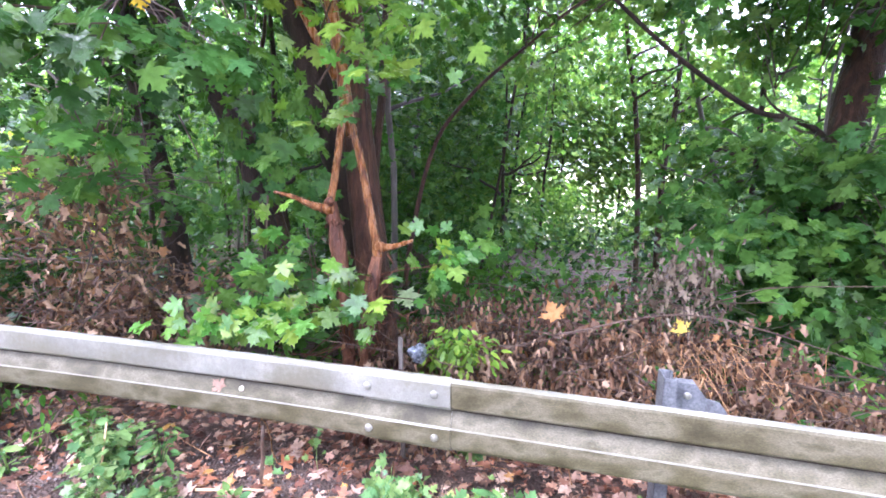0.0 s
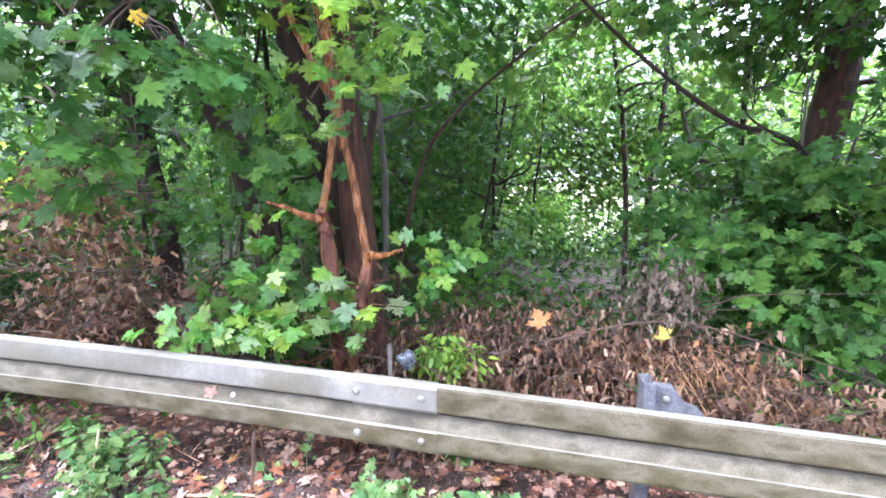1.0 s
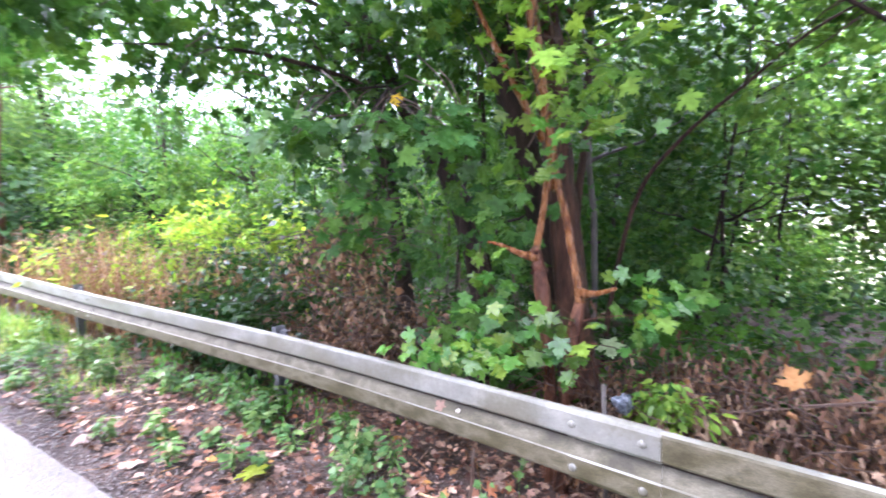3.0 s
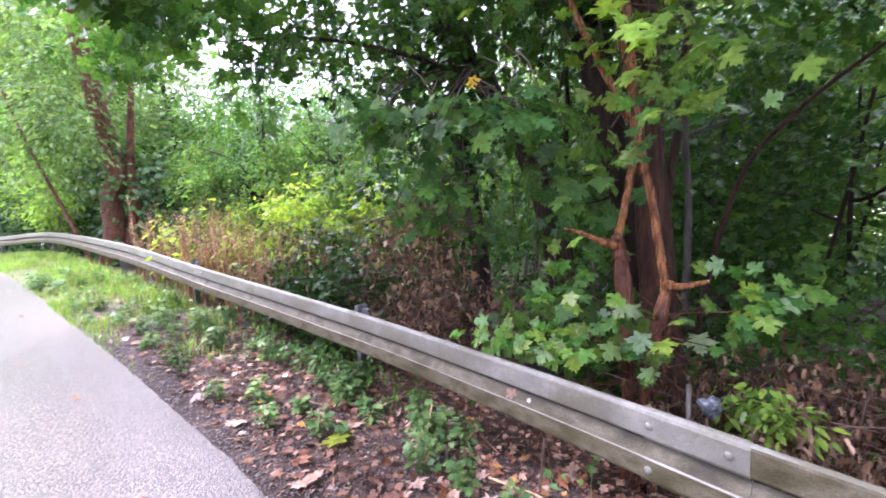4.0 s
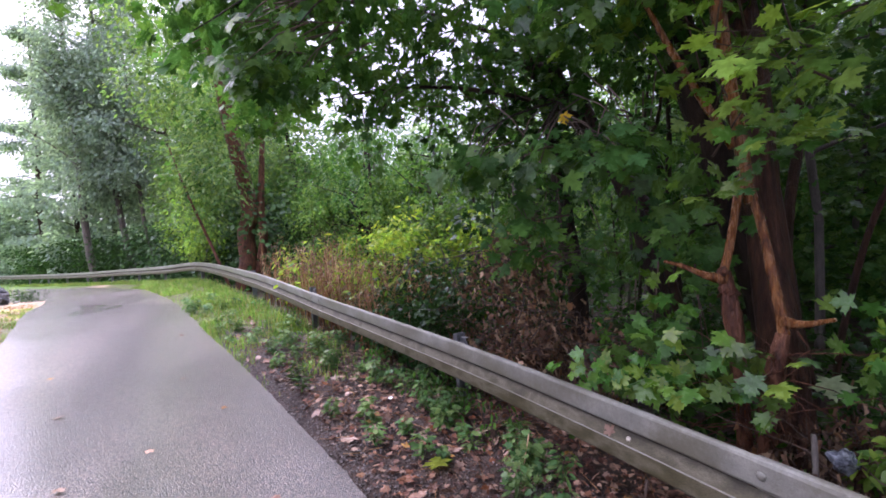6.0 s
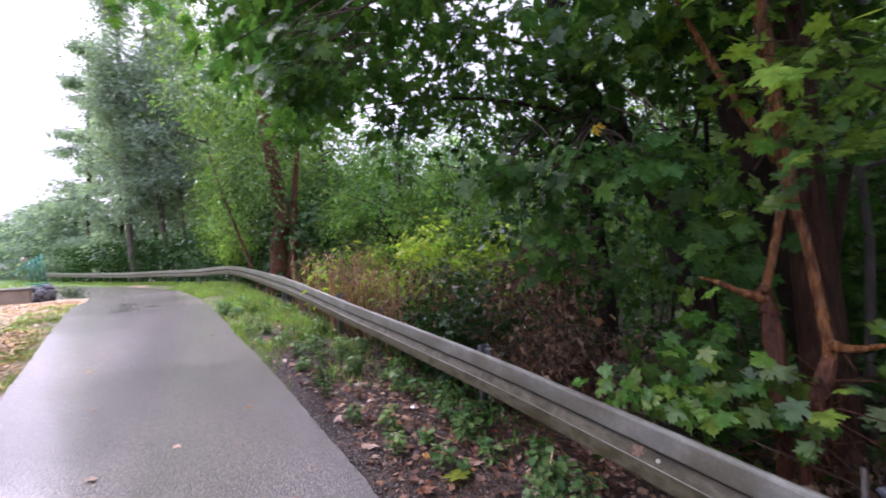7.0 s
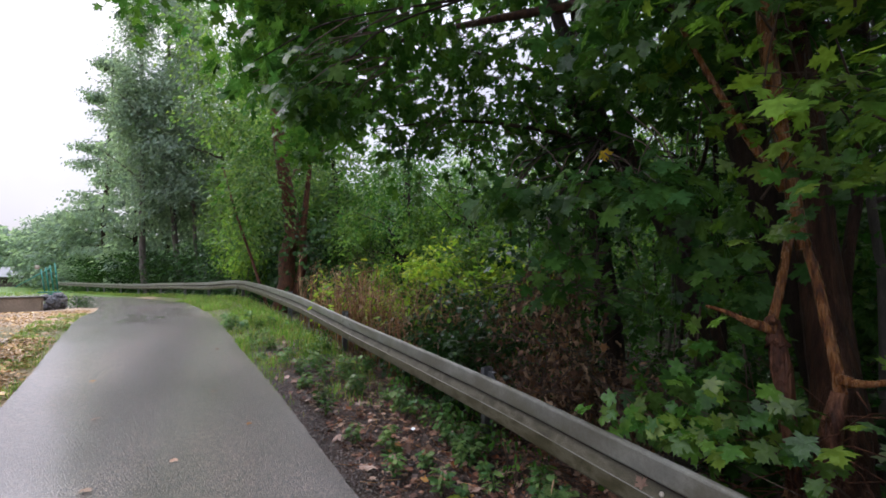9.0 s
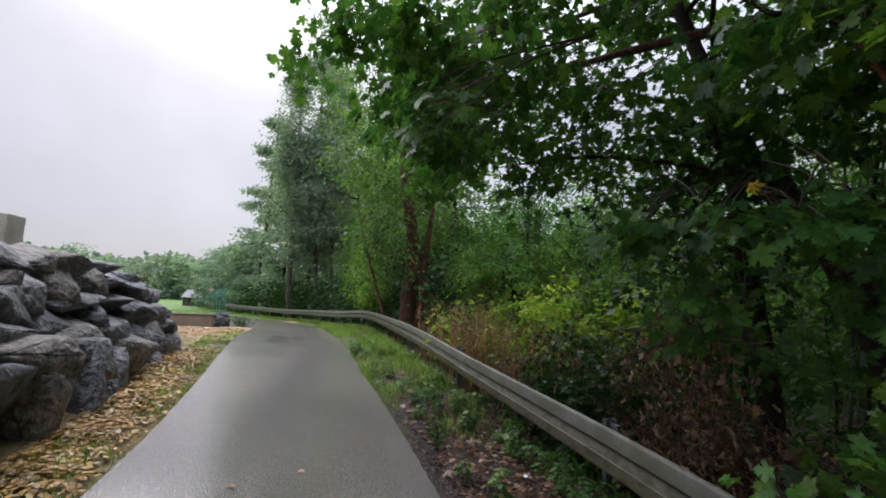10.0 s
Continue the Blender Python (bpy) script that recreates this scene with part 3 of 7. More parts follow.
def leaf_mesh(name, shape, pos, tip, nrm, size, mat):
    verts, faces = shape
    tip = unit(tip)
    side = unit(np.cross(tip, nrm))
    nrm = np.cross(side, tip)
    size = np.broadcast_to(np.asarray(size, float), (len(pos),))[:, None, None]
    curl = np.random.default_rng(len(pos)).uniform(-0.5, 2.6, (len(pos), 1, 1)) if len(pos) > 1 else 1.0
    v = verts[None, :, 0:1] * side[:, None] + verts[None, :, 1:2] * tip[:, None] + verts[None, :, 2:3] * curl * nrm[:, None]
    v = pos[:, None] + size * v
    k = len(verts)
    f = np.array(faces)[None] + (np.arange(len(pos)) * k)[:, None, None]
    return raw_mesh(name, v.reshape(-1, 3), f.reshape(-1, f.shape[-1]), mat)


def in_blob(rng, blob, n):
    """n points in an ellipsoid (cx, cy, cz, rx, ry, rz), denser towards its skin."""
    c, r = np.array(blob[:3]), np.array(blob[3:6])
    return c + unit(rng.normal(size=(n, 3))) * r * rng.uniform(0.15, 1, (n, 1)) ** 0.5


def spray(rng, centres, per, reach, heart, droop=0.45, flat=0.5):
    """Leaves in loose, layered sprays round twig ends. Gives places, tips and normals."""
    n = len(centres)
    outward = centres - heart
    outward[:, 2] *= 0.3
    outward = unit(outward + rng.normal(scale=0.35, size=(n, 3)))
    c = np.repeat(centres, per, 0)
    o = np.repeat(outward, per, 0)
    d = rng.normal(size=(n * per, 3)) * [1, 1, flat]
    pos = c + d * reach * 0.55
    tip = unit(o * 0.7 + unit(d) * 0.6 + rng.normal(scale=0.25, size=d.shape)) + [0, 0, -droop]
    nrm = unit(np.array([0, 0, 1.0]) + o * 0.55 + rng.normal(scale=0.45, size=d.shape))
    return pos, tip, nrm


def crown(rng, parent, name, shape, mat, blobs, per, reach, size, heart=None, droop=0.45, label="", flat=0.5, twigs=0, wild=0.0, gaps=0.0):
    """blobs: (cx, cy, cz, rx, ry, rz, sprays). One mesh of leaves, and one of twigs if asked for."""
    P, T, N, TW = [], [], [], []
    for bl in blobs:
        cen = in_blob(rng, bl, int(bl[6]))
        if gaps:
            cen = in_blob(rng, bl, int(bl[6] * 1.7))
            cen = cen[np.array([noise.noise(Vector(c) * gaps) for c in cen]) < 0.07]
        h = np.array(bl[:3]) if heart is None else np.array(heart)
        p, t, nn = spray(rng, cen, per, reach, h, droop, flat)
        if wild:
            t, nn = t + wild * rng.normal(size=t.shape), nn + wild * rng.normal(size=t.shape)
        P.append(p), T.append(t), N.append(nn)
        for c in cen[: int(len(cen) * twigs)]:
            back = unit(h - c + rng.normal(scale=0.2, size=3)) * rng.uniform(0.4, 0.9)
            TW.append(([c, c + back * 0.5 + [0, 0, 0.05], c + back], [0.003, 0.005, 0.008]))
    P, T, N = np.vstack(P), np.vstack(T), np.vstack(N)
    me = leaf_mesh(name, shape, local(parent, P), T, N, size * rng.uniform(0.6, 1.25, len(P)), mat)
    tagged(part(name, me, parent, label), kind="stuff")
    if TW:
        tagged(part("twig_mass", tube_mesh("twig_mass", [(local(parent, p), r) for p, r in TW], M_TWIG, 3), parent), kind="stuff")
    return len(P)


def wander(rng, a, b, n=7, amount=0.08):
    """A slightly crooked line from a to b."""
    a, b = np.array(a, float), np.array(b, float)
    t = np.linspace(0, 1, n)[:, None]
    wob = np.cumsum(rng.normal(scale=amount, size=(n, 3)), 0)
    wob -= wob[0] * (1 - t) + wob[-1] * t
    return a + (b - a) * t + wob * np.linalg.norm(b - a) * 0.4

# ---------------------------------------------------------------- ground and road
def build_ground():
    def axis(fine_lo, fine_hi, step, lo, hi):
        core = np.arange(fine_lo, fine_hi + step, step)
        out_hi = fine_hi + np.geomspace(step * 2, hi - fine_hi, 34)
        out_lo = fine_lo - np.geomspace(step * 2, fine_lo - lo, 34)[::-1]
        return np.r_[out_lo, core, out_hi]
    xs, ys = axis(-6, 6, 0.16, -900, 900), axis(-4, 26, 0.2, -900, 1400)
    X, Y = np.meshgrid(xs, ys, indexing="ij")
    Z = ground_z(X, Y)
    rough = np.array([noise.noise((x * 2.2, y * 2.2, 0.3)) for x, y in zip(X.ravel(), Y.ravel())]).reshape(X.shape)
    Z = Z + 0.03 * rough * ease(np.abs(X + 0.4), 1.5, 2.2)
    nx, ny = X.shape
    i, j = np.meshgrid(np.arange(nx - 1), np.arange(ny - 1), indexing="ij")
    f = np.stack([i * ny + j, (i + 1) * ny + j, (i + 1) * ny + j + 1, i * ny + j + 1], -1).reshape(-1, 4)
    me = raw_mesh("ground", np.stack([X, Y, Z], -1).reshape(-1, 3), f, M_SOIL, smooth=True)
    tagged(new("ground", me), "dark soil verge and forest floor under wet leaves", "ground", kind="structure")


ROAD_RIGHT = spline([(1.05, -12), (1.0, -4), (0.95, 1.0), (0.90, 2.05), (0.77, 4.66), (0.50, 7.9), (0.33, 10.4), (0.08, 13.2), (-0.25, 16.0), (-0.85, 20.4), (-2.4, 27.0), (-5.0, 34.0), (-9.5, 43.0), (-15.0, 52.0)], 0.12)
ROAD_LEFT = spline([(-1.3, -12), (-1.25, -4), (-1.3, 1.0), (-1.36, 3.14), (-1.53, 5.5), (-1.88, 8.7), (-2.24, 11.5), (-2.65, 15.7), (-3.4, 20.0), (-5.2, 26.0), (-8.4, 33.0), (-13.0, 41.0), (-18.5, 50.0)], 0.12)


def build_road():
    n = 460
    def at(line):
        t = np.linspace(0, 1, n) ** 1.5
        k = np.linspace(0, 1, len(line))
        return np.stack([np.interp(t, k, line[:, 0]), np.interp(t, k, line[:, 1])], 1)
    a, b = at(ROAD_LEFT), at(ROAD_RIGHT)
    # across the lane: skirt, surface, skirt; the skirts share no corners with the surface
    across = [(0.0, -0.07), (0.0, 0.0)] + [(k / 24, 0.0) for k in range(25)] + [(1.0, 0.0), (1.0, -0.07)]
    w = len(across)
    V = []
    for k in range(n):
        rag_l, rag_r = 0.012 * noise.noise((k * 0.31, 3.0, 0)) + 0.010 * noise.noise((k * 1.1, 9.0, 0)), 0.020 * noise.noise((k * 0.31, 7.0, 0)) + 0.020 * noise.noise((k * 1.3, 1.0, 0))
        for u, drop in across:
            p = a[k] * (1 - u) + b[k] * u
            p = p + np.array([-rag_l * (1 - u) ** 8 + rag_r * u**8, 0])
            rise = 0.018 + 0.010 * (1 - (2 * u - 1) ** 2) + drop
            V.append((p[0], p[1], float(ground_z(p[0], p[1])) + rise + 0.006 * noise.noise((p[0] * 1.3, p[1] * 0.8, 2.0))))
    cols = np.array([0] + list(range(2, w - 3)) + [w - 2])
    i, j = np.meshgrid(np.arange(n - 1), cols, indexing="ij")
    f = np.stack([i * w + j, i * w + j + 1, (i + 1) * w + j + 1, (i + 1) * w + j], -1).reshape(-1, 4)
    road_mesh = raw_mesh("road", V, f, M_ROAD, smooth=True)
    tagged(new("road", road_mesh), "narrow wet grey asphalt lane bending out of sight", "road", kind="structure")


build_ground()
build_road()

# ---------------------------------------------------------------- guardrail
PROFILE = [(0.048, -0.016), (0.050, -0.005), (0.058, 0.0), (0.069, -0.002), (0.079, -0.009), (0.083, -0.019), (0.083, -0.110), (0.078, -0.120), (0.046, -0.126), (0.036, -0.132),
           (0.036, -0.140), (0.041, -0.147), (0.075, -0.205), (0.082, -0.209), (0.083, -0.284), (0.078, -0.297), (0.060, -0.308), (0.044, -0.310)]
RAIL_S = np.r_[0, np.cumsum(np.linalg.norm(np.diff(RAIL, axis=0), axis=1))]
S0 = float(np.interp(0.38, RAIL[:, 1], RAIL_S))


def on_rail(s):
    """Place on the rail's top line, the way along it and the way towards the road, s metres past the near splice."""
    s = np.asarray(s, float) + S0
    p = np.stack([np.interp(s, RAIL_S, RAIL[:, k]) for k in range(3)], -1)
    q = np.stack([np.interp(s + 0.15, RAIL_S, RAIL[:, k]) - np.interp(s - 0.15, RAIL_S, RAIL[:, k]) for k in range(3)], -1)
    along = unit(q)
    out = unit(np.stack([-along[..., 1], along[..., 0], 0 * along[..., 0]], -1))
    return p, along, out


def rail_panel_mesh(s0, s1, lift, old=False):
    n = max(4, int((s1 - s0) / 0.2) + 1)
    p, along, out = on_rail(np.linspace(s0, s1, n))
    prof = np.array(PROFILE)
    d = np.gradient(prof, axis=0)
    nrm = unit(np.stack([-d[:, 1], d[:, 0]], 1))
    nrm = nrm * np.sign(nrm[6, 0])
    ring = np.vstack([prof + nrm * lift, (prof + nrm * (lift - 0.004))[::-1]])
    up = np.array([0, 0, 1.0])
    dent = 0.004 * np.array([noise.noise((s * 0.9, 0.0, 4.0)) for s in np.linspace(s0, s1, n)])
    V = p[:, None] + (ring[None, :, 0:1] + dent[:, None, None]) * out[:, None] + ring[None, :, 1:2] * up
    k = len(ring)
    i, j = np.meshgrid(np.arange(n - 1), np.arange(k), indexing="ij")
    f = np.stack([i * k + j, i * k + (j + 1) % k, (i + 1) * k + (j + 1) % k, (i + 1) * k + j], -1).reshape(-1, 4)
    ends = [tuple(range(k)), tuple(reversed(range((n - 1) * k, n * k)))]
    faces = f.tolist() + ends
    # strip 12, the ridge, stays light steel: a highlight put in by colour
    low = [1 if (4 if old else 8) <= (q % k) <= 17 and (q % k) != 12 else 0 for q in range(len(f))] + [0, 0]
    # groove near black: dirt and the upper crest's shade put in as colour
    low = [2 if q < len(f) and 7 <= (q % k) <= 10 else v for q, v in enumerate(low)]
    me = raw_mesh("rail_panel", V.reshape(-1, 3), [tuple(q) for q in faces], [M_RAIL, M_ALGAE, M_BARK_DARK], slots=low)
    return me


def dome_mesh(name, r, h, mat, seg=12):
    V, F = [], []
    rows = [(r, 0.0), (r, 0.3 * h), (0.85 * r, 0.7 * h), (0.5 * r, 0.95 * h)]
    for rr, z in rows:
        V += [(rr * math.cos(a), rr * math.sin(a), z) for a in np.linspace(0, 2 * math.pi, seg, endpoint=False)]
    V.append((0, 0, h))
    for q in range(len(rows) - 1):
        F += [(q * seg + k, q * seg + (k + 1) % seg, (q + 1) * seg + (k + 1) % seg, (q + 1) * seg + k) for k in range(seg)]
    F += [((len(rows) - 1) * seg + k, (len(rows) - 1) * seg + (k + 1) % seg, len(V) - 1) for k in range(seg)]
    return raw_mesh(name, V, F, mat, smooth=True)


def facing(point, outward):
    z = Vector(outward).normalized()
    return Matrix.Translation(point) @ z.to_track_quat("Z", "Y").to_matrix().to_4x4()


def box_verts(lo, hi):
    (x0, y0, z0), (x1, y1, z1) = lo, hi
    V = [(x0, y0, z0), (x1, y0, z0), (x1, y1, z0), (x0, y1, z0), (x0, y0, z1), (x1, y0, z1), (x1, y1, z1), (x0, y1, z1)]
    F = [(0, 3, 2, 1), (4, 5, 6, 7), (0, 1, 5, 4), (1, 2, 6, 5), (2, 3, 7, 6), (3, 0, 4, 7)]
    return V, F


def boxes_mesh(name, boxes, mat, bevel=0.004):
    bm = bmesh.new()
    for lo, hi in boxes:
        v, f = box_verts(lo, hi)
        bv = [bm.verts.new(p) for p in v]
        for q in f:
            bm.faces.new([bv[k] for k in q])
    if bevel:
        bmesh.ops.bevel(bm, geom=bm.edges[:], offset=bevel, segments=2, affect="EDGES", profile=0.6)
    me = bpy.data.meshes.new(name)
    bm.to_mesh(me)
    bm.free()
    me.materials.append(mat)
    return me


def build_guardrail():
    rail = thing("guardrail", "long galvanised steel guardrail with greenish algae beside the lane", "guardrail")
    seams = [-9.2, -4.0, 0.0, 5.55, 9.55, 13.55, 17.6, 21.6, 25.6, 29.6, 33.6, 37.6, 41.6, 45.6, 49.6, 53.6]
    bolt = dome_mesh("bolt", 0.017, 0.011, M_RAIL)
    for k, (a, b) in enumerate(zip(seams, seams[1:])):
        panel = part("rail_panel", rail_panel_mesh(a, b, 0.0, b < 0.5), rail)
        # the end of the next length lies over this one's end
        if b < 50:
            lap = part("splice_lap", rail_panel_mesh(b - 0.004, b + 0.36, 0.0045), rail, "overlapping end of a steel rail length")
            for ds, dz in ((0.06, -0.062), (0.34, -0.062), (0.06, -0.250), (0.34, -0.250)):
                p, along, out = on_rail(b + ds)
                hd = part("bolt", bolt, lap)
                hd.matrix_basis = facing(p + out * 0.0875 + np.array([0, 0, dz]), out)
    # posts with spacer brackets every four metres
    post_v = boxes_mesh("post", [((-0.05, -0.028, -1.25), (0.05, -0.022, 0)), ((-0.05, -0.028, -1.25), (-0.044, 0.028, 0)), ((0.044, -0.028, -1.25), (0.05, 0.028, 0)),
                                 ((-0.05, 0.022, -1.25), (-0.025, 0.028, 0)), ((0.025, 0.022, -1.25), (0.05, 0.028, 0))], M_POST, 0.0015)
    bm = bmesh.new()
    outline = [(0.0, 0.0), (0.08, 0.0), (0.125, -0.06), (0.18, -0.075), (0.215, -0.12), (0.22, -0.20), (0.0, -0.20)]
    for yy in (-0.032, -0.036):
        bm.faces.new([bm.verts.new((x, yy, z - 0.03)) for x, z in outline])
    bm.faces.ensure_lookup_table()
    fa, fb = bm.faces[0].verts[:], bm.faces[1].verts[:]
    for q in range(len(outline)):
        bm.faces.new((fa[q], fa[(q + 1) % len(outline)], fb[(q + 1) % len(outline)], fb[q]))
    bracket = bpy.data.meshes.new("bracket")
    bm.to_mesh(bracket), bm.free()
    bracket.materials.append(M_POST)
    flange = boxes_mesh("flange", [((-0.002, -0.034, -0.034), (0.08, 0.012, -0.029))], M_POST, 0.001)
    for k in range(-2, 13):
        s = -0.90 + 3.9 * k
        p, along, out = on_rail(s)
        base = np.array([p[0], p[1], p[2] - (0.045 if k < 1 else 0.10)]) - out * 0.33
        ang = math.atan2(out[1], out[0])
        m = Matrix.Translation(base) @ Matrix.Rotation(ang, 4, "Z")
        po = part("post", post_v, rail, "grey galvanised steel post")
        po.matrix_basis = m
        for nm, me in (("bracket", bracket), ("flange", flange)):
            q = part(nm, me, po)
            q.matrix_basis = Matrix.Translation((-0.02, 0.03, 0)) @ Matrix.Rotation(radians(90), 4, "Z")
        hd = part("bolt", bolt, po)
        hd.matrix_basis = facing((0.017, 0.08, -0.085), (1, 0, 0))


build_guardrail()

# ---------------------------------------------------------------- trees by the guardrail
def line(*pts):
    return spline(pts, 0.12)


def tree(name, label, x, y, stems, bark, sides=10, group="", joined=False):
    """stems: list of (points, radii). The first is the trunk, the rest its limbs."""
    t = thing(name, label, "tree", x, y, float(ground_z(x, y)), group)
    part("trunk", tube_mesh("trunk", [(local(t, stems[0][0]), stems[0][1])], bark, sides, 0.07), t)
    if len(stems) > 1:
        if joined:
            tagged(part("branch_mass", tube_mesh("branch_mass", [(local(t, p), r) for p, r in stems[1:]], bark, 5, 0.05), t), kind="stuff")
        else:
            for p, r in stems[1:]:
                part("limb", tube_mesh("limb", [(local(t, p), r)], bark, 7, 0.05), t)
    return t


def forks(rng, trunk, radius, count, low, length, rise=0.55, spread=None):
    """Side limbs off the upper part of a trunk line."""
    out = []
    for k in range(count):
        f = rng.uniform(low, 0.97)
        p = trunk[int(f * (len(trunk) - 1))]
        a = rng.uniform(0, 2 * math.pi) if spread is None else rng.uniform(*spread)
        ln = length * rng.uniform(0.6, 1.2) * (1.25 - 0.6 * f)
        q = p + np.array([math.cos(a), math.sin(a), rise * rng.uniform(0.4, 1.4)]) * ln
        r = radius * (1.1 - f) * 0.5 + 0.012
        out.append((wander(rng, p, q, 7, 0.09), [r, r * 0.6, r * 0.2]))
    return out


def coppiced_maple():
    rng = np.random.default_rng(21)
    s1 = line((2.52, 1.02, -0.2), (2.57, 1.0, 0.36), (2.61, 0.97, 0.62), (2.67, 0.94, 0.90), (2.70, 0.945, 0.98), (2.73, 1.0, 1.23), (2.76, 1.05, 1.5), (2.80, 1.14, 1.78))
    s2 = line((2.60, 1.10, -0.2), (2.60, 1.11, 0.5), (2.60, 1.13, 0.77), (2.63, 1.16, 1.07), (2.64, 1.20, 1.20), (2.68, 1.17, 1.43), (2.74, 1.14, 1.74), (2.80, 1.15, 1.82))
    s3 = line((2.77, 1.10, 1.62), (2.80, 1.14, 1.80), (2.83, 1.17, 2.0), (2.87, 1.23, 2.3), (2.92, 1.3, 2.8), (3.0, 1.4, 3.8), (2.9, 1.6, 5.0))
    s4 = line((2.82, 1.2, 1.95), (2.80, 1.32, 2.2), (2.76, 1.48, 2.55), (2.7, 1.7, 3.1))
    stub_l = line((2.64, 1.19, 1.20), (2.57, 1.28, 1.235), (2.53, 1.36, 1.28), (2.50, 1.46, 1.31))
    stub_r = line((2.69, 0.945, 0.985), (2.69, 0.86, 0.985), (2.70, 0.80, 1.0), (2.70, 0.73, 1.025))
    t = tree("maple_tree", "coppiced maple with two orange-brown stems and sawn side stubs", 2.55, 1.05,
             [(s1, [0.034, 0.028, 0.027, 0.032, 0.028, 0.025, 0.024, 0.024]), (s2, [0.034, 0.028, 0.029, 0.034, 0.026, 0.024, 0.022, 0.022]), (s3, [0.034, 0.046, 0.044, 0.038, 0.024]), (s4, [0.028, 0.022, 0.014])], M_BARK_ORANGE, 12)
    for pth, f in ((s1, 0.64), (s2, 0.73)):
        low = pth[: int(len(pth) * f)]
        part("old_bark", tube_mesh("old_bark", [(local(t, low), [0.048, 0.038, 0.035, 0.040, 0.048, 0.032])], M_BARK_RED, 11, 0.28), t, "flaking dark red-brown bark")
    for nm, pth in (("stub", stub_l), ("stub", stub_r)):
        part(nm, tube_mesh("stub", [(local(t, pth), [0.040, 0.020, 0.015, 0.009])], M_BARK_ORANGE, 9, 0.1), t, "sawn branch stub with pale end")
        end = part("cut_end", dome_mesh("cut_end", 0.0095, 0.002, M_CUT), t)
        dvec = pth[-1] - pth[-3]
        end.matrix_basis = facing(local(t, pth[-1:])[0], dvec)
    knobs = [(s1[int(len(s1) * f)] + rng.normal(scale=0.012, size=3), s1[int(len(s1) * f)] + rng.normal(scale=0.028, size=3)) for f in np.linspace(0.42, 0.52, 9)]
    knobs += [(s2[int(len(s2) * f)] + rng.normal(scale=0.012, size=3), s2[int(len(s2) * f)] + rng.normal(scale=0.028, size=3)) for f in np.linspace(0.55, 0.68, 9)]
    for a, b in knobs:
        part("burl", tube_mesh("burl", [(local(t, [a, (a + b) / 2 + 0.004, b]), [0.042, 0.030, 0.010])], M_BARK_RED, 6, 0.3), t)
    # loose strips of bark
    for k in range(34):
        pth = s1 if k % 2 else s2
        a = pth[int(len(pth) * rng.uniform(0.2, 0.58))] + rng.normal(scale=0.03, size=3)
        b = a + np.array([rng.normal(-0.02, 0.03), rng.normal(scale=0.045), rng.uniform(-0.14, 0.10)])
        part("bark_strip", tube_mesh("bark_strip", [(local(t, wander(rng, a, b, 4, 0.15)), [0.006, 0.005, 0.002])], M_BARK_RED, 4, 0.3), t)
    # thin sprouts
    for k in range(30):
        a = (s1 if k % 2 else s2)[int(len(s1) * rng.uniform(0.2, 0.55))]
        b = a + np.array([rng.uniform(-0.25, 0.1), rng.uniform(-0.5, 0.8), rng.uniform(-0.25, 0.3)])
        part("sprout", tube_mesh("sprout", [(local(t, wander(rng, a, b, 6, 0.12)), [0.0045, 0.003, 0.0015])], M_BARK_RED, 4), t)
    # the lit leaves low down, one by one
    cl = [(2.28, 1.36, 0.68, 0.12, 0.20, 0.12, 7), (2.36, 1.10, 0.70, 0.12, 0.18, 0.16, 7), (2.24, 1.60, 0.64, 0.10, 0.16, 0.10, 5), (2.42, 0.98, 0.82, 0.08, 0.12, 0.12, 3), (2.36, 1.42, 0.98, 0.12, 0.20, 0.10, 4),
          (2.18, 1.78, 0.64, 0.06, 0.10, 0.08, 3), (2.85, 0.45, 0.88, 0.08, 0.14, 0.06, 3), (2.75, 0.60, 0.77, 0.06, 0.10, 0.06, 2), (2.85, 0.62, 1.02, 0.10, 0.12, 0.06, 2),
          (2.50, 0.95, 1.95, 0.14, 0.20, 0.08, 4), (2.47, 1.16, 1.70, 0.12, 0.16, 0.08, 4), (2.66, 0.76, 1.88, 0.12, 0.16, 0.06, 3), (2.50, 1.02, 2.12, 0.12, 0.20, 0.08, 3), (2.42, 1.50, 1.22, 0.1, 0.15, 0.08, 2)]
    leaf = leaf_mesh("leaf", MAPLE_FINE, np.zeros((1, 3)), np.array([[0, 1.0, 0]]), np.array([[0, 0, 1.0]]), 1.0, leaves_of("sprout_leaf", (0.048, 0.140, 0.022), (0.075, 0.185, 0.026), (0.165, 0.250, 0.032), (0.046, 0.125, 0.038), by="object", rough=(0.14, 0.34), shine=0.5, clear=0.42))
    heart = np.array([3.0, 1.1, 0.9])
    for bl in cl:
        c = in_blob(rng, bl, bl[6])
        p, tp, nn = spray(rng, c, 4, 0.16, heart, 0.5, 0.6)
        for a, b, d in zip(p, tp, nn):
            d = unit(d + np.array([-0.55, -0.1, 0.0]) * rng.uniform(0, 1.6))
            ob = part("leaf", leaf, t)
            y = unit(b)
            x = unit(np.cross(y, d))
            z = np.cross(x, y)
            ob.matrix_basis = Matrix.Translation(a - np.array(t.location)) @ Matrix(np.stack([x, y, z], 1).tolist()).to_4x4() @ Matrix.Diagonal((*([rng.uniform(0.062, 0.108)] * 3), 1))
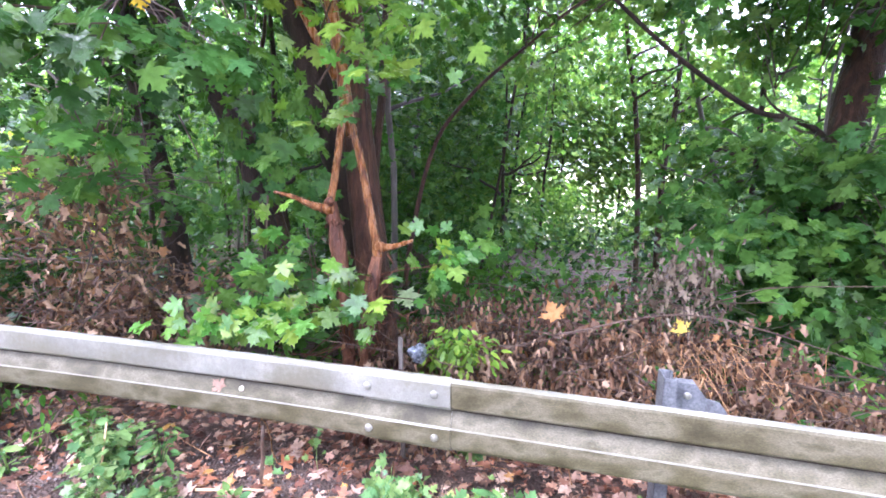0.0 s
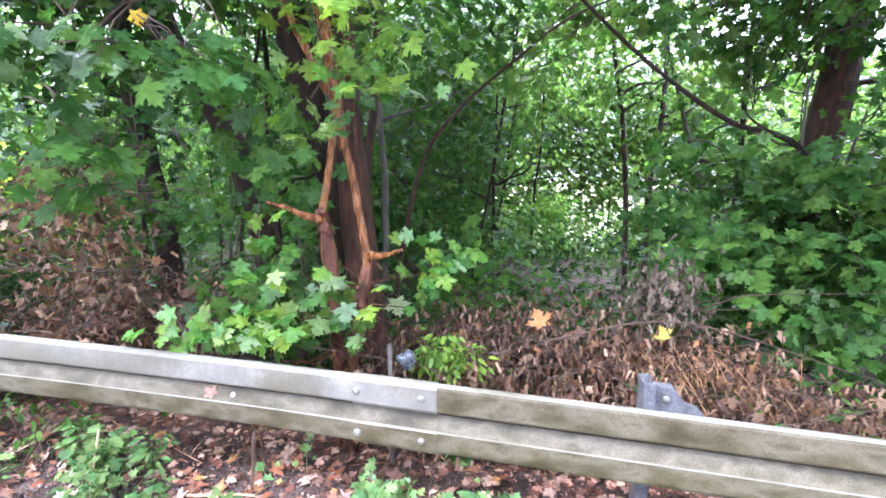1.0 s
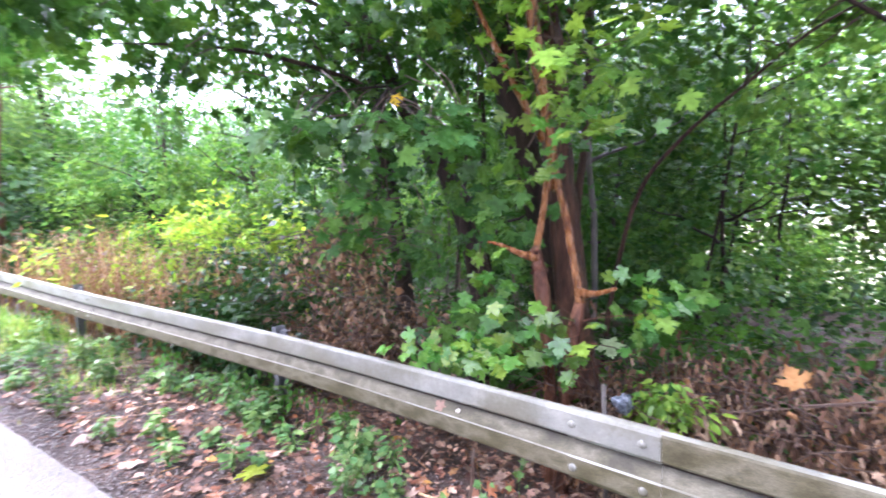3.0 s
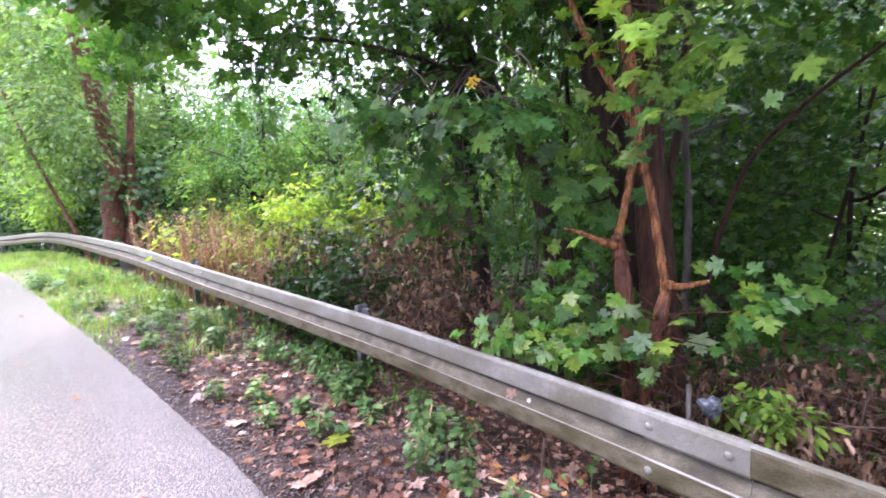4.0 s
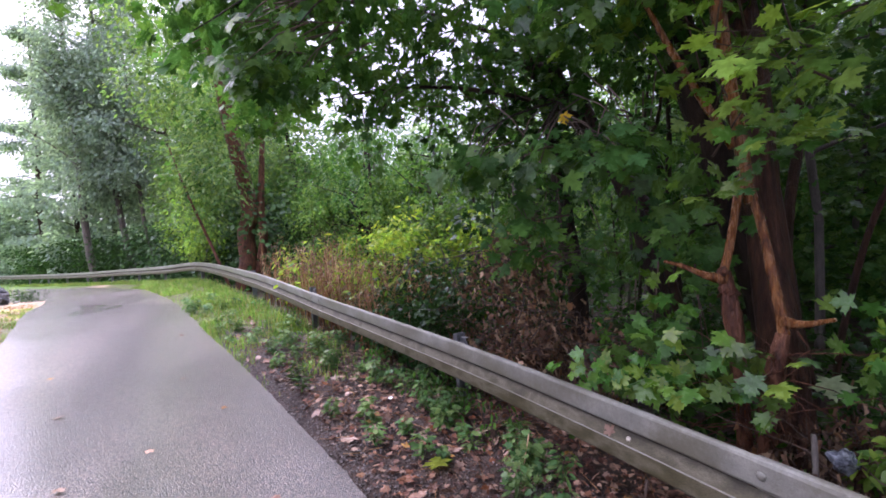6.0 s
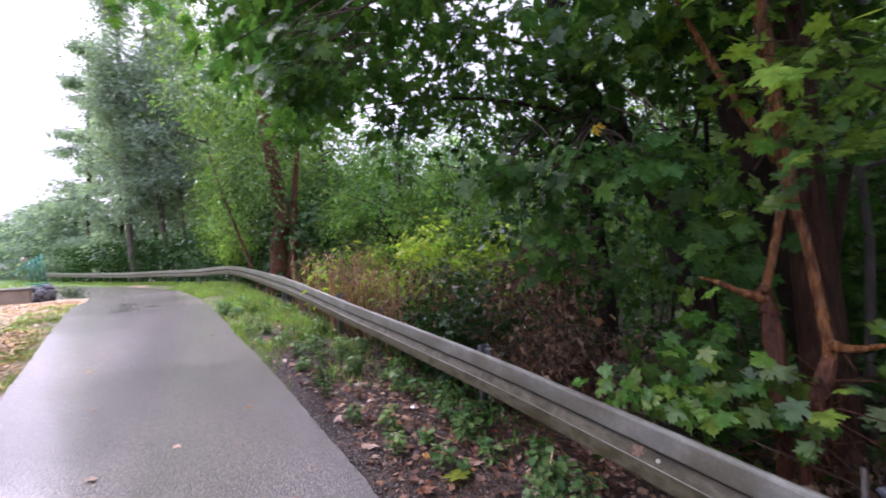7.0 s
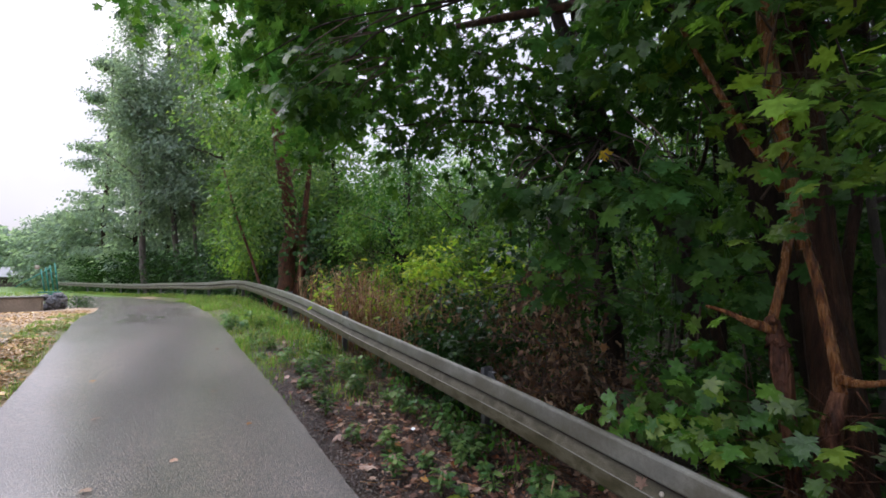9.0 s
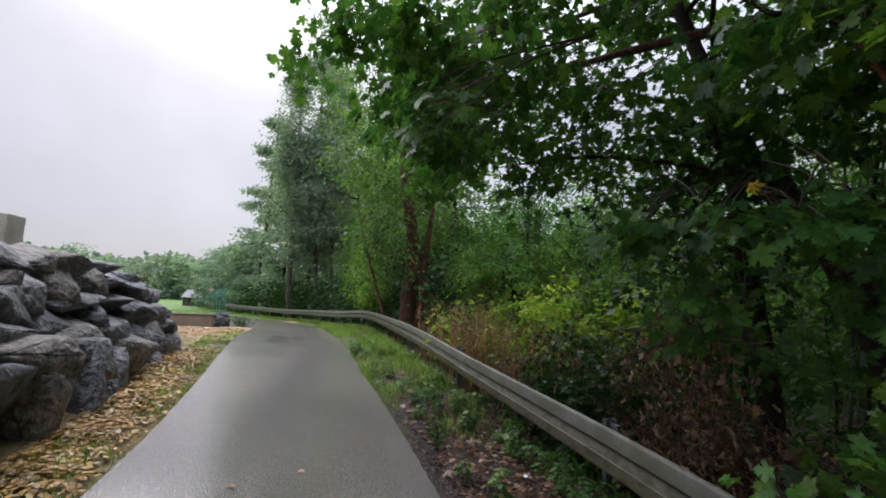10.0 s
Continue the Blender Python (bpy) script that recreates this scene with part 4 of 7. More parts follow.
    crown(rng, t, "crown", MAPLE_FINE, M_LEAF_BRIGHT, [(2.75, 1.05, 2.35, 0.35, 0.5, 0.45, 16), (2.9, 1.35, 3.1, 0.7, 0.8, 0.5, 24), (2.9, 1.6, 4.4, 1.0, 1.2, 1.0, 80)], 6, 0.24, 0.10, heart=(3.1, 1.2, 2.2), droop=0.5, twigs=0.6)
    # two pale leaves that catch the light
    for pos, s, m in (((3.05, 0.86, 0.62), 0.13, M_LEAF_PALE), ((2.66, 2.30, 2.41), 0.085, M_LEAF_GOLD)):
        me = leaf_mesh("leaf", MAPLE_FINE, np.zeros((1, 3)), np.array([[0.0, -0.2, -1.0]]), np.array([[-1.0, -0.2, 0.3]]), s, m)
        ob = part("leaf", me, t, "pale leaf" if m is M_LEAF_PALE else "golden yellow leaf")
        ob.location = np.array(pos) - np.array(t.location)


def big_maple():
    rng = np.random.default_rng(22)
    tr = line((3.08, 1.02, -0.4), (3.11, 1.05, 0.07), (3.21, 1.12, 0.40), (3.33, 1.22, 1.10), (3.36, 1.28, 1.70), (3.36, 1.31, 2.24), (3.40, 1.36, 2.73), (3.5, 1.5, 3.6), (3.4, 1.6, 5.2), (3.5, 1.8, 8.0), (3.4, 1.9, 10.5))
    limbs = [(line((3.47, 1.5, 3.3), (3.2, 2.3, 3.75), (2.7, 3.3, 4.0), (2.0, 4.4, 4.1), (1.3, 5.3, 4.0)), [0.075, 0.05, 0.03, 0.012]),
             (line((3.48, 1.5, 3.5), (3.3, 2.6, 4.3), (2.9, 4.0, 5.0), (2.2, 5.6, 5.3)), [0.07, 0.05, 0.012]),
             (line((3.45, 1.6, 4.6), (2.6, 2.2, 5.2), (1.6, 2.8, 5.6), (0.6, 3.4, 5.6)), [0.07, 0.05, 0.012])]
    limbs += forks(rng, tr, 0.16, 9, 0.45, 2.4)
    t = tree("maple_tree", "tall dark brown maple with long limbs over the guardrail", 3.09, 1.03, [(tr, [0.15, 0.115, 0.105, 0.11, 0.125, 0.12, 0.05])] + limbs, M_BARK_TRUNK, 14)
    crown(rng, t, "crown", MAPLE_FINE, M_LEAF, [(3.4, 2.0, 3.3, 1.5, 1.4, 0.7, 72), (2.2, 4.2, 3.6, 1.3, 1.5, 0.5, 72), (1.2, 5.0, 4.0, 0.9, 1.0, 0.5, 105), (1.6, 8.0, 5.9, 1.3, 1.3, 0.9, 60), (1.2, 8.2, 4.9, 1.0, 1.0, 0.6, 40), (2.6, 7.6, 4.9, 1.1, 1.2, 0.8, 24), (2.6, 5.6, 5.4, 1.8, 1.9, 1.0, 60),
                                          (0.2, 5.4, 4.75, 0.75, 0.7, 0.4, 60), (0.35, 4.3, 4.45, 0.5, 0.5, 0.2, 14), (1.45, 4.0, 4.6, 0.6, 0.5, 0.2, 16), (2.4, 3.5, 4.5, 0.6, 0.5, 0.2, 14), (2.6, 6.4, 6.3, 1.2, 1.0, 0.4, 34), (4.2, 5.4, 6.0, 1.2, 1.0, 0.4, 30), (-0.62, 5.5, 4.4, 0.2, 0.25, 0.10, 5), (1.35, 4.8, 3.15, 0.3, 0.4, 0.22, 14), (1.9, 4.5, 2.75, 0.35, 0.4, 0.3, 18), (1.5, 6.6, 3.5, 0.5, 0.6, 0.4, 24), (3.0, 1.75, 1.6, 0.2, 0.4, 0.5, 8), (3.15, 0.7, 1.7, 0.25, 0.4, 0.6, 5), (3.3, 0.45, 0.8, 0.25, 0.3, 0.35, 4), (2.95, 1.6, 0.6, 0.2, 0.4, 0.3, 9)], 11, 0.36, 0.115, heart=(3.4, 1.8, 4.6), droop=0.9, twigs=0.35, gaps=1.5, wild=0.35)
    crown(rng, t, "crown", MAPLE, M_LEAF, [(3.8, 1.8, 6.4, 2.4, 2.4, 1.9, 260)], 11, 0.4, 0.13)
    # the branch ends that hang lowest over the lane
    for pts in (((2.0, 3.2, 3.9), (1.2, 3.2, 3.4), (0.70, 3.02, 2.75)), ((2.0, 3.2, 3.9), (0.9, 3.4, 3.5), (0.28, 3.2, 2.95))):
        part("limb", tube_mesh("limb", [(local(t, line(*pts)), [0.014, 0.008, 0.004])], M_BARK_DARK, 5), t)
    crown(rng, t, "crown", MAPLE_FINE, M_LEAF, [(0.56, 3.02, 2.68, 0.16, 0.18, 0.12, 7), (0.28, 3.2, 2.92, 0.2, 0.2, 0.1, 6), (0.86, 3.15, 2.78, 0.16, 0.18, 0.12, 7), (0.6, 3.3, 3.1, 0.4, 0.3, 0.12, 12)], 6, 0.22, 0.11, heart=(1.6, 3.2, 3.6), droop=1.0, twigs=0.5)


def hanging_branches(rng, t):
    """Thin branches of the leaning maple that hang over the rail with large wet leaves."""
    fork = (3.3, 2.9, 2.75)
    for mid, end, leaves in (((2.5, 2.3, 2.35), (1.80, 1.85, 1.90), 6), ((2.7, 2.2, 2.3), (2.20, 1.66, 1.95), 6), ((2.3, 2.6, 2.4), (1.58, 2.16, 1.95), 6), ((2.6, 2.2, 2.3), (2.38, 1.55, 2.05), 5), ((2.5, 2.7, 2.0), (1.98, 2.10, 1.58), 4), ((2.7, 2.8, 1.8), (2.05, 2.34, 1.32), 3)):
        way = line(fork, mid, end)
        part("limb", tube_mesh("limb", [(local(t, way), [0.012, 0.007, 0.003])], M_BARK_DARK, 5), t)
        end = np.array(end)
        crown(rng, t, "crown", MAPLE_FINE, M_LEAF, [(*end, 0.13, 0.15, 0.07, leaves), (*(end * 0.7 + np.array(mid) * 0.3), 0.13, 0.15, 0.07, leaves // 2 + 1)], 5, 0.16, 0.098, heart=mid, droop=0.9, twigs=0.8)


def leaning_tree():
    rng = np.random.default_rng(23)
    tr = line((4.06, 2.3, -0.4), (4.05, 2.40, 0.6), (4.03, 2.50, 1.2), (4.0, 2.75, 1.95), (3.88, 3.13, 2.6), (3.78, 3.56, 3.67), (3.70, 3.9, 4.6), (3.5, 4.3, 6.2), (3.4, 4.6, 8.0))
    limbs = [(line((3.86, 3.2, 2.75), (3.3, 3.7, 3.05), (2.6, 4.4, 3.25), (1.8, 5.2, 3.25)), [0.03, 0.022, 0.006]), (line((3.8, 3.5, 3.5), (3.2, 4.5, 4.2), (2.7, 5.5, 4.7)), [0.035, 0.02, 0.006])]
    limbs += forks(rng, tr, 0.10, 8, 0.4, 1.7)
    t = tree("maple_tree", "slim dark maple leaning over, with thin crossing branches", 4.05, 2.35, [(tr, [0.095, 0.085, 0.08, 0.065, 0.03])] + limbs, M_BARK_DARK, 10)
    crown(rng, t, "crown", MAPLE_FINE, M_LEAF, [(3.2, 3.6, 3.0, 1.1, 1.1, 0.7, 54), (3.0, 3.1, 1.95, 0.5, 0.9, 0.55, 20), (3.35, 2.75, 1.15, 0.25, 0.4, 0.3, 7), (3.4, 3.4, 1.2, 0.4, 0.7, 0.35, 6), (3.5, 5.0, 4.2, 1.4, 1.4, 1.0, 42)], 10, 0.3, 0.088, heart=(3.7, 3.4, 2.8), droop=0.7, twigs=0.4, gaps=2.2, wild=0.35)
    hanging_branches(rng, t)


def other_trees():
    rng = np.random.default_rng(24)
    # slender grey stem
    tr = line((4.0, 1.22, -0.3), (3.98, 1.26, 0.41), (4.02, 1.37, 1.02), (4.11, 1.38, 1.58), (4.19, 1.34, 2.03), (4.29, 1.33, 2.64), (4.4, 1.33, 3.2), (4.5, 1.4, 6.0))
    t = tree("young_maple", "slender brown-barked young maple behind the coppiced stems", 3.9, 1.3, [(tr, [0.042, 0.038, 0.034, 0.02])] + forks(rng, tr, 0.06, 5, 0.4, 1.2), M_BARK, 8)
    crown(rng, t, "crown", MAPLE, M_LEAF, [(4.2, 1.0, 3.2, 1.2, 1.2, 1.0, 110), (4.4, 1.2, 5.2, 1.2, 1.2, 1.2, 100)], 8, 0.3, 0.10, droop=0.4)
    # dark trunk close behind the coppiced stems
    tr = line((3.9, 1.3, -0.4), (3.85, 1.38, 0.5), (3.80, 1.47, 1.0), (3.75, 1.58, 1.5), (3.66, 1.70, 2.05), (3.52, 1.78, 2.65), (3.4, 1.9, 3.4), (3.3, 2.1, 5.5))
    tree("maple_tree", "dark wet maple trunk leaning behind the coppiced stems", 3.9, 1.3, [(tr, [0.15, 0.135, 0.13, 0.12, 0.06])] + forks(rng, tr, 0.12, 3, 0.6, 1.6), M_BARK_DARK, 12)
    # second leaning trunk
    tr = line((4.75, 2.6, -0.4), (4.77, 2.69, 0.47), (4.82, 2.82, 0.91), (4.91, 3.1, 1.73), (4.94, 3.43, 2.18), (5.0, 3.9, 3.0), (5.1, 4.4, 4.6))
    t = tree("maple_tree", "brown leaning maple trunk deeper among the leaves", 4.75, 2.65, [(tr, [0.115, 0.105, 0.10, 0.05])] + forks(rng, tr, 0.1, 5, 0.5, 1.5), M_BARK, 10)
    crown(rng, t, "crown", MAPLE, M_LEAF_SHADE, [(4.7, 3.6, 3.2, 1.6, 1.6, 1.2, 120), (4.6, 5.0, 4.0, 1.6, 1.6, 1.4, 45), (5.0, 5.6, 5.2, 1.6, 1.6, 1.2, 24)], 8, 0.3, 0.10, droop=0.6, gaps=1.6)
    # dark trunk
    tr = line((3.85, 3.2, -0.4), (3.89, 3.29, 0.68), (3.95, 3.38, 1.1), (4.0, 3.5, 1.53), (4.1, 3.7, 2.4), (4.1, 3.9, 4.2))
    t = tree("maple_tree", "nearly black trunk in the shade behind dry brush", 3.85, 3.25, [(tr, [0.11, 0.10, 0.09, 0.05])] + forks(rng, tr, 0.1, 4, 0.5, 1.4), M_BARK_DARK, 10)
    crown(rng, t, "crown", MAPLE, M_LEAF_SHADE, [(3.8, 4.0, 1.7, 0.8, 1.0, 0.7, 34), (3.5, 3.9, 2.4, 0.8, 0.9, 0.5, 40)], 9, 0.28, 0.095, droop=0.4)
    # right-hand trunk with its long bent branch
    tr = line((4.35, -2.2, -0.5), (4.48, -2.40, 0.51), (4.58, -2.49, 1.02), (4.70, -2.66, 1.63), (4.83, -2.82, 2.29), (4.98, -2.98, 3.05), (5.1, -3.1, 4.0), (5.2, -3.2, 7.0))
    br = line((4.68, -2.62, 1.58), (4.58, -2.40, 1.75), (4.55, -2.15, 1.86), (4.53, -1.81, 1.95), (4.40, -1.12, 2.39), (4.29, -0.47, 2.93), (4.2, 0.1, 3.5))
    br2 = line((4.55, -2.15, 1.86), (4.6, -2.0, 2.0), (4.6, -1.95, 2.12))
    br3 = line((4.9, -2.9, 2.3), (4.8, -3.3, 2.35), (4.7, -3.8, 2.6))
    t = tree("maple_tree", "stout maple with wet streaked bark and a bare bent branch", 4.4, -2.3, [(tr, [0.17, 0.155, 0.145, 0.14, 0.08]), (br3, [0.03, 0.012])] + forks(rng, tr, 0.15, 5, 0.6, 2.0), M_BARK, 14)
    crown(rng, t, "crown", MAPLE_FINE, M_LEAF, [(4.0, -2.2, 0.75, 0.5, 0.9, 0.75, 130), (4.3, -1.9, 1.2, 0.5, 0.8, 0.7, 70), (3.9, -3.2, 1.6, 0.7, 0.8, 1.2, 130), (4.6, -2.2, 3.2, 1.2, 1.3, 0.7, 110), (5.0, -3.0, 5.0, 2.2, 2.2, 1.5, 220)], 10, 0.3, 0.105, heart=(5.2, -2.6, 1.6), droop=0.5, twigs=0.3, gaps=2.2, wild=0.3)
    for pts, radii in ((br, [0.026, 0.022, 0.019, 0.015, 0.009]), (br2, [0.015, 0.010, 0.004])):
        part("limb", tube_mesh("limb", [(local(t, pts), radii)], M_BARK_DARK, 7, 0.1), t, "bare dark bent branch")
    crown(rng, t, "crown", MAPLE_FINE, M_LEAF_WOOD, [(5.0, -2.05, 2.45, 0.35, 0.35, 0.28, 7), (4.8, -1.55, 2.85, 0.4, 0.4, 0.22, 5), (4.9, -1.0, 3.0, 0.4, 0.4, 0.22, 8), (5.0, -0.35, 2.9, 0.4, 0.4, 0.25, 14), (5.3, 0.1, 2.5, 0.3, 0.35, 0.4, 12), (6.4, -2.9, 3.0, 0.6, 0.6, 0.5, 10), (6.8, -1.0, 3.7, 0.7, 0.8, 0.4, 26)], 8, 0.26, 0.105, heart=(5.0, -1.5, 3.6), droop=0.7, twigs=0.5, gaps=1.4, wild=0.3)
    # a thin maple that arches over from the deeper wood
    arch = line((4.72, 1.35, -0.3), (4.76, 1.22, 0.7), (4.76, 0.97, 1.66), (4.76, 0.58, 2.17), (4.70, 0.07, 2.57), (4.58, -0.35, 2.86), (4.5, -0.75, 3.0))
    t = tree("young_maple", "thin brown arching maple stem among the leaves", 4.72, 1.35, [(arch, [0.030, 0.026, 0.022, 0.016, 0.008])] + forks(rng, arch, 0.02, 3, 0.6, 0.7), M_BARK, 7)
    crown(rng, t, "crown", MAPLE, M_LEAF, [(4.6, -0.5, 2.95, 0.4, 0.4, 0.2, 10), (4.8, 0.3, 2.7, 0.4, 0.4, 0.25, 10)], 7, 0.26, 0.10, droop=0.6, gaps=1.4)
    # two thin saplings
    for pts, r in ((((7.3, -1.75, -0.5), (7.37, -1.76, 0.0), (7.59, -1.75, 1.32), (7.76, -1.66, 2.48), (7.94, -1.49, 3.72), (8.0, -1.3, 6.0)), 0.047),
                   (((7.15, -2.0, -0.5), (7.21, -2.01, 0.03), (7.43, -2.06, 1.33), (7.64, -2.23, 2.45), (7.90, -2.30, 4.0), (8.1, -2.3, 6.0)), 0.05)):
        tr = line(*pts)
        t = tree("sapling", "thin bare-stemmed sapling in the bright gap", pts[0][0], pts[0][1], [(tr, [r, r * 0.8, r * 0.3])] + forks(rng, tr, r, 4, 0.4, 1.0), M_BARK, 7, "saplings in the wood", True)
        crown(rng, t, "crown", MAPLE, M_LEAF, [(pts[-1][0], pts[-1][1], 4.6, 1.3, 1.3, 1.1, 80)], 8, 0.3, 0.10, droop=0.4)
    # the rest of the wood
    spots = []
    while len(spots) < 84:
        y = rng.uniform(-9, 10)
        x = float(rail_x(y)) + rng.uniform(2.8 if y < 5 else 5.0, 13)
        if all((x - a) ** 2 + (y - b) ** 2 > 0.6 for a, b in spots) and not (4.4 < x < 12 and -0.42 * x < y < -0.05 * x):
            spots.append((x, y))
    for k, (x, y) in enumerate(spots):
        z = float(ground_z(x, y))
        h = rng.uniform(3.5, 8.5 if y > -3 or x < 6 else 5.0)
        lean = rng.normal(scale=0.07, size=2) * h
        r = rng.uniform(0.015, 0.048)
        tr = wander(rng, (x, y, z - 0.15), (x + lean[0], y + lean[1], z + h), 12, 0.013)
        t = tree("sapling", "thin-stemmed young maple in the wood", x, y, [(tr, [r, r * 0.75, r * 0.2])] + forks(rng, tr, r, 6, 0.25, 1.1, 0.4), M_BARK_DARK if k % 3 else M_BARK_GREY, 7, "saplings in the wood", True)
        far = x - float(rail_x(y)) > 5
        top = tr[-1]
        bl = [(top[0], top[1], z + h * 0.78, 1.1, 1.1, h * 0.22, int(30 + h * 4.5)), (x + lean[0] * .5, y + lean[1] * .5, z + h * 0.42, 1.1, 1.1, h * 0.25, int(9 + 1.6 * h))]
        crown(rng, t, "crown", DOT if far else MAPLE, M_LEAF_WOOD if far else M_LEAF, bl, 12 if far else 10, 0.34, 0.115 if far else 0.105, droop=0.5, gaps=1.6)


def wood_edge():
    """The light-green far side of the wood, too deep to tell its trees apart."""
    rng = np.random.default_rng(25)
    n = 16000
    y = rng.uniform(-16, 24, n)
    c = np.stack([rail_x(np.clip(y, -8, 20)) + rng.uniform(10.5, 15.5, n), y, rng.uniform(0, 1, n) ** 0.9 * np.interp(y, [-16, -6, -2, 4, 8, 24], [5.5, 5.4, 6.6, 7.2, 5.5, 5.0])], 1)
    gap = np.array([noise.noise((a * 0.45, q * 0.6, 3.0)) for a, q in zip(c[:, 1], c[:, 2])])
    hole = ((c[:, 1] + 1.4) / 2.4) ** 2 + ((c[:, 2] - 2.0) / 1.6) ** 2 < 1
    c = c[((gap < np.where(c[:, 1] > -0.4, 0.5, 0.24)) | (c[:, 2] < 1.0)) & ~(hole & (rng.uniform(size=n) < 0.5))]
    c[:, 2] += ground_z(c[:, 0], c[:, 1])
    p, tp, nn = spray(rng, c, 14, 0.5, c.mean(0) + [6, 0, 0], 0.4)
    tagged(new("wood_edge", leaf_mesh("wood_edge", DOT, p, tp, nn, rng.uniform(0.12, 0.25, len(p)), M_LEAF_WOOD)), "dense light green foliage deep in the wood", "woods", kind="stuff")


def wood_depth():
    """Shaded leaves between the near trees and the light far side of the wood."""
    rng = np.random.default_rng(28)
    n = 2400
    y = rng.uniform(0.3, 5.5, n)
    c = np.stack([rail_x(y) + rng.uniform(4.5, 9.5, n), y, rng.uniform(0.6, 5.5, n)], 1)
    c = c[np.array([noise.noise(Vector(q) * 0.8) for q in c]) < 0.22]
    c[:, 2] += ground_z(c[:, 0], c[:, 1])
    p, tp, nn = spray(rng, c, 11, 0.4, c.mean(0) + [5, 0, 0], 0.4)
    tagged(new("wood_depth", leaf_mesh("wood_depth", MAPLE, p, tp, nn, rng.uniform(0.07, 0.14, len(p)), M_LEAF)), "shaded maple leaves filling the wood", "woods", kind="stuff")


def floor_plants():
    rng = np.random.default_rng(26)
    n = 4200
    y = rng.uniform(-10, 16, n)
    x = rail_x(y) + 1.0 + 11 * rng.uniform(0, 1, n) ** 1.2
    c = np.stack([x, y, ground_z(x, y) + rng.uniform(0.03, 0.55, n)], 1)
    p, tp, nn = spray(rng, c, 6, 0.3, c.mean(0) + [6, 0, -3], 0.2)
    tagged(new("forest_plants", leaf_mesh("forest_plants", OVAL, p, tp, nn, rng.uniform(0.05, 0.12, len(p)), M_LEAF)), "low green plants covering the forest floor", "plants", kind="stuff")


def wood_canopy():
    """Unseen high leaves over the wood and the guardrail, added to block skylight."""
    rng = np.random.default_rng(27)
    n = 4600
    y = rng.uniform(-14, 6, n)
    x = rail_x(np.clip(y, -8, 20)) + rng.uniform(0, 1, n) * 8.2 - np.where(y < 2.0, 2.8, 1.1)
    c = np.stack([x, y, rng.uniform(5.9, 9.5, n) + np.clip(y - 2, 0, 9) * 0.5], 1)
    c = c[np.array([noise.noise(Vector(q) * 0.7) for q in c]) < 0.35]
    p, tp, nn = spray(rng, c, 10, 0.6, c.mean(0), 0.3)
    tagged(new("wood_canopy", leaf_mesh("wood_canopy", DOT, p, tp, nn, rng.uniform(0.18, 0.36, len(p)), M_LEAF)), "unseen high leaf layer added to shade the maple wood", "canopy", kind="stuff")


coppiced_maple()
wood_canopy()
floor_plants()
wood_depth()
wood_edge()
big_maple()
leaning_tree()
other_trees()

# ---------------------------------------------------------------- undergrowth behind the rail
def sheet(rng, n, y0, y1, x0, x1):
    """n spots in a strip behind the rail, x counted from it."""
    y = rng.uniform(y0, y1, n)
    x = rail_x(y) + rng.uniform(x0, x1, n)
    return np.stack([x, y, ground_z(x, y)], 1)


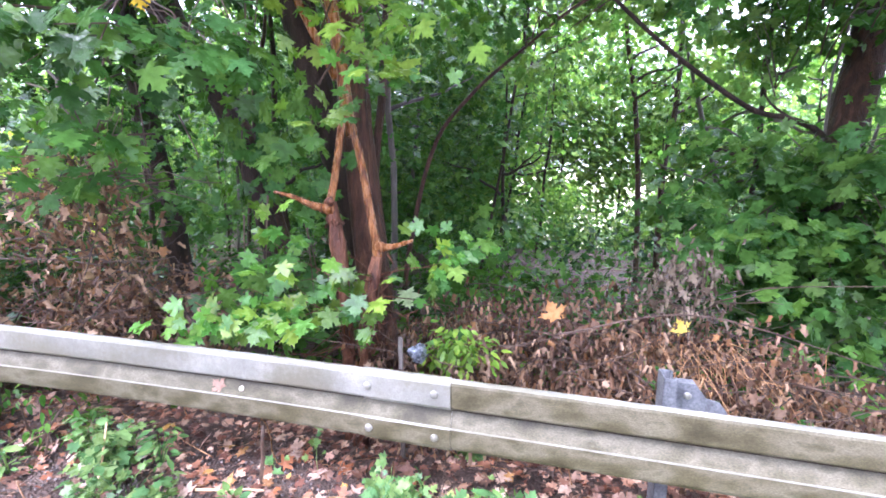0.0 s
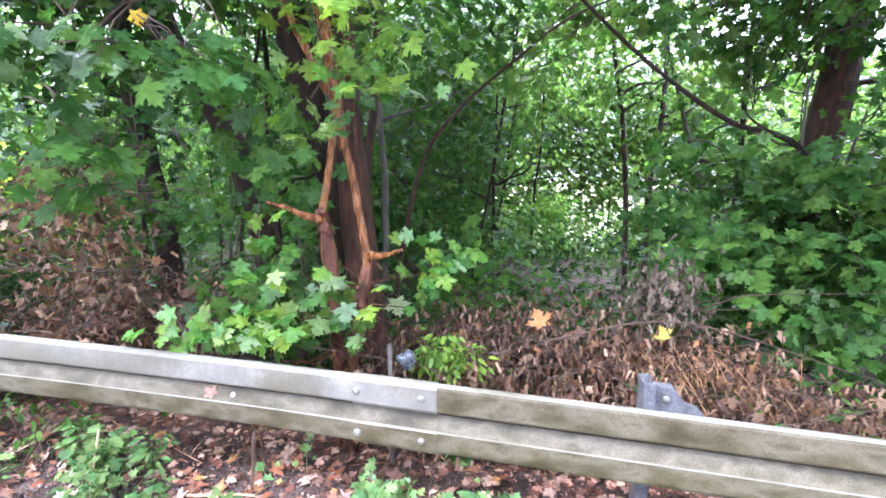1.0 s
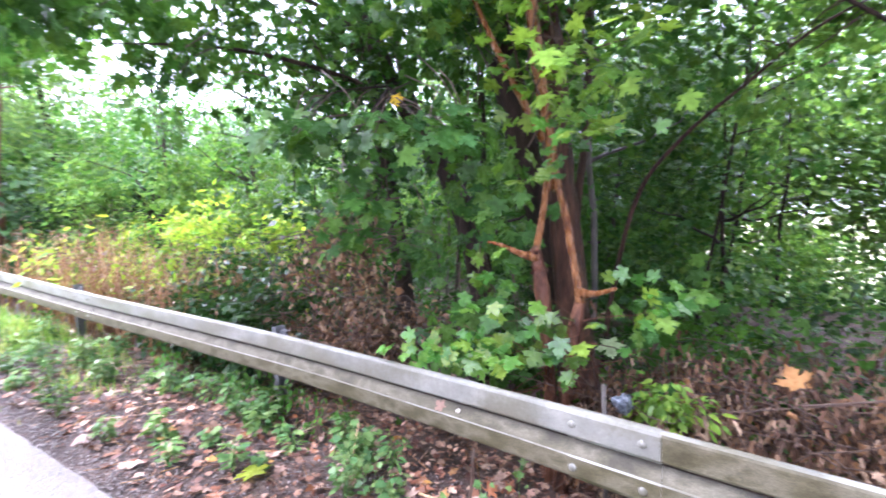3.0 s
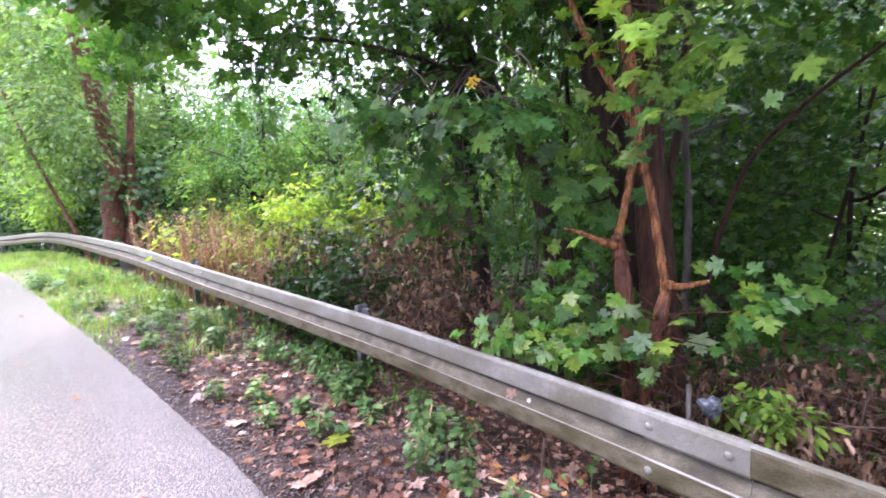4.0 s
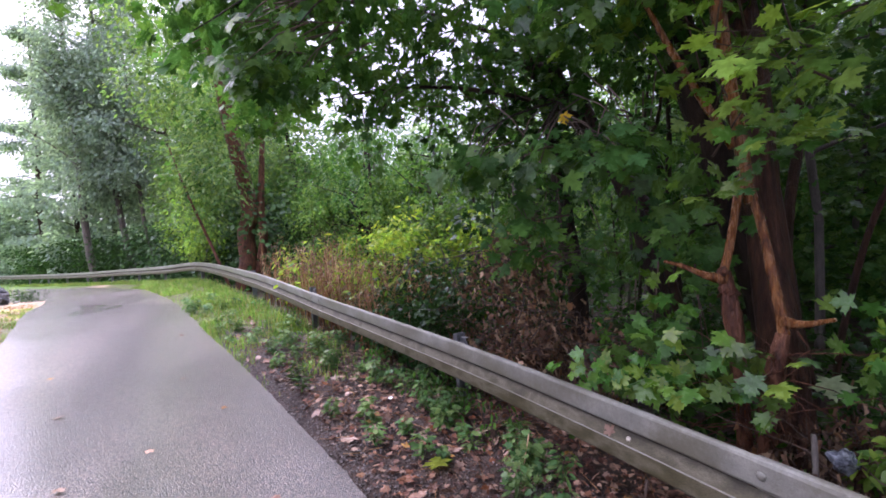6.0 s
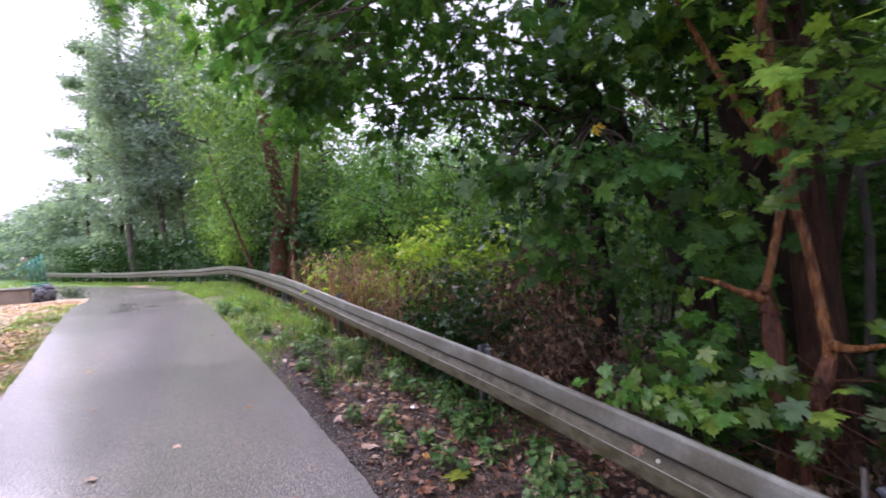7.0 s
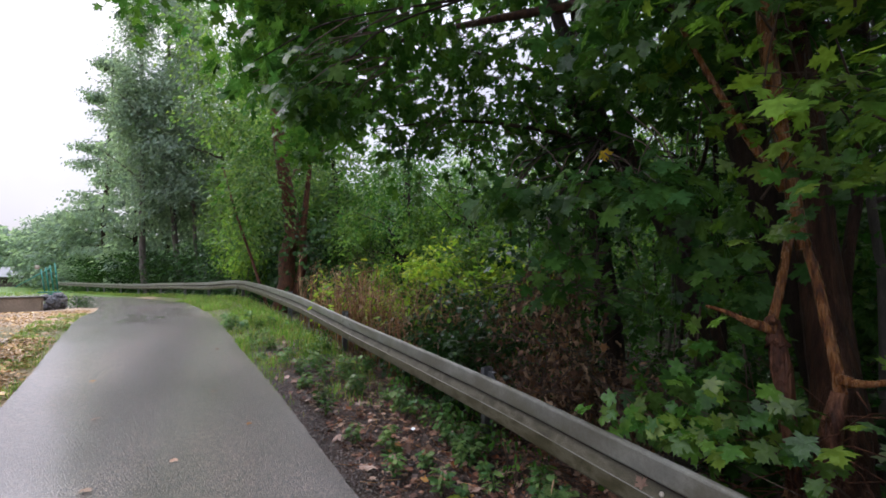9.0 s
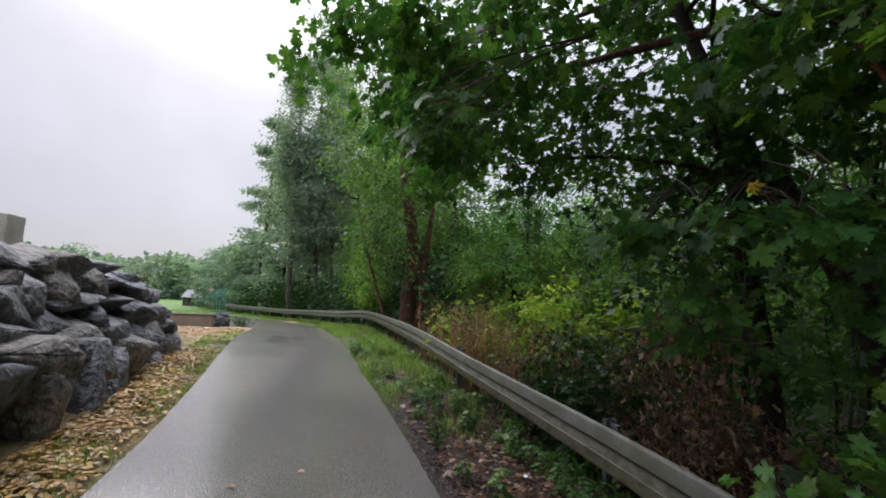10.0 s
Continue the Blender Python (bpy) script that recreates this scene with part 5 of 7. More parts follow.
def dead_brush():
    rng = np.random.default_rng(31)
    for label, blobs, mat in (
            ("heap of cut branches with withered brown leaves behind the guardrail",
             [(3.0, -0.2, 0.15, 0.5, 0.75, 0.42, 150), (3.1, -1.2, 0.02, 0.55, 0.7, 0.36, 120), (3.3, 0.5, 0.1, 0.4, 0.5, 0.35, 60), (2.75, -0.6, -0.05, 0.3, 0.7, 0.25, 60), (2.55, 0.6, 0.18, 0.22, 0.45, 0.26, 50), (2.9, -2.4, -0.2, 0.6, 0.8, 0.25, 90)], M_DEAD),
            ("pile of dry brown leafy branches against the undergrowth",
             [(2.85, 2.75, 0.40, 0.35, 0.6, 0.36, 85), (2.8, 3.6, 0.30, 0.35, 0.6, 0.36, 60), (2.9, 2.3, 0.35, 0.3, 0.4, 0.36, 45), (2.80, 2.95, 1.05, 0.18, 0.35, 0.16, 13), (2.75, 3.5, 0.95, 0.18, 0.35, 0.16, 10), (2.38, 2.55, 1.38, 0.14, 0.22, 0.14, 15), (2.55, 3.0, 1.25, 0.14, 0.25, 0.14, 13), (2.65, 2.7, 0.85, 0.16, 0.35, 0.18, 18)], M_DEAD),
            ("withered grey-brown leaves hanging on a broken branch", [(3.25, -0.95, 0.62, 0.16, 0.18, 0.22, 26)], M_DEAD_GREY)):
        c = np.array(blobs[0][:3])
        t = thing("brush_pile", label, "dead branches", c[0], c[1], float(ground_z(c[0], c[1])))
        near = blobs[0][1] < 2.0
        crown(rng, t, "dry_leaves", CURLED, mat, blobs, 20 if near else 11, 0.17, 0.060, droop=2.6 if near else 1.6, flat=1.2, wild=0.7 if near else 1.1, gaps=3.0 if near else 4.5)
        crown(rng, t, "curled_leaves", MAPLE, mat, [(*b[:6], b[6] // 3) for b in blobs], 5, 0.17, 0.058, droop=2.2, flat=1.0, wild=0.7, gaps=3.0)
        br = []
        for bl in blobs:
            for k in range(int(bl[6] * 1.8)):
                a = in_blob(rng, bl, 1)[0]
                d = rng.normal(size=3) * [0.6, 0.8, 0.35]
                br.append((local(t, wander(rng, a, a + d * rng.uniform(0.25, 0.7), 6, 0.12)), [0.005, 0.003, 0.0015]))
        tagged(part("branch_mass", tube_mesh("branch_mass", br, M_TWIG, 4), t), kind="stuff")
    # bare twigs sticking out of the brush
    t = thing("brush_pile", "long thin bare twigs bent over the dry brush", "dead branches", 2.7, 3.5, 0.0)
    tw = []
    for a, b, c in (((2.6, 3.9, 0.9), (2.5, 3.5, 1.35), (2.45, 2.9, 1.42)), ((2.5, 3.9, 1.4), (2.45, 3.6, 1.05), (2.5, 3.4, 0.7)), ((2.6, 3.0, 0.5), (2.5, 2.7, 0.9), (2.5, 2.55, 1.25)), ((2.7, -0.1, 0.5), (2.8, -0.9, 0.62), (2.9, -2.0, 0.3))):
        tw.append((local(t, line(a, b, c)), [0.006, 0.0045, 0.0025]))
    [part("branch", tube_mesh("branch", [q], M_TWIG, 5), t) for q in tw]


def shrub(name, label, blobs, mat, shape, per, reach, size, stems, rng, category="shrub", stem_mat=None, droop=0.4, gaps=1.7):
    c = blobs[0]
    z = float(ground_z(c[0], c[1]))
    t = thing(name, label, category, c[0], c[1], z)
    st = []
    for k in range(stems):
        bl = blobs[k % len(blobs)]
        top = in_blob(rng, bl, 1)[0]
        foot = np.array([bl[0] + rng.normal(scale=bl[3] * 0.35), bl[1] + rng.normal(scale=bl[4] * 0.35), 0])
        foot[2] = ground_z(foot[0], foot[1]) - 0.05
        st.append((local(t, wander(rng, foot, top, 7, 0.06)), [0.009, 0.006, 0.002]))
    tagged(part("stem_mass", tube_mesh("stem_mass", st, stem_mat or M_TWIG, 4), t), kind="stuff")
    crown(rng, t, "leaves", shape, mat, blobs, per, reach, size, droop=droop, gaps=gaps)
    return t


def undergrowth():
    rng = np.random.default_rng(32)
    # leafy layer at the foot of the wood, shade put into its darker leaves
    for k, (y, dx) in enumerate([(-7, 1.8), (-5, 1.5), (-3.6, 2.2), (-1.6, 2.6), (0.2, 2.4), (1.6, 2.0), (3.0, 2.6), (4.4, 1.6), (5.6, 2.4), (7.0, 3.0), (9.0, 3.2), (11.0, 3.0), (13, 3.4)]):
        x = float(rail_x(y)) + dx
        z = float(ground_z(x, y))
        shrub("shrub", "low leafy maple undergrowth on the forest floor", [(x, y, z + 0.45, 0.9, 1.1, 0.5, 90), (x + 1.6, y + 0.4, z + 0.6, 1.0, 1.1, 0.6, 70)], M_LEAF_SHADE if k % 2 or 2 < y < 6 else M_LEAF, MAPLE, 5, 0.26, 0.10, 14, rng)
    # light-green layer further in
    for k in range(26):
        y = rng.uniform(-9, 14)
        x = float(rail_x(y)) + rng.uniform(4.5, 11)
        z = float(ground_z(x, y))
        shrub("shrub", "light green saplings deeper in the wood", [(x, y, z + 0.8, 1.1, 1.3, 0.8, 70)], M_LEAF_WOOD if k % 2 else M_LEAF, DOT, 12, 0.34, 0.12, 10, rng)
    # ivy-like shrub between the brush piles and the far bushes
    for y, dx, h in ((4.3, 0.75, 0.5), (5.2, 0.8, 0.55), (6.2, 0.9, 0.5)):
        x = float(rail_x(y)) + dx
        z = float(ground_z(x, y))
        shrub("shrub", "dark small-leaved bramble bush behind the guardrail", [(x, y, z + h, 0.5, 0.7, h, 130), (x + 0.5, y, z + h + 0.4, 0.5, 0.7, h, 80)], M_LEAF_SHADE, MAPLE, 7, 0.2, 0.07, 18, rng, gaps=2.6)
    # reddish-brown dry stalks
    for y0, y1 in ((4.9, 6.3), (6.3, 8.0), (8.0, 10.4)):
        ym = (y0 + y1) / 2
        xm = float(rail_x(ym)) + 0.8
        t = thing("dry_weeds", "thicket of dry red-brown weed stalks with a few leaves", "weeds", xm, ym, float(ground_z(xm, ym)))
        st, heads = [], []
        for k in range(150):
            y = rng.uniform(y0, y1)
            x = float(rail_x(y)) + rng.uniform(0.3, 1.9)
            z = float(ground_z(x, y))
            h = rng.uniform(0.75, 1.3) * (1.0 + 0.55 * noise.noise((x * 1.7, y * 1.7, 4.0)))
            top = np.array([x + rng.normal(scale=0.16), y + rng.normal(scale=0.16), z + h])
            st.append((local(t, wander(rng, (x, y, z - 0.03), top, 5, 0.04)), [0.009, 0.006, 0.003]))
            heads.append(top + rng.normal(scale=0.05, size=3))
            for q in range(3):
                f = rng.uniform(0.4, 0.95)
                a = np.array([x, y, z]) * (1 - f) + top * f
                st.append((local(t, [a, a + rng.normal(scale=0.06, size=3) + [0, 0, 0.06], a + rng.normal(scale=0.1, size=3) + [0, 0, 0.14]]), [0.0045, 0.003, 0.002]))
        tagged(part("stalk_mass", tube_mesh("stalk_mass", st, M_WEED, 4), t), kind="stuff")
        hd = np.array(heads)
        p, tp, nn = spray(rng, hd, 7, 0.13, hd.mean(0), 0.5, 1.2)
        pick = hd[rng.uniform(size=len(hd)) < 0.18] - [0, 0, 0.25]
        g = pick + rng.normal(scale=0.2, size=pick.shape)
        gp, gt, gn = spray(rng, g, 10, 0.18, g.mean(0), 0.4, 0.8)
        part("leaves", leaf_mesh("leaves", OVAL, local(t, gp), gt, gn, rng.uniform(0.07, 0.13, len(gp)), M_LEAF_YELLOW), t, "yellow-green narrow leaves")["kind"] = "stuff"
        part("seed_heads", leaf_mesh("seed_heads", OVAL, local(t, p), tp, nn, rng.uniform(0.03, 0.06, len(p)), M_DEAD), t)["kind"] = "stuff"
    # yellow-green bushes
    for k, (y, dx, h, n) in enumerate(((6.6, 2.1, 0.8, 80), (8.0, 2.1, 0.85, 90), (9.6, 1.9, 0.8, 80), (11.2, 1.7, 0.6, 50), (9.0, 2.6, 1.45, 170), (7.2, 3.1, 1.4, 170), (6.9, 1.9, 1.05, 70), (11.2, 2.1, 1.5, 170), (5.8, 2.6, 0.95, 110), (10.2, 4.2, 1.9, 150), (13.2, 2.4, 1.8, 150))):
        x = float(rail_x(y)) + dx
        z = float(ground_z(x, y))
        tall = h > 1.2
        shrub("shrub", "tall green bush with small pointed leaves" if tall else "yellow-green bush with small pointed leaves", [(x, y, z + h, 0.7, 0.9, h * 0.85, n), (x + 0.2, y + 0.3, z + h * 1.7, 0.5, 0.6, h * 0.5, n // 2)],
              M_LEAF_WOOD if tall else M_LEAF_YELLOW, OVAL, 9, 0.22, 0.125, 24, rng, droop=0.3, gaps=2.4)


def small_finds():
    rng = np.random.default_rng(33)
    # dark creepers hanging under the rail
    for y, n in ((2.55, 12), (3.05, 18), (3.55, 20), (7.4, 16), (4.6, 12)):
        x = float(rail_x(y)) + 0.02
        z = float(ground_z(x, y))
        shrub("creeper", "dark glossy creeper growing under the guardrail", [(x, y, z + 0.2, 0.13, 0.24, 0.2, n)], M_LEAF, OVAL, 6, 0.12, 0.06, 8, rng, "plant", droop=0.9, gaps=0.0)
    # orange straw on the brush
    t = thing("dry_straw", "bundle of orange-brown dry straw lying on the brush", "straw", 2.85, -1.15, 0.1)
    st = []
    for k in range(75):
        a = np.array([2.85 + rng.normal(scale=0.13), -0.95 + rng.normal(scale=0.22), 0.34 + rng.normal(scale=0.07)])
        d = np.array([rng.normal(-0.05, 0.12), -rng.uniform(-0.1, 0.3), -rng.uniform(0.08, 0.36)])
        st.append((local(t, line(a, a + d * 0.5 + [0, 0, 0.03], a + d)), [0.0032, 0.0022, 0.0012]))
    tagged(part("straw_tuft", tube_mesh("straw_tuft", st, material("orange_straw", [(0.18, 0.085, 0.03), (0.30, 0.155, 0.06), (0.42, 0.25, 0.11)], 30, (0.4, 0.7), 0, 40), 3), t), kind="stuff")
    # bright young plant beside it
    shrub("young_plant", "bright green young plant with feathered leaves on the brush", [(2.5, 0.42, 0.46, 0.10, 0.17, 0.10, 26)], M_LEAF_BRIGHT, OVAL, 7, 0.10, 0.062, 10, rng, "plant", droop=0.5)
    # stake, litter
    s = thing("wooden_stake", "short weathered wooden stake standing by the maple", "stake", 2.36, 0.72, float(ground_z(2.36, 0.72)))
    part("shaft", tube_mesh("shaft", [([(0, 0, -0.15), (0.005, 0.0, 0.25), (0.0, 0.004, 0.70)], [0.014, 0.013, 0.012])], M_BARK_GREY, 8, 0.12), s)
    s2 = thing("plastic_scrap", "crumpled grey-white plastic caught at the trunk's foot", "litter", 2.42, 0.64, 0.46)
    bm = bmesh.new()
    bmesh.ops.create_icosphere(bm, subdivisions=3, radius=0.05)
    for v in bm.verts:
        v.co *= 1 + 0.45 * noise.noise(v.co * 28) + 0.25 * noise.noise(v.co * 60)
    me = bpy.data.meshes.new("sheet")
    bm.to_mesh(me), bm.free()
    me.materials.append(material("dirty_plastic", [(0.03, 0.033, 0.04), (0.08, 0.09, 0.105), (0.22, 0.24, 0.27)], 40, (0.2, 0.4), 0.2, 60))
    part("sheet", me, s2)
    # pale sticks below the rail, and an upright dead stem
    for a, b, r in (((1.78, 1.52, 0.03), (1.80, 1.20, 0.05), 0.006), ((1.80, 2.06, -0.08), (1.86, 2.02, 0.26), 0.006), ((1.95, 1.30, -0.1), (1.97, 1.29, 0.25), 0.012)):
        k = thing("dead_stick", "thin pale dead stick under the guardrail", "stick", a[0], a[1], a[2])
        part("stick", tube_mesh("stick", [(local(k, wander(rng, a, b, 5, 0.05)), [r, r * 0.7])], M_CUT if r < 0.01 else M_TWIG, 6), k)
    # wet leaf and a dropping stuck on the rail
    p, along, out = on_rail(1.06)
    o = tagged(new("fallen_leaf", leaf_mesh("fallen_leaf", MAPLE_FINE, np.zeros((1, 3)), np.array([along * 0.6 + [0, 0, 0.5]]), np.array([out + [0, 0, 0.5]]), 0.055, M_LITTER)), "crumpled brown leaf stuck to the steel rail", "leaf")
    o.location = p + out * 0.066 + np.array([0, 0, -0.185])
    p, along, out = on_rail(0.96)
    o = tagged(new("mud_spot", dome_mesh("mud_spot", 0.013, 0.006, M_CONCRETE)), "small pale lump of dried mud on the rail", "mud")
    o.matrix_basis = facing(p + out * 0.060 + np.array([0, 0, -0.176]), out + np.array([0, 0, 0.6]))


def shade_undergrowth():
    """Dense growth behind the far stretch of rail, shade put into its leaf colour."""
    rng = np.random.default_rng(34)
    n = 5200
    y = rng.uniform(13, 52, n)
    x = rail_x(y) + 0.9 + 5.5 * rng.uniform(0, 1, n)
    c = np.stack([x, y, ground_z(x, y) + rng.uniform(0, 1, n) ** 1.2 * 3.2], 1)
    p, tp, nn = spray(rng, c, 9, 0.55, c.mean(0) + [5, 0, -2], 0.3)
    tagged(new("undergrowth", leaf_mesh("undergrowth", DOT, p, tp, nn, rng.uniform(0.12, 0.24, len(p)), M_LEAF_SHADE)), "dark dense undergrowth below the far trees", "undergrowth", kind="stuff")


dead_brush()
undergrowth()
small_finds()
shade_undergrowth()

# ---------------------------------------------------------------- farther trees along the lane
def far_trees():
    rng = np.random.default_rng(41)
    tr = line((2.05, 14.64, -0.2), (2.31, 14.51, 0.94), (2.30, 14.55, 1.84), (2.45, 14.42, 2.74), (2.2, 14.6, 4.5), (1.8, 14.8, 7.5), (1.3, 15.0, 10.2))
    tr2 = line((2.45, 14.45, 0.3), (2.75, 14.3, 1.6), (2.75, 14.3, 2.6), (2.9, 14.2, 4.5), (3.1, 14.1, 7.0))
    lean = line((1.75, 14.3, 0.2), (1.35, 14.6, 1.6), (0.85, 14.9, 3.2), (0.5, 15.2, 4.6))
    t = tree("roadside_tree", "tree with a thick red-brown rough trunk beside the guardrail", 2.05, 14.64, [(tr, [0.30, 0.24, 0.20, 0.15, 0.05]), (tr2, [0.15, 0.12, 0.07, 0.015]), (lean, [0.05, 0.04, 0.02])] + forks(rng, tr, 0.18, 9, 0.4, 2.2), M_BARK_RED, 12)
    crown(rng, t, "crown", OVAL, M_LEAF_SMALL, [(1.8, 14.5, 3.9, 1.7, 1.6, 1.3, 210), (1.9, 14.8, 6.6, 2.3, 2.3, 2.0, 240), (1.0, 15.2, 2.6, 0.9, 0.9, 0.9, 60), (0.5, 15.3, 8.6, 2.3, 2.0, 1.7, 170), (0.2, 15.6, 6.4, 1.4, 1.3, 1.1, 70), (2.6, 15.0, 9.2, 1.8, 1.8, 1.3, 70)], 9, 0.40, 0.15, droop=0.6, gaps=1.3)
    crown(rng, t, "crown", MAPLE, M_LEAF, [(1.9, 15.4, 3.8, 1.6, 1.2, 1.0, 60), (2.0, 15.0, 6.2, 2.1, 2.1, 1.9, 110)], 8, 0.4, 0.14, droop=0.6, gaps=1.3)
    shrub("shrub", "light green roadside bush below a tree", [(1.75, 20.2, 2.1, 0.8, 1.0, 1.7, 170), (1.35, 22.2, 2.6, 1.1, 1.1, 1.9, 170), (1.3, 17.6, 1.6, 0.5, 0.6, 1.1, 60)], M_LEAF_BRIGHT, OVAL, 9, 0.3, 0.15, 20, rng, gaps=1.2)
    # broadleaved trees behind the rail, middle distance
    for x, y, h in ((2.7, 25.0, 9), (2.4, 28.5, 11), (2.2, 32.0, 12), (5.6, 13.5, 5.8), (4.6, 17.0, 7.2), (3.2, 19.5, 8.8), (2.6, 24.0, 12), (6.0, 20.0, 6.0), (1.6, 28.5, 15), (5.5, 27.0, 11)):
        z = float(ground_z(x, y))
        tr = wander(rng, (x, y, z - 0.2), (x + rng.normal(scale=0.4), y + rng.normal(scale=0.4), z + h), 14, 0.03)
        t = tree("roadside_tree", "leafy green tree standing in the wood edge", x, y, [(tr, [0.14, 0.11, 0.03])] + forks(rng, tr, 0.12, 10, 0.2, h * 0.22), M_BARK_DARK, 8, "", True)
        bl = [(x, y, z + h * f, w, w, h * 0.17, n) for f, w, n in ((0.28, 1.7, 100), (0.5, 2.2, 130), (0.7, 2.0, 110), (0.9, 1.3, 60))]
        crown(rng, t, "crown", DOT, M_LEAF_SMALL if y > 14 else M_LEAF, bl, 13, 0.5, 0.20 if y > 18 else 0.16, gaps=0.6)
    for x, y, h in ((5.6, 8.6, 5.2), (4.4, 10.2, 5.0), (6.8, 10.6, 6.0)):
        z = float(ground_z(x, y))
        tr = wander(rng, (x, y, z - 0.2), (x + 0.2, y + 0.3, z + h), 12, 0.03)
        t = tree("roadside_tree", "slim young tree with small leaves and gaps", x, y, [(tr, [0.06, 0.045, 0.012])] + forks(rng, tr, 0.05, 9, 0.35, 1.4), M_BARK_DARK, 7, "", True)
        crown(rng, t, "crown", OVAL, M_LEAF, [(x, y, z + h * 0.62, 1.1, 1.1, h * 0.2, 75), (x + 0.2, y + 0.3, z + h * 0.86, 1.2, 1.2, h * 0.16, 60)], 9, 0.32, 0.12, droop=0.6, gaps=2.0)
    # birches
    for (x0, y0, z0), (x1, y1, z1), h, r in (((-1.19, 34.2, 0.0), (-1.8, 34.5, 4.47), 22, 0.20), ((-3.25, 35.3, -0.1), (-3.59, 35.4, 2.24), 20, 0.22), ((-0.09, 33.7, 0.1), (-0.53, 33.9, 3.38), 19, 0.13)):
        a, b = np.array([x0, y0, z0 - 0.4]), np.array([x1, y1, z1])
        top = np.array([x1 + (x1 - x0) * 1.2, y1, h])
        tr = line(a, b, (b + top) / 2, top)
        t = tree("birch_tree", "tall birch with a pale grey leaning trunk behind the guardrail", x0, y0, [(tr, [r, r * 0.8, r * 0.5, 0.03])] + forks(rng, tr, r * 0.6, 14, 0.3, 3.4), M_BARK_GREY, 9, "birches at the bend", True)
        slim = 0.5 if x0 < -3 else 1.0
        bl = [(top[0] * f + x1 * (1 - f), top[1], h * (0.28 + 0.70 * f), w * slim, w * slim, h * 0.13, int(n * slim)) for f, w, n in ((0.05, 3.0, 230), (0.3, 3.8, 340), (0.55, 3.5, 320), (0.8, 2.6, 220), (1.0, 1.3, 90))]
        crown(rng, t, "crown", DOT, M_LEAF_HAZY_GREY, bl, 20, 0.7, 0.21, droop=0.9, gaps=0.5)
    # the tall narrow tree at the bend
    x, y, h = -8.8, 53.0, 23.4
    z = float(ground_z(x, y))
    tr = wander(rng, (x, y, z - 0.3), (x + 0.5, y, h), 16, 0.01)
    limbs = []
    for k in range(70):
        f = rng.uniform(0.12, 0.98)
        p = tr[int(f * 15)]
        a = rng.uniform(0, 2 * math.pi)
        ln = 4.0 * (1.03 - f) ** 0.6 * rng.uniform(0.5, 1.15)
        q = p + np.array([math.cos(a) * ln, math.sin(a) * ln, -0.1 * ln])
        limbs.append((np.array([p, (p + q) / 2 + [0, 0, 0.25], q]), [0.05, 0.03, 0.01]))
    t = tree("conifer_tree", "tall narrow conifer with drooping grey-green branches", x, y, [(tr, [0.32, 0.2, 0.03])] + limbs, M_BARK_DARK, 8, "", True)
    bl = []
    for p, r in limbs:
        for f in (0.45, 0.75, 1.0):
            q = p[0] * (1 - f) + p[2] * f
            bl.append((q[0], q[1], q[2] - 0.3, 0.55, 0.55, 0.5, 7))
    crown(rng, t, "crown", DOT, M_LEAF_HAZY_GREY, bl, 12, 0.6, 0.26, droop=1.4)
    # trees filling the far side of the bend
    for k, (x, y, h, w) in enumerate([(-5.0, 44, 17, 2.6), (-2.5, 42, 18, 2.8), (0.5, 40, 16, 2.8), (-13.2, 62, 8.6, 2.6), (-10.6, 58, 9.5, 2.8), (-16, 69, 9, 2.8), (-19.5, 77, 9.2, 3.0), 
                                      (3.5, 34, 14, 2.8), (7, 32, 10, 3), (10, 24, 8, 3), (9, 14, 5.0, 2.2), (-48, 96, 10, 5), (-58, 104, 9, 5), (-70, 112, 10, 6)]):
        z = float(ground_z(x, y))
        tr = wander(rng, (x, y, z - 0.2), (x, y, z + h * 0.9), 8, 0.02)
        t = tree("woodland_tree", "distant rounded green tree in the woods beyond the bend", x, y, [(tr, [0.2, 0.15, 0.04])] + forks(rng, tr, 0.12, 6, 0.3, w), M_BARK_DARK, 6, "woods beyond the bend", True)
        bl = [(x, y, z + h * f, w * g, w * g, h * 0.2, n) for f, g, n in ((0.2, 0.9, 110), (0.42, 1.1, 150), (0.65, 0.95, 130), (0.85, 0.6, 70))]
        crown(rng, t, "crown", DOT, M_LEAF_HAZY_GREY, bl, 10, 0.8, 0.40)
    # woods on the skyline
    n = 26000
    a = rng.uniform(-140, 60, n)
    d = rng.uniform(125, 150, n)
    hgt = 10.8 + 1.0 * np.sin(a * 0.13) + 1.2 * np.sin(a * 0.41 + 1)
    P = np.stack([a, d, -1.5 + hgt * rng.uniform(0, 1, n) ** 0.8], 1)
    me = leaf_mesh("far_woods", DOT, P, rng.normal(size=(n, 3)), rng.normal(size=(n, 3)) + [0, -1, 0.5], rng.uniform(1.0, 2.2, n), M_LEAF_HAZY_GREY)
    tagged(new("far_woods", me), "line of distant woods on the skyline", "woods", kind="stuff")


far_trees()

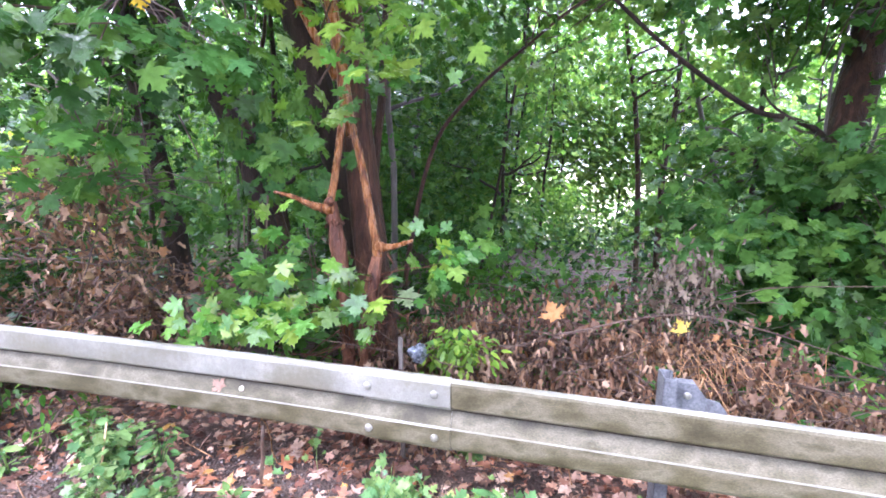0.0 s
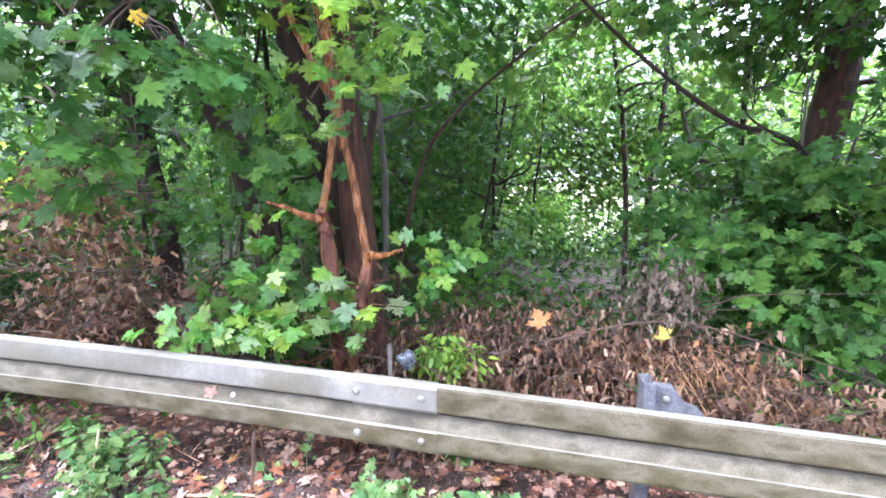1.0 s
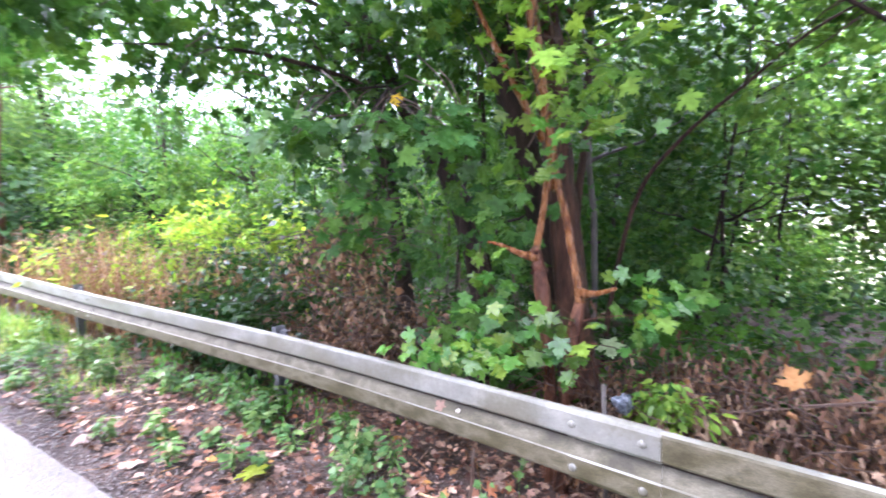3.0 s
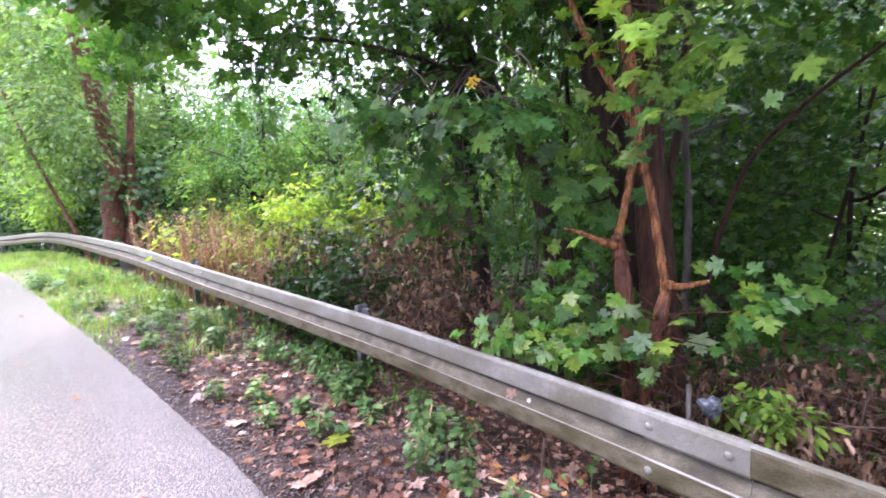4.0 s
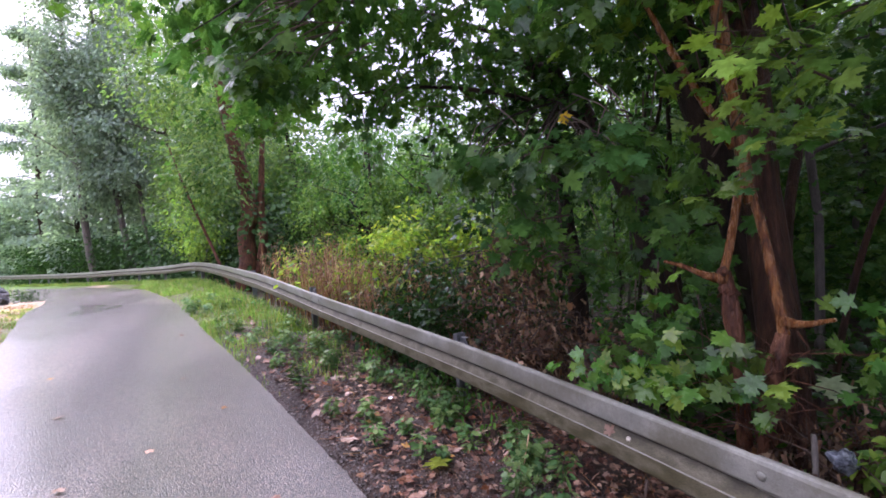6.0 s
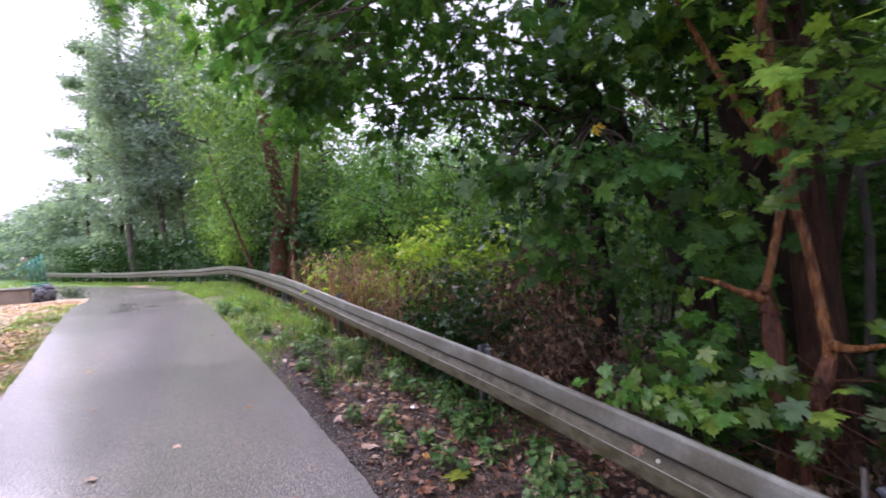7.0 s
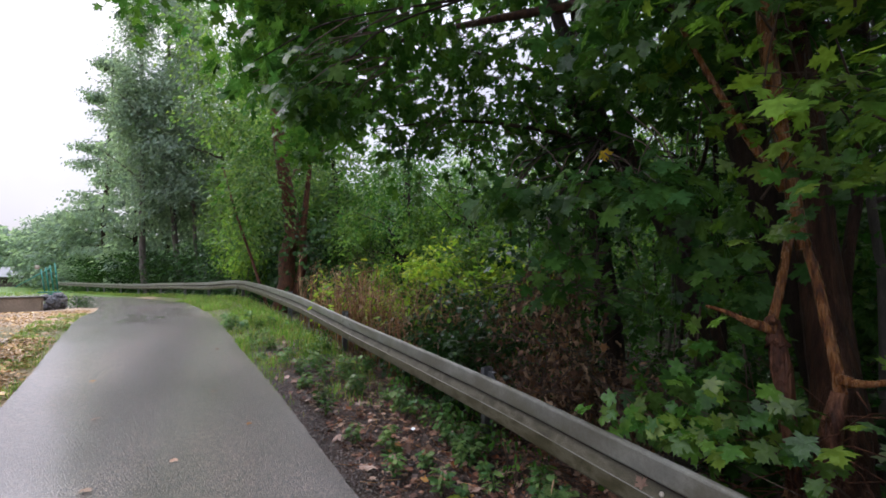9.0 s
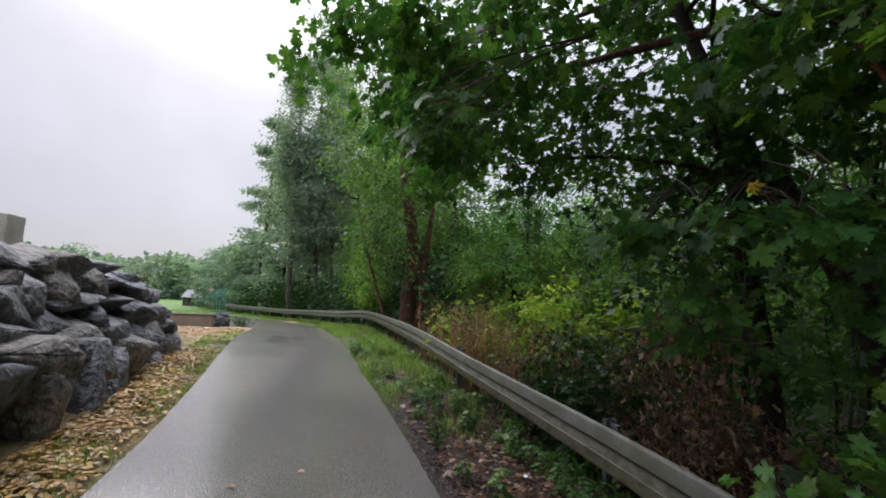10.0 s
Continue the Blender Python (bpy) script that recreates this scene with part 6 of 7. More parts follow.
# ---------------------------------------------------------------- boulder wall
def boulder_mesh(rng, k):
    """A broken block: a rough hull with worn edges and a pitted surface, about one metre each way."""
    bm = bmesh.new()
    for q in range(15):
        d = unit(rng.normal(size=3))
        p = np.sign(d) * np.abs(d) ** 0.45
        bm.verts.new(p / max(np.abs(p)) * rng.uniform(0.84, 1.0) * 0.5)
    bmesh.ops.convex_hull(bm, input=bm.verts[:])
    for v in [v for v in bm.verts if not v.link_faces]:
        bm.verts.remove(v)
    bmesh.ops.bevel(bm, geom=bm.edges[:], offset=0.020, segments=2, affect="EDGES", clamp_overlap=True)
    bmesh.ops.remove_doubles(bm, verts=bm.verts[:], dist=0.004)
    bmesh.ops.triangulate(bm, faces=bm.faces[:])
    bmesh.ops.subdivide_edges(bm, edges=[e for e in bm.edges if e.calc_length() > 0.08], cuts=3, use_grid_fill=True)
    bm.normal_update()
    shift = Vector((k * 7.0, 0, 0))
    for v in bm.verts:
        p = v.co + shift
        v.co += v.normal * (0.022 * noise.noise(p * 3.0) + 0.034 * abs(noise.noise(p * 6.0)) + 0.016 * noise.noise(p * 15.0))
    for face in bm.faces:
        face.smooth = True
    me = bpy.data.meshes.new("stone")
    bm.to_mesh(me), bm.free()
    me.materials.append(M_STONE)
    return me


def build_wall():
    rng = np.random.default_rng(51)
    kinds = [boulder_mesh(rng, k) for k in range(16)]
    wall = thing("boulder_wall", "steep dry wall of big wet grey and brown boulders beside the lane", "stone wall", -2.2, 5.0, float(ground_z(-2.2, 5.0)))

    def foot(y):
        return float(np.interp(y, [0.5, 3.3, 5.0, 6.7, 8.4, 9.0], [-1.75, -1.87, -2.04, -2.22, -2.48, -2.6]))

    def lay(y, h, length, high, tilt=0.0):
        """One block in the face, which leans back by half its height."""
        o = part("stone", kinds[rng.integers(16)], wall)
        h *= 0.94
        deep = rng.uniform(0.55, 0.8)
        x = foot(y) - 0.5 * h - deep * 0.40 + rng.normal(scale=0.02)
        z = float(ground_z(foot(y), y)) + h
        turn = pose(x + 2.2, y - 5.0, z - wall.location.z, tilt + rng.normal(scale=3), (4 if h < 0.3 else 12) + rng.normal(scale=5), -8 + rng.normal(scale=14))
        o.matrix_basis = turn @ Matrix.Diagonal((deep, length * 0.98, high * (1.62 if h < 0.3 else 1.42 if h < 0.8 else 1.26), 1))

    lowest = [(3.45, 0.20, 1.05, 0.62), (4.22, 0.16, 0.62, 0.46), (4.76, 0.14, 0.64, 0.58, 14), (5.42, 0.16, 0.70, 0.48), (6.15, 0.24, 0.95, 0.36), (6.95, 0.10, 0.70, 0.34), (7.55, 0.10, 0.66, 0.36), (8.15, 0.08, 0.66, 0.36)]
    second = [(3.95, 0.58, 1.15, 0.36), (5.02, 0.50, 0.95, 0.30), (4.98, 0.71, 0.90, 0.20), (3.92, 0.84, 0.95, 0.24), (5.92, 0.60, 0.85, 0.32), (6.72, 0.42, 0.75, 0.30), (7.40, 0.38, 0.72, 0.30), (8.05, 0.36, 0.70, 0.32)]
    third = [(4.80, 0.91, 1.15, 0.24), (5.62, 0.86, 0.62, 0.30), (6.32, 0.84, 0.72, 0.24), (7.02, 0.72, 0.72, 0.28), (7.70, 0.66, 0.70, 0.30), (8.22, 0.62, 0.55, 0.30), (4.12, 1.08, 0.66, 0.30), (5.50, 1.02, 0.90, 0.18)]
    fourth = [(4.52, 1.13, 0.50, 0.32), (5.08, 1.20, 0.78, 0.32), (4.22, 1.30, 0.62, 0.25), (5.72, 1.24, 0.95, 0.46), (6.45, 1.06, 0.70, 0.28), (6.62, 1.27, 0.72, 0.30), (7.22, 1.06, 0.66, 0.28), (7.62, 0.94, 0.60, 0.28), (8.05, 0.90, 0.60, 0.30)]
    top = [(4.95, 1.47, 0.66, 0.24), (4.36, 1.47, 0.52, 0.20), (5.50, 1.40, 0.62, 0.22), (7.45, 1.20, 0.5, 0.2)]
    for stone in lowest + second + third + fourth + top:
        lay(*stone)
    # the same wall goes on beside the camera
    for h, high, length in ((0.18, 0.55, 0.95), (0.58, 0.42, 0.95), (0.92, 0.34, 0.8), (1.18, 0.30, 0.7)):
        y = 3.2 + rng.uniform(-0.1, 0.1)
        while y > 0.9:
            w = length * rng.uniform(0.8, 1.2)
            lay(y - w / 2, h + rng.normal(scale=0.03), w, high)
            y -= w * 0.97
    # the returning end
    for zc, h, ln in ((0.12, 0.40, 0.7), (0.42, 0.36, 0.66), (0.70, 0.32, 0.6), (0.96, 0.28, 0.55)):
        x = -2.72 - zc * 0.5
        while x > -5.4:
            w = ln * rng.uniform(0.8, 1.3)
            z = float(ground_z(x, 8.3)) + zc
            o = part("stone", kinds[rng.integers(16)], wall)
            o.matrix_basis = pose(x - w / 2 + 2.2, 8.35 - 0.35 * zc - 5.0, z - wall.location.z, -12 + rng.normal(scale=6), rng.normal(scale=6), rng.normal(scale=9)) @ Matrix.Diagonal((w * 1.08, 0.6, h * 1.2, 1))
            x -= w * 0.95
    # the earth that the boulders hold back
    V, ny = [], 16
    ys = np.linspace(-6, 7.75, ny)
    for yv in ys:
        f = foot(max(yv, 0.5))
        g = float(ground_z(f, yv))
        V += [(f - 0.42, yv, g - 0.3), (f - 1.12, yv, g + 1.22), (f - 1.9, yv, g + 1.36), (-9.0, yv, g + 1.65), (-9.0, yv, g - 0.5)]
    F = [(i * 5 + j, i * 5 + j + 1, (i + 1) * 5 + j + 1, (i + 1) * 5 + j) for i in range(ny - 1) for j in range(4)]
    F += [(0, 1, 2, 3, 4), tuple((ny - 1) * 5 + k for k in (4, 3, 2, 1, 0))]
    tagged(new("embankment", raw_mesh("embankment", V, F, material("bank_soil", [(0.035, 0.03, 0.026), (0.085, 0.075, 0.05)], 5, (0.6, 0.9), 0.7, 50))), "earth bank held back by the boulders", "bank", kind="structure")
    # concrete stub on top
    b = thing("concrete_bollard", "short square pale concrete post on top of the boulder wall", "bollard", -3.80, 6.0, 2.02)
    part("body", boxes_mesh("body", [((-0.15, -0.15, -0.40), (0.15, 0.15, 0.24))], M_CONCRETE, 0.02), b)


build_wall()

# ---------------------------------------------------------------- yard, gate and house at the bend
def build_yard():
    gx, gy = -4.35, 18.6
    gz = float(ground_z(gx, gy))
    g = thing("metal_gate", "green-painted metal gate leaf with a slanting brace, beside a low wall", "gate", gx, gy, gz)
    for k in range(4):
        x = -0.14 + 0.10 * k
        part("bar", tube_mesh("bar", [([(x, 0.05 * k, 0.66), (x - 0.11, 0.05 * k, 1.36 + 0.07 * k)], [0.022, 0.022])], M_GREEN_PAINT, 8), g)
    part("brace", tube_mesh("brace", [([(-0.85, 0, 0.80), (-0.02, 0, 1.40)], [0.018, 0.018])], M_GREEN_PAINT, 8), g)
    part("rail", boxes_mesh("rail", [((-0.30, -0.04, 0.60), (0.27, 0.04, 0.64))], M_GREEN_PAINT, 0.01), g)
    part("sign", tube_mesh("sign", [([(-0.34, -0.02, 1.42), (-0.34, 0.02, 1.42)], [0.065, 0.065])], M_CONCRETE, 16), g, "small blank pale sign")
    part("lower_panel", boxes_mesh("lower_panel", [((-0.05, -0.03, 0.0), (0.22, 0.03, 0.58))], M_GREEN_PAINT, 0.01), g)
    rng = np.random.default_rng(61)
    for k in range(14):
        x, y = gx + rng.uniform(-0.12, 0.34), gy - rng.uniform(0.12, 0.32)
        s = tagged(new("stone", boulder_mesh(rng, k)), "dark stone at the foot of the green gate", "stone", "stones by the gate")
        s.matrix_basis = pose(x, y, float(ground_z(x, y)) + 0.12 * (0.6 + k % 4), rng.uniform(0, 40), rng.uniform(0, 40), rng.uniform(0, 90)) @ Matrix.Diagonal((0.32, 0.28, 0.24, 1))
    w = thing("low_wall", "low brown concrete retaining wall of the yard", "wall", gx - 0.22, gy - 0.75, gz)
    part("body", boxes_mesh("body", [((-9.0, -0.12, -0.6), (0.22, 0.12, 0.50))], material("brown_concrete", [(0.16, 0.125, 0.09), (0.24, 0.19, 0.145)], 2, (0.6, 0.9), 0.4, 30), 0.02), w)
    part("coping", boxes_mesh("coping", [((-9.05, -0.16, 0.502), (0.25, 0.16, 0.54))], M_BARK_GREY, 0.012), w)
    shrub("shrub", "low dark bush beside the green gate", [(gx + 0.72, gy + 0.05, gz + 0.2, 0.32, 0.3, 0.25, 60)], M_LEAF_SHADE, OVAL, 8, 0.18, 0.07, 10, rng)
    shrub("shrub", "grey-green bush with bare twig tips behind the boulder wall", [(-5.3, 12.9, 1.55, 0.7, 0.7, 0.6, 90), (-5.0, 13.0, 1.95, 0.35, 0.4, 0.3, 20)], M_LEAF_HAZY_GREY, OVAL, 7, 0.22, 0.09, 60, rng, gaps=2.5)
    # house in the distance
    hx, hy = -22.9, 84.0
    hz = float(ground_z(hx, hy))
    h = thing("house", "small distant grey shed with a pale roof", "house", hx, hy, hz)
    h.scale = (0.75, 0.75, 0.75)
    part("wall", boxes_mesh("wall", [((-2.4, -3.5, 0), (2.4, 3.5, 1.9))], M_BARK_GREY, 0.02), h)
    V = [(-2.7, -4, 1.8), (2.7, -4, 1.8), (2.7, 4, 1.8), (-2.7, 4, 1.8), (-2.7, 0, 3.6), (2.7, 0, 3.6)]
    part("roof", raw_mesh("roof", V, [(0, 1, 5, 4), (2, 3, 4, 5), (0, 4, 3), (1, 2, 5), (3, 2, 1, 0)], material("grey_roof", [(0.10, 0.108, 0.118), (0.15, 0.158, 0.17)], 2, (0.5, 0.7), 0.2, 20)), h)
    for x in (-1.2, 1.2):
        wd = part("window", boxes_mesh("window", [((x - 0.4, -3.56, 0.7), (x + 0.4, -3.49, 1.5))], M_BARK_DARK, 0.01), h)


build_yard()

# ---------------------------------------------------------------- verge plants, grass, fallen leaves
def on_ground(x, y, lift=0.0):
    return np.stack([x, y, ground_z(x, y) + lift], 1)


def road_right(y):
    return np.interp(y, ROAD_RIGHT[:, 1], ROAD_RIGHT[:, 0])


def road_left(y):
    return np.interp(y, ROAD_LEFT[:, 1], ROAD_LEFT[:, 0])


def stuff(name, label, category, me):
    tagged(new(name, me), label, category, kind="stuff")


def litter():
    rng = np.random.default_rng(71)
    # wet brown leaves under and behind the rail
    n = 7500
    y = rng.uniform(-3.5, 9.5, n)
    y = np.where(rng.uniform(size=n) < 0.7, rng.uniform(-3, 5.5, n), y)
    lo, hi = road_right(y) + 0.12, rail_x(y) + 1.6
    x = lo + (hi - lo) * rng.uniform(0, 1, n) ** 0.8
    P = on_ground(x, y, 0.008) + [0, 0, 0.0]
    P[:, 2] += rng.uniform(0.0, 0.02, n)
    tip = rng.normal(size=(n, 3)) * [1, 1, 0.12]
    nrm = rng.normal(scale=0.28, size=(n, 3)) + [0, 0, 1]
    stuff("leaf_litter", "wet decaying brown leaves covering the verge", "leaf litter", leaf_mesh("leaf_litter", MAPLE, P, tip, nrm, rng.uniform(0.018, 0.062, n), M_LITTER))
    # larger crumpled leaves lying loose on top
    n = 520
    y = np.where(rng.uniform(size=n) < 0.55, rng.uniform(-1.2, 2.6, n), rng.uniform(2.6, 9.5, n))
    lo, hi = road_right(y) + 0.08, rail_x(y) + 0.3
    P = on_ground(lo + (hi - lo) * rng.uniform(0, 1, n) ** 0.75, y, 0.022)
    crumpled = leaf_shape([(0.24, -0.10), (0.44, -0.16), (0.26, 0.13), (0.58, 0.30), (0.84, 0.42), (0.56, 0.58), (0.22, 0.46), (0.42, 0.72), (0.10, 0.88)], [0.0, 0.4, 1.05], 0.5, 0.6)
    stuff("leaf_litter", "crumpled tan, pink and brown maple leaves on the verge", "leaf litter", leaf_mesh("leaf_litter", crumpled, P, rng.normal(size=(n, 3)) * [1, 1, 0.25], rng.normal(scale=0.45, size=(n, 3)) + [-0.15, 0, 1], rng.uniform(0.035, 0.095, n),
          leaves_of("crumpled_leaf", (0.085, 0.038, 0.026), (0.230, 0.140, 0.105), (0.360, 0.255, 0.200), (0.190, 0.075, 0.034), (0.110, 0.056, 0.042), (0.300, 0.205, 0.160), (0.150, 0.070, 0.046), (0.400, 0.300, 0.240), clear=0.06)))
    # pale and yellow leaves along the boulder wall
    n = 15000
    y = rng.uniform(1.0, 16.0, n)
    hi = road_left(y) - 0.02 - 0.12 * rng.uniform(0, 1, n)
    lo = np.where(y < 8.4, np.interp(y, [0.5, 5, 8.4], [-1.8, -2.1, -2.55]), -4.5)
    u = rng.uniform(0, 1, n)
    x = hi + (lo - hi) * u
    keep = rng.uniform(size=n) < np.where(y > 10, 0.45, np.where(u < 0.35, 0.45, 1.0))
    x, y = x[keep], y[keep]
    n = len(x)
    P = on_ground(x, y, 0.012)
    P[:, 2] += rng.uniform(0.0, 0.03, n)
    stuff("leaf_litter", "yellow-brown fallen leaves below the boulder wall", "leaf litter",
          leaf_mesh("leaf_litter", OVAL, P, rng.normal(size=(n, 3)) * [1, 1, 0.1], rng.normal(scale=0.25, size=(n, 3)) + [0, 0, 1], rng.uniform(0.03, 0.085, n), M_FALLEN_TAN))
    # dead twigs on the verge
    tw = []
    for k in range(240):
        y = rng.uniform(-2.5, 6.5)
        x = float(road_right(y)) + rng.uniform(0.25, 2.2)
        a = rng.uniform(0, math.pi)
        ln = rng.uniform(0.08, 0.35)
        z = float(ground_z(x, y)) + 0.012
        tw.append((wander(rng, (x, y, z), (x + math.cos(a) * ln, y + math.sin(a) * ln, z + 0.03), 4, 0.1), [0.004, 0.002]))
    stuff("dead_twigs", "thin broken twigs lying on the verge", "twigs", tube_mesh("dead_twigs", tw, M_STRAW, 4))
    # grit along the asphalt's edge
    n = 15000
    y = rng.uniform(1.0, 7.5, n)
    x = road_right(y) + rng.normal(0.06, 0.16, n) + (rng.uniform(size=n) < 0.65) * rng.uniform(0, 1.1, n)
    P = on_ground(x, y, 0.01)
    oct_v = np.array([(1, 0, 0), (-1, 0, 0), (0, 1, 0), (0, -1, 0), (0, 0, 0.8), (0, 0, -0.8)], float)
    oct_f = np.array([(0, 2, 4), (2, 1, 4), (1, 3, 4), (3, 0, 4), (2, 0, 5), (1, 2, 5), (3, 1, 5), (0, 3, 5)])
    V = P[:, None] + oct_v[None] * rng.uniform(0.003, 0.011, (n, 1, 1)) * rng.uniform(0.6, 1.3, (n, 6, 1))
    F = (oct_f[None] + (np.arange(n) * 6)[:, None, None]).reshape(-1, 3)
    keepable = x > road_right(y) - 0.05
    F = F.reshape(n, 8, 3)[keepable].reshape(-1, 3)
    stuff("grit", "wet grit and small stones along the asphalt edge", "gravel", raw_mesh("grit", V.reshape(-1, 3), F, material("grit_stone", [(0.026, 0.020, 0.018), (0.060, 0.047, 0.042), (0.105, 0.085, 0.076), (0.210, 0.185, 0.170)], 5, (0.3, 0.6), 0, 50, by="island")))
    # fallen leaves that can be told apart
    leaf = leaf_mesh("fallen_leaf", MAPLE_FINE, np.zeros((1, 3)), np.array([[0, 1.0, 0]]), np.array([[0, 0, 1.0]]), 1.0, M_FALLEN)
    first = None
    placed = [(1.70, 3.72, 0.10), (1.72, 4.40, 0.13), (1.17, 2.20, 0.13), (1.30, 3.2, 0.12), (1.45, 1.35, 0.15), (1.55, 1.05, 0.14), (1.6, 0.75, 0.13), (1.62, 1.6, 0.12), (1.55, 2.05, 0.12), (1.35, 1.75, 0.11), (1.30, 2.75, 0.11)]
    for k in range(190):
        if k < len(placed):
            x, y, s = placed[k]
            s *= 0.8
        else:
            y = rng.uniform(-0.8, 2.8) if k % 2 else rng.uniform(-1.2, 7.0)
            x = float(rng.uniform(road_right(y) + 0.05, rail_x(y) + 0.35))
            s = 0.028 + 0.075 * rng.uniform() ** 2
        m = pose(x, y, float(ground_z(x, y)) + 0.035 + 0.01 * rng.uniform(), rng.normal(scale=14), rng.normal(scale=14), rng.uniform(0, 360))
        if first is None:
            first = tagged(new("fallen_leaf", leaf), "curled brown fallen maple leaf on the verge", "leaf", "fallen leaves")
        o = first if k == 0 else copy_thing(first, m)
        o.matrix_basis = m @ Matrix.Diagonal((s * rng.uniform(0.6, 1.05), s, s * rng.uniform(-1.6, 2.8), 1))
    # a few on the asphalt
    for x, y, s in ((-0.78, 4.56, 0.10), (-0.15, 3.6, 0.08), (0.1, 5.2, 0.08), (-0.6, 3.3, 0.09), (-0.35, 2.6, 0.09), (0.35, 4.2, 0.07), (-1.0, 5.8, 0.07), (0.2, 7.4, 0.08), (-1.2, 2.9, 0.09), (0.45, 2.6, 0.07), (-0.9, 7.5, 0.08)):
        m = pose(x, y, float(ground_z(x, y)) + 0.038, rng.normal(scale=3), rng.normal(scale=8), rng.uniform(0, 360))
        o = copy_thing(first, m)
        tagged(o, "brown leaf lying on the wet asphalt")
        s *= 0.62
        o.matrix_basis = m @ Matrix.Diagonal((s, s, s, 1))
    # odd ones
    for nm, x, y, s, mt, lb in (("fallen_leaf", 1.41, 2.40, 0.14, M_LEAF_YELLOW, "fresh yellow-green maple leaf on the verge"), ("paper_scrap", 1.67, 3.62, 0.09, M_WHITE, "small white scrap of litter on the verge"), ("paper_scrap", 1.35, 0.95, 0.08, M_WHITE, "pale scrap of litter on wet leaves")):
        sh = MAPLE_FINE if nm == "fallen_leaf" else OVAL
        me = leaf_mesh(nm, sh, np.zeros((1, 3)), np.array([[0.4, 1.0, 0.1]]), np.array([[-0.2, -0.3, 1.0]]), s, mt)
        o = tagged(new(nm, me), lb, "leaf" if nm == "fallen_leaf" else "litter")
        o.location = (x, y, float(ground_z(x, y)) + 0.05)
    # single leaves caught on the dry brush
    for x, y, z, s, col, lb in ((2.98, -0.13, 0.50, 0.125, (0.58, 0.30, 0.12), "large pale orange maple leaf on dry brush"), (3.08, -0.92, 0.42, 0.09, (0.62, 0.48, 0.10), "yellow maple leaf caught on dry brush")):
        mt = leaves_of("brush_leaf", tuple(c * 0.7 for c in col), tuple(c * 0.8 for c in col), by="object", clear=0.2)
        o = tagged(new("fallen_leaf", leaf_mesh("fallen_leaf", MAPLE_FINE, np.zeros((1, 3)), np.array([[-0.1, 0.5, 1.0]]), np.array([[-1.0, 0.1, 0.4]]), s, mt)), lb, "leaf")
        o.location = (x, y, z)


def blades(rng, P, h, bend=0.4):
    n = len(P)
    a = rng.uniform(0, 2 * math.pi, n)
    d = np.stack([np.cos(a), np.sin(a), 0 * a], 1)
    s = np.stack([-np.sin(a), np.cos(a), 0 * a], 1) * 0.0035 * (0.6 + h[:, None] * 6)
    up = np.array([0, 0, 1.0])
    k = rng.uniform(0.2, 1, (n, 1)) * bend
    mid = P + up * h[:, None] * 0.6 + d * h[:, None] * k * 0.35
    tip = P + up * h[:, None] * (1 - 0.3 * k) + d * h[:, None] * k
    V = np.stack([P - s, P + s, mid + s * 0.8, mid - s * 0.8, tip], 1)
    q = np.arange(n)[:, None] * 5
    quads = [tuple(r) for r in (q + [0, 1, 2, 3]).tolist()]
    tris = [tuple(r) for r in (q + [3, 2, 4]).tolist()]
    return V.reshape(-1, 3), quads + tris


def grass():
    rng = np.random.default_rng(72)
    n = 30000
    y = 3.9 + 18 * rng.uniform(0, 1, n) ** 1.25
    lo, hi = road_right(y) - 0.02, rail_x(y) + 0.15
    u = rng.uniform(0, 1, n) ** 1.3
    x = lo + (hi - lo) * u
    patch = np.array([noise.noise((a * 1.4, b * 1.1, 5.0)) for a, b in zip(x, y)])
    keep = rng.uniform(size=n) < np.clip((y - 3.9) / 2.8, 0.0, 1) * np.clip(0.62 + patch * 2.0, 0.04, 1) * np.where(u > 0.6, 0.4, 1.0) * np.where(y < 9, 0.7, 1.0)
    x, y = x[keep], y[keep]
    P = on_ground(x, y)
    v, f = blades(rng, P, rng.uniform(0.03, 0.12, len(P)) * (1 + 0.9 * np.clip(patch[keep] * 2, 0, 1)) * (1 + 0.2 * (y > 9)), 0.8)
    stuff("grass", "wet green grass on the verge by the guardrail", "grass", raw_mesh("grass", v, f, M_GRASS))
    n = 12000
    y = 1.5 + 12 * rng.uniform(0, 1, n)
    x = road_left(y) - rng.uniform(0, 0.55, n)
    patch = np.array([noise.noise((a * 2, b * 1.3, 1.0)) for a, b in zip(x, y)])
    keep = rng.uniform(size=n) < np.clip(0.35 + patch * 1.8, 0, 1)
    P = on_ground(x[keep], y[keep])
    v, f = blades(rng, P, rng.uniform(0.03, 0.08, len(P)), 0.8)
    stuff("grass", "thin mossy grass at the lane's edge", "grass", raw_mesh("grass", v, f, M_GRASS))
    n = 9000
    y = rng.uniform(33, 60, n)
    x = rng.uniform(-45, -6, n) - (y - 33) * 0.3
    v, f = blades(rng, on_ground(x, y), rng.uniform(0.2, 0.45, n), 0.5)
    stuff("grass", "green meadow grass beyond the yard", "grass", raw_mesh("grass", v, f, M_GRASS))


def rail_foot_grass():
    rng = np.random.default_rng(75)
    n = 7000
    y = 7.0 + 38 * rng.uniform(0, 1, n) ** 1.3
    x = rail_x(y) + rng.normal(-0.10, 0.16, n)
    P = on_ground(x, y)
    v, f = blades(rng, P, rng.uniform(0.08, 0.28, n), 0.7)
    stuff("grass", "long uncut grass along the foot of the guardrail", "grass", raw_mesh("grass", v, f, M_GRASS))


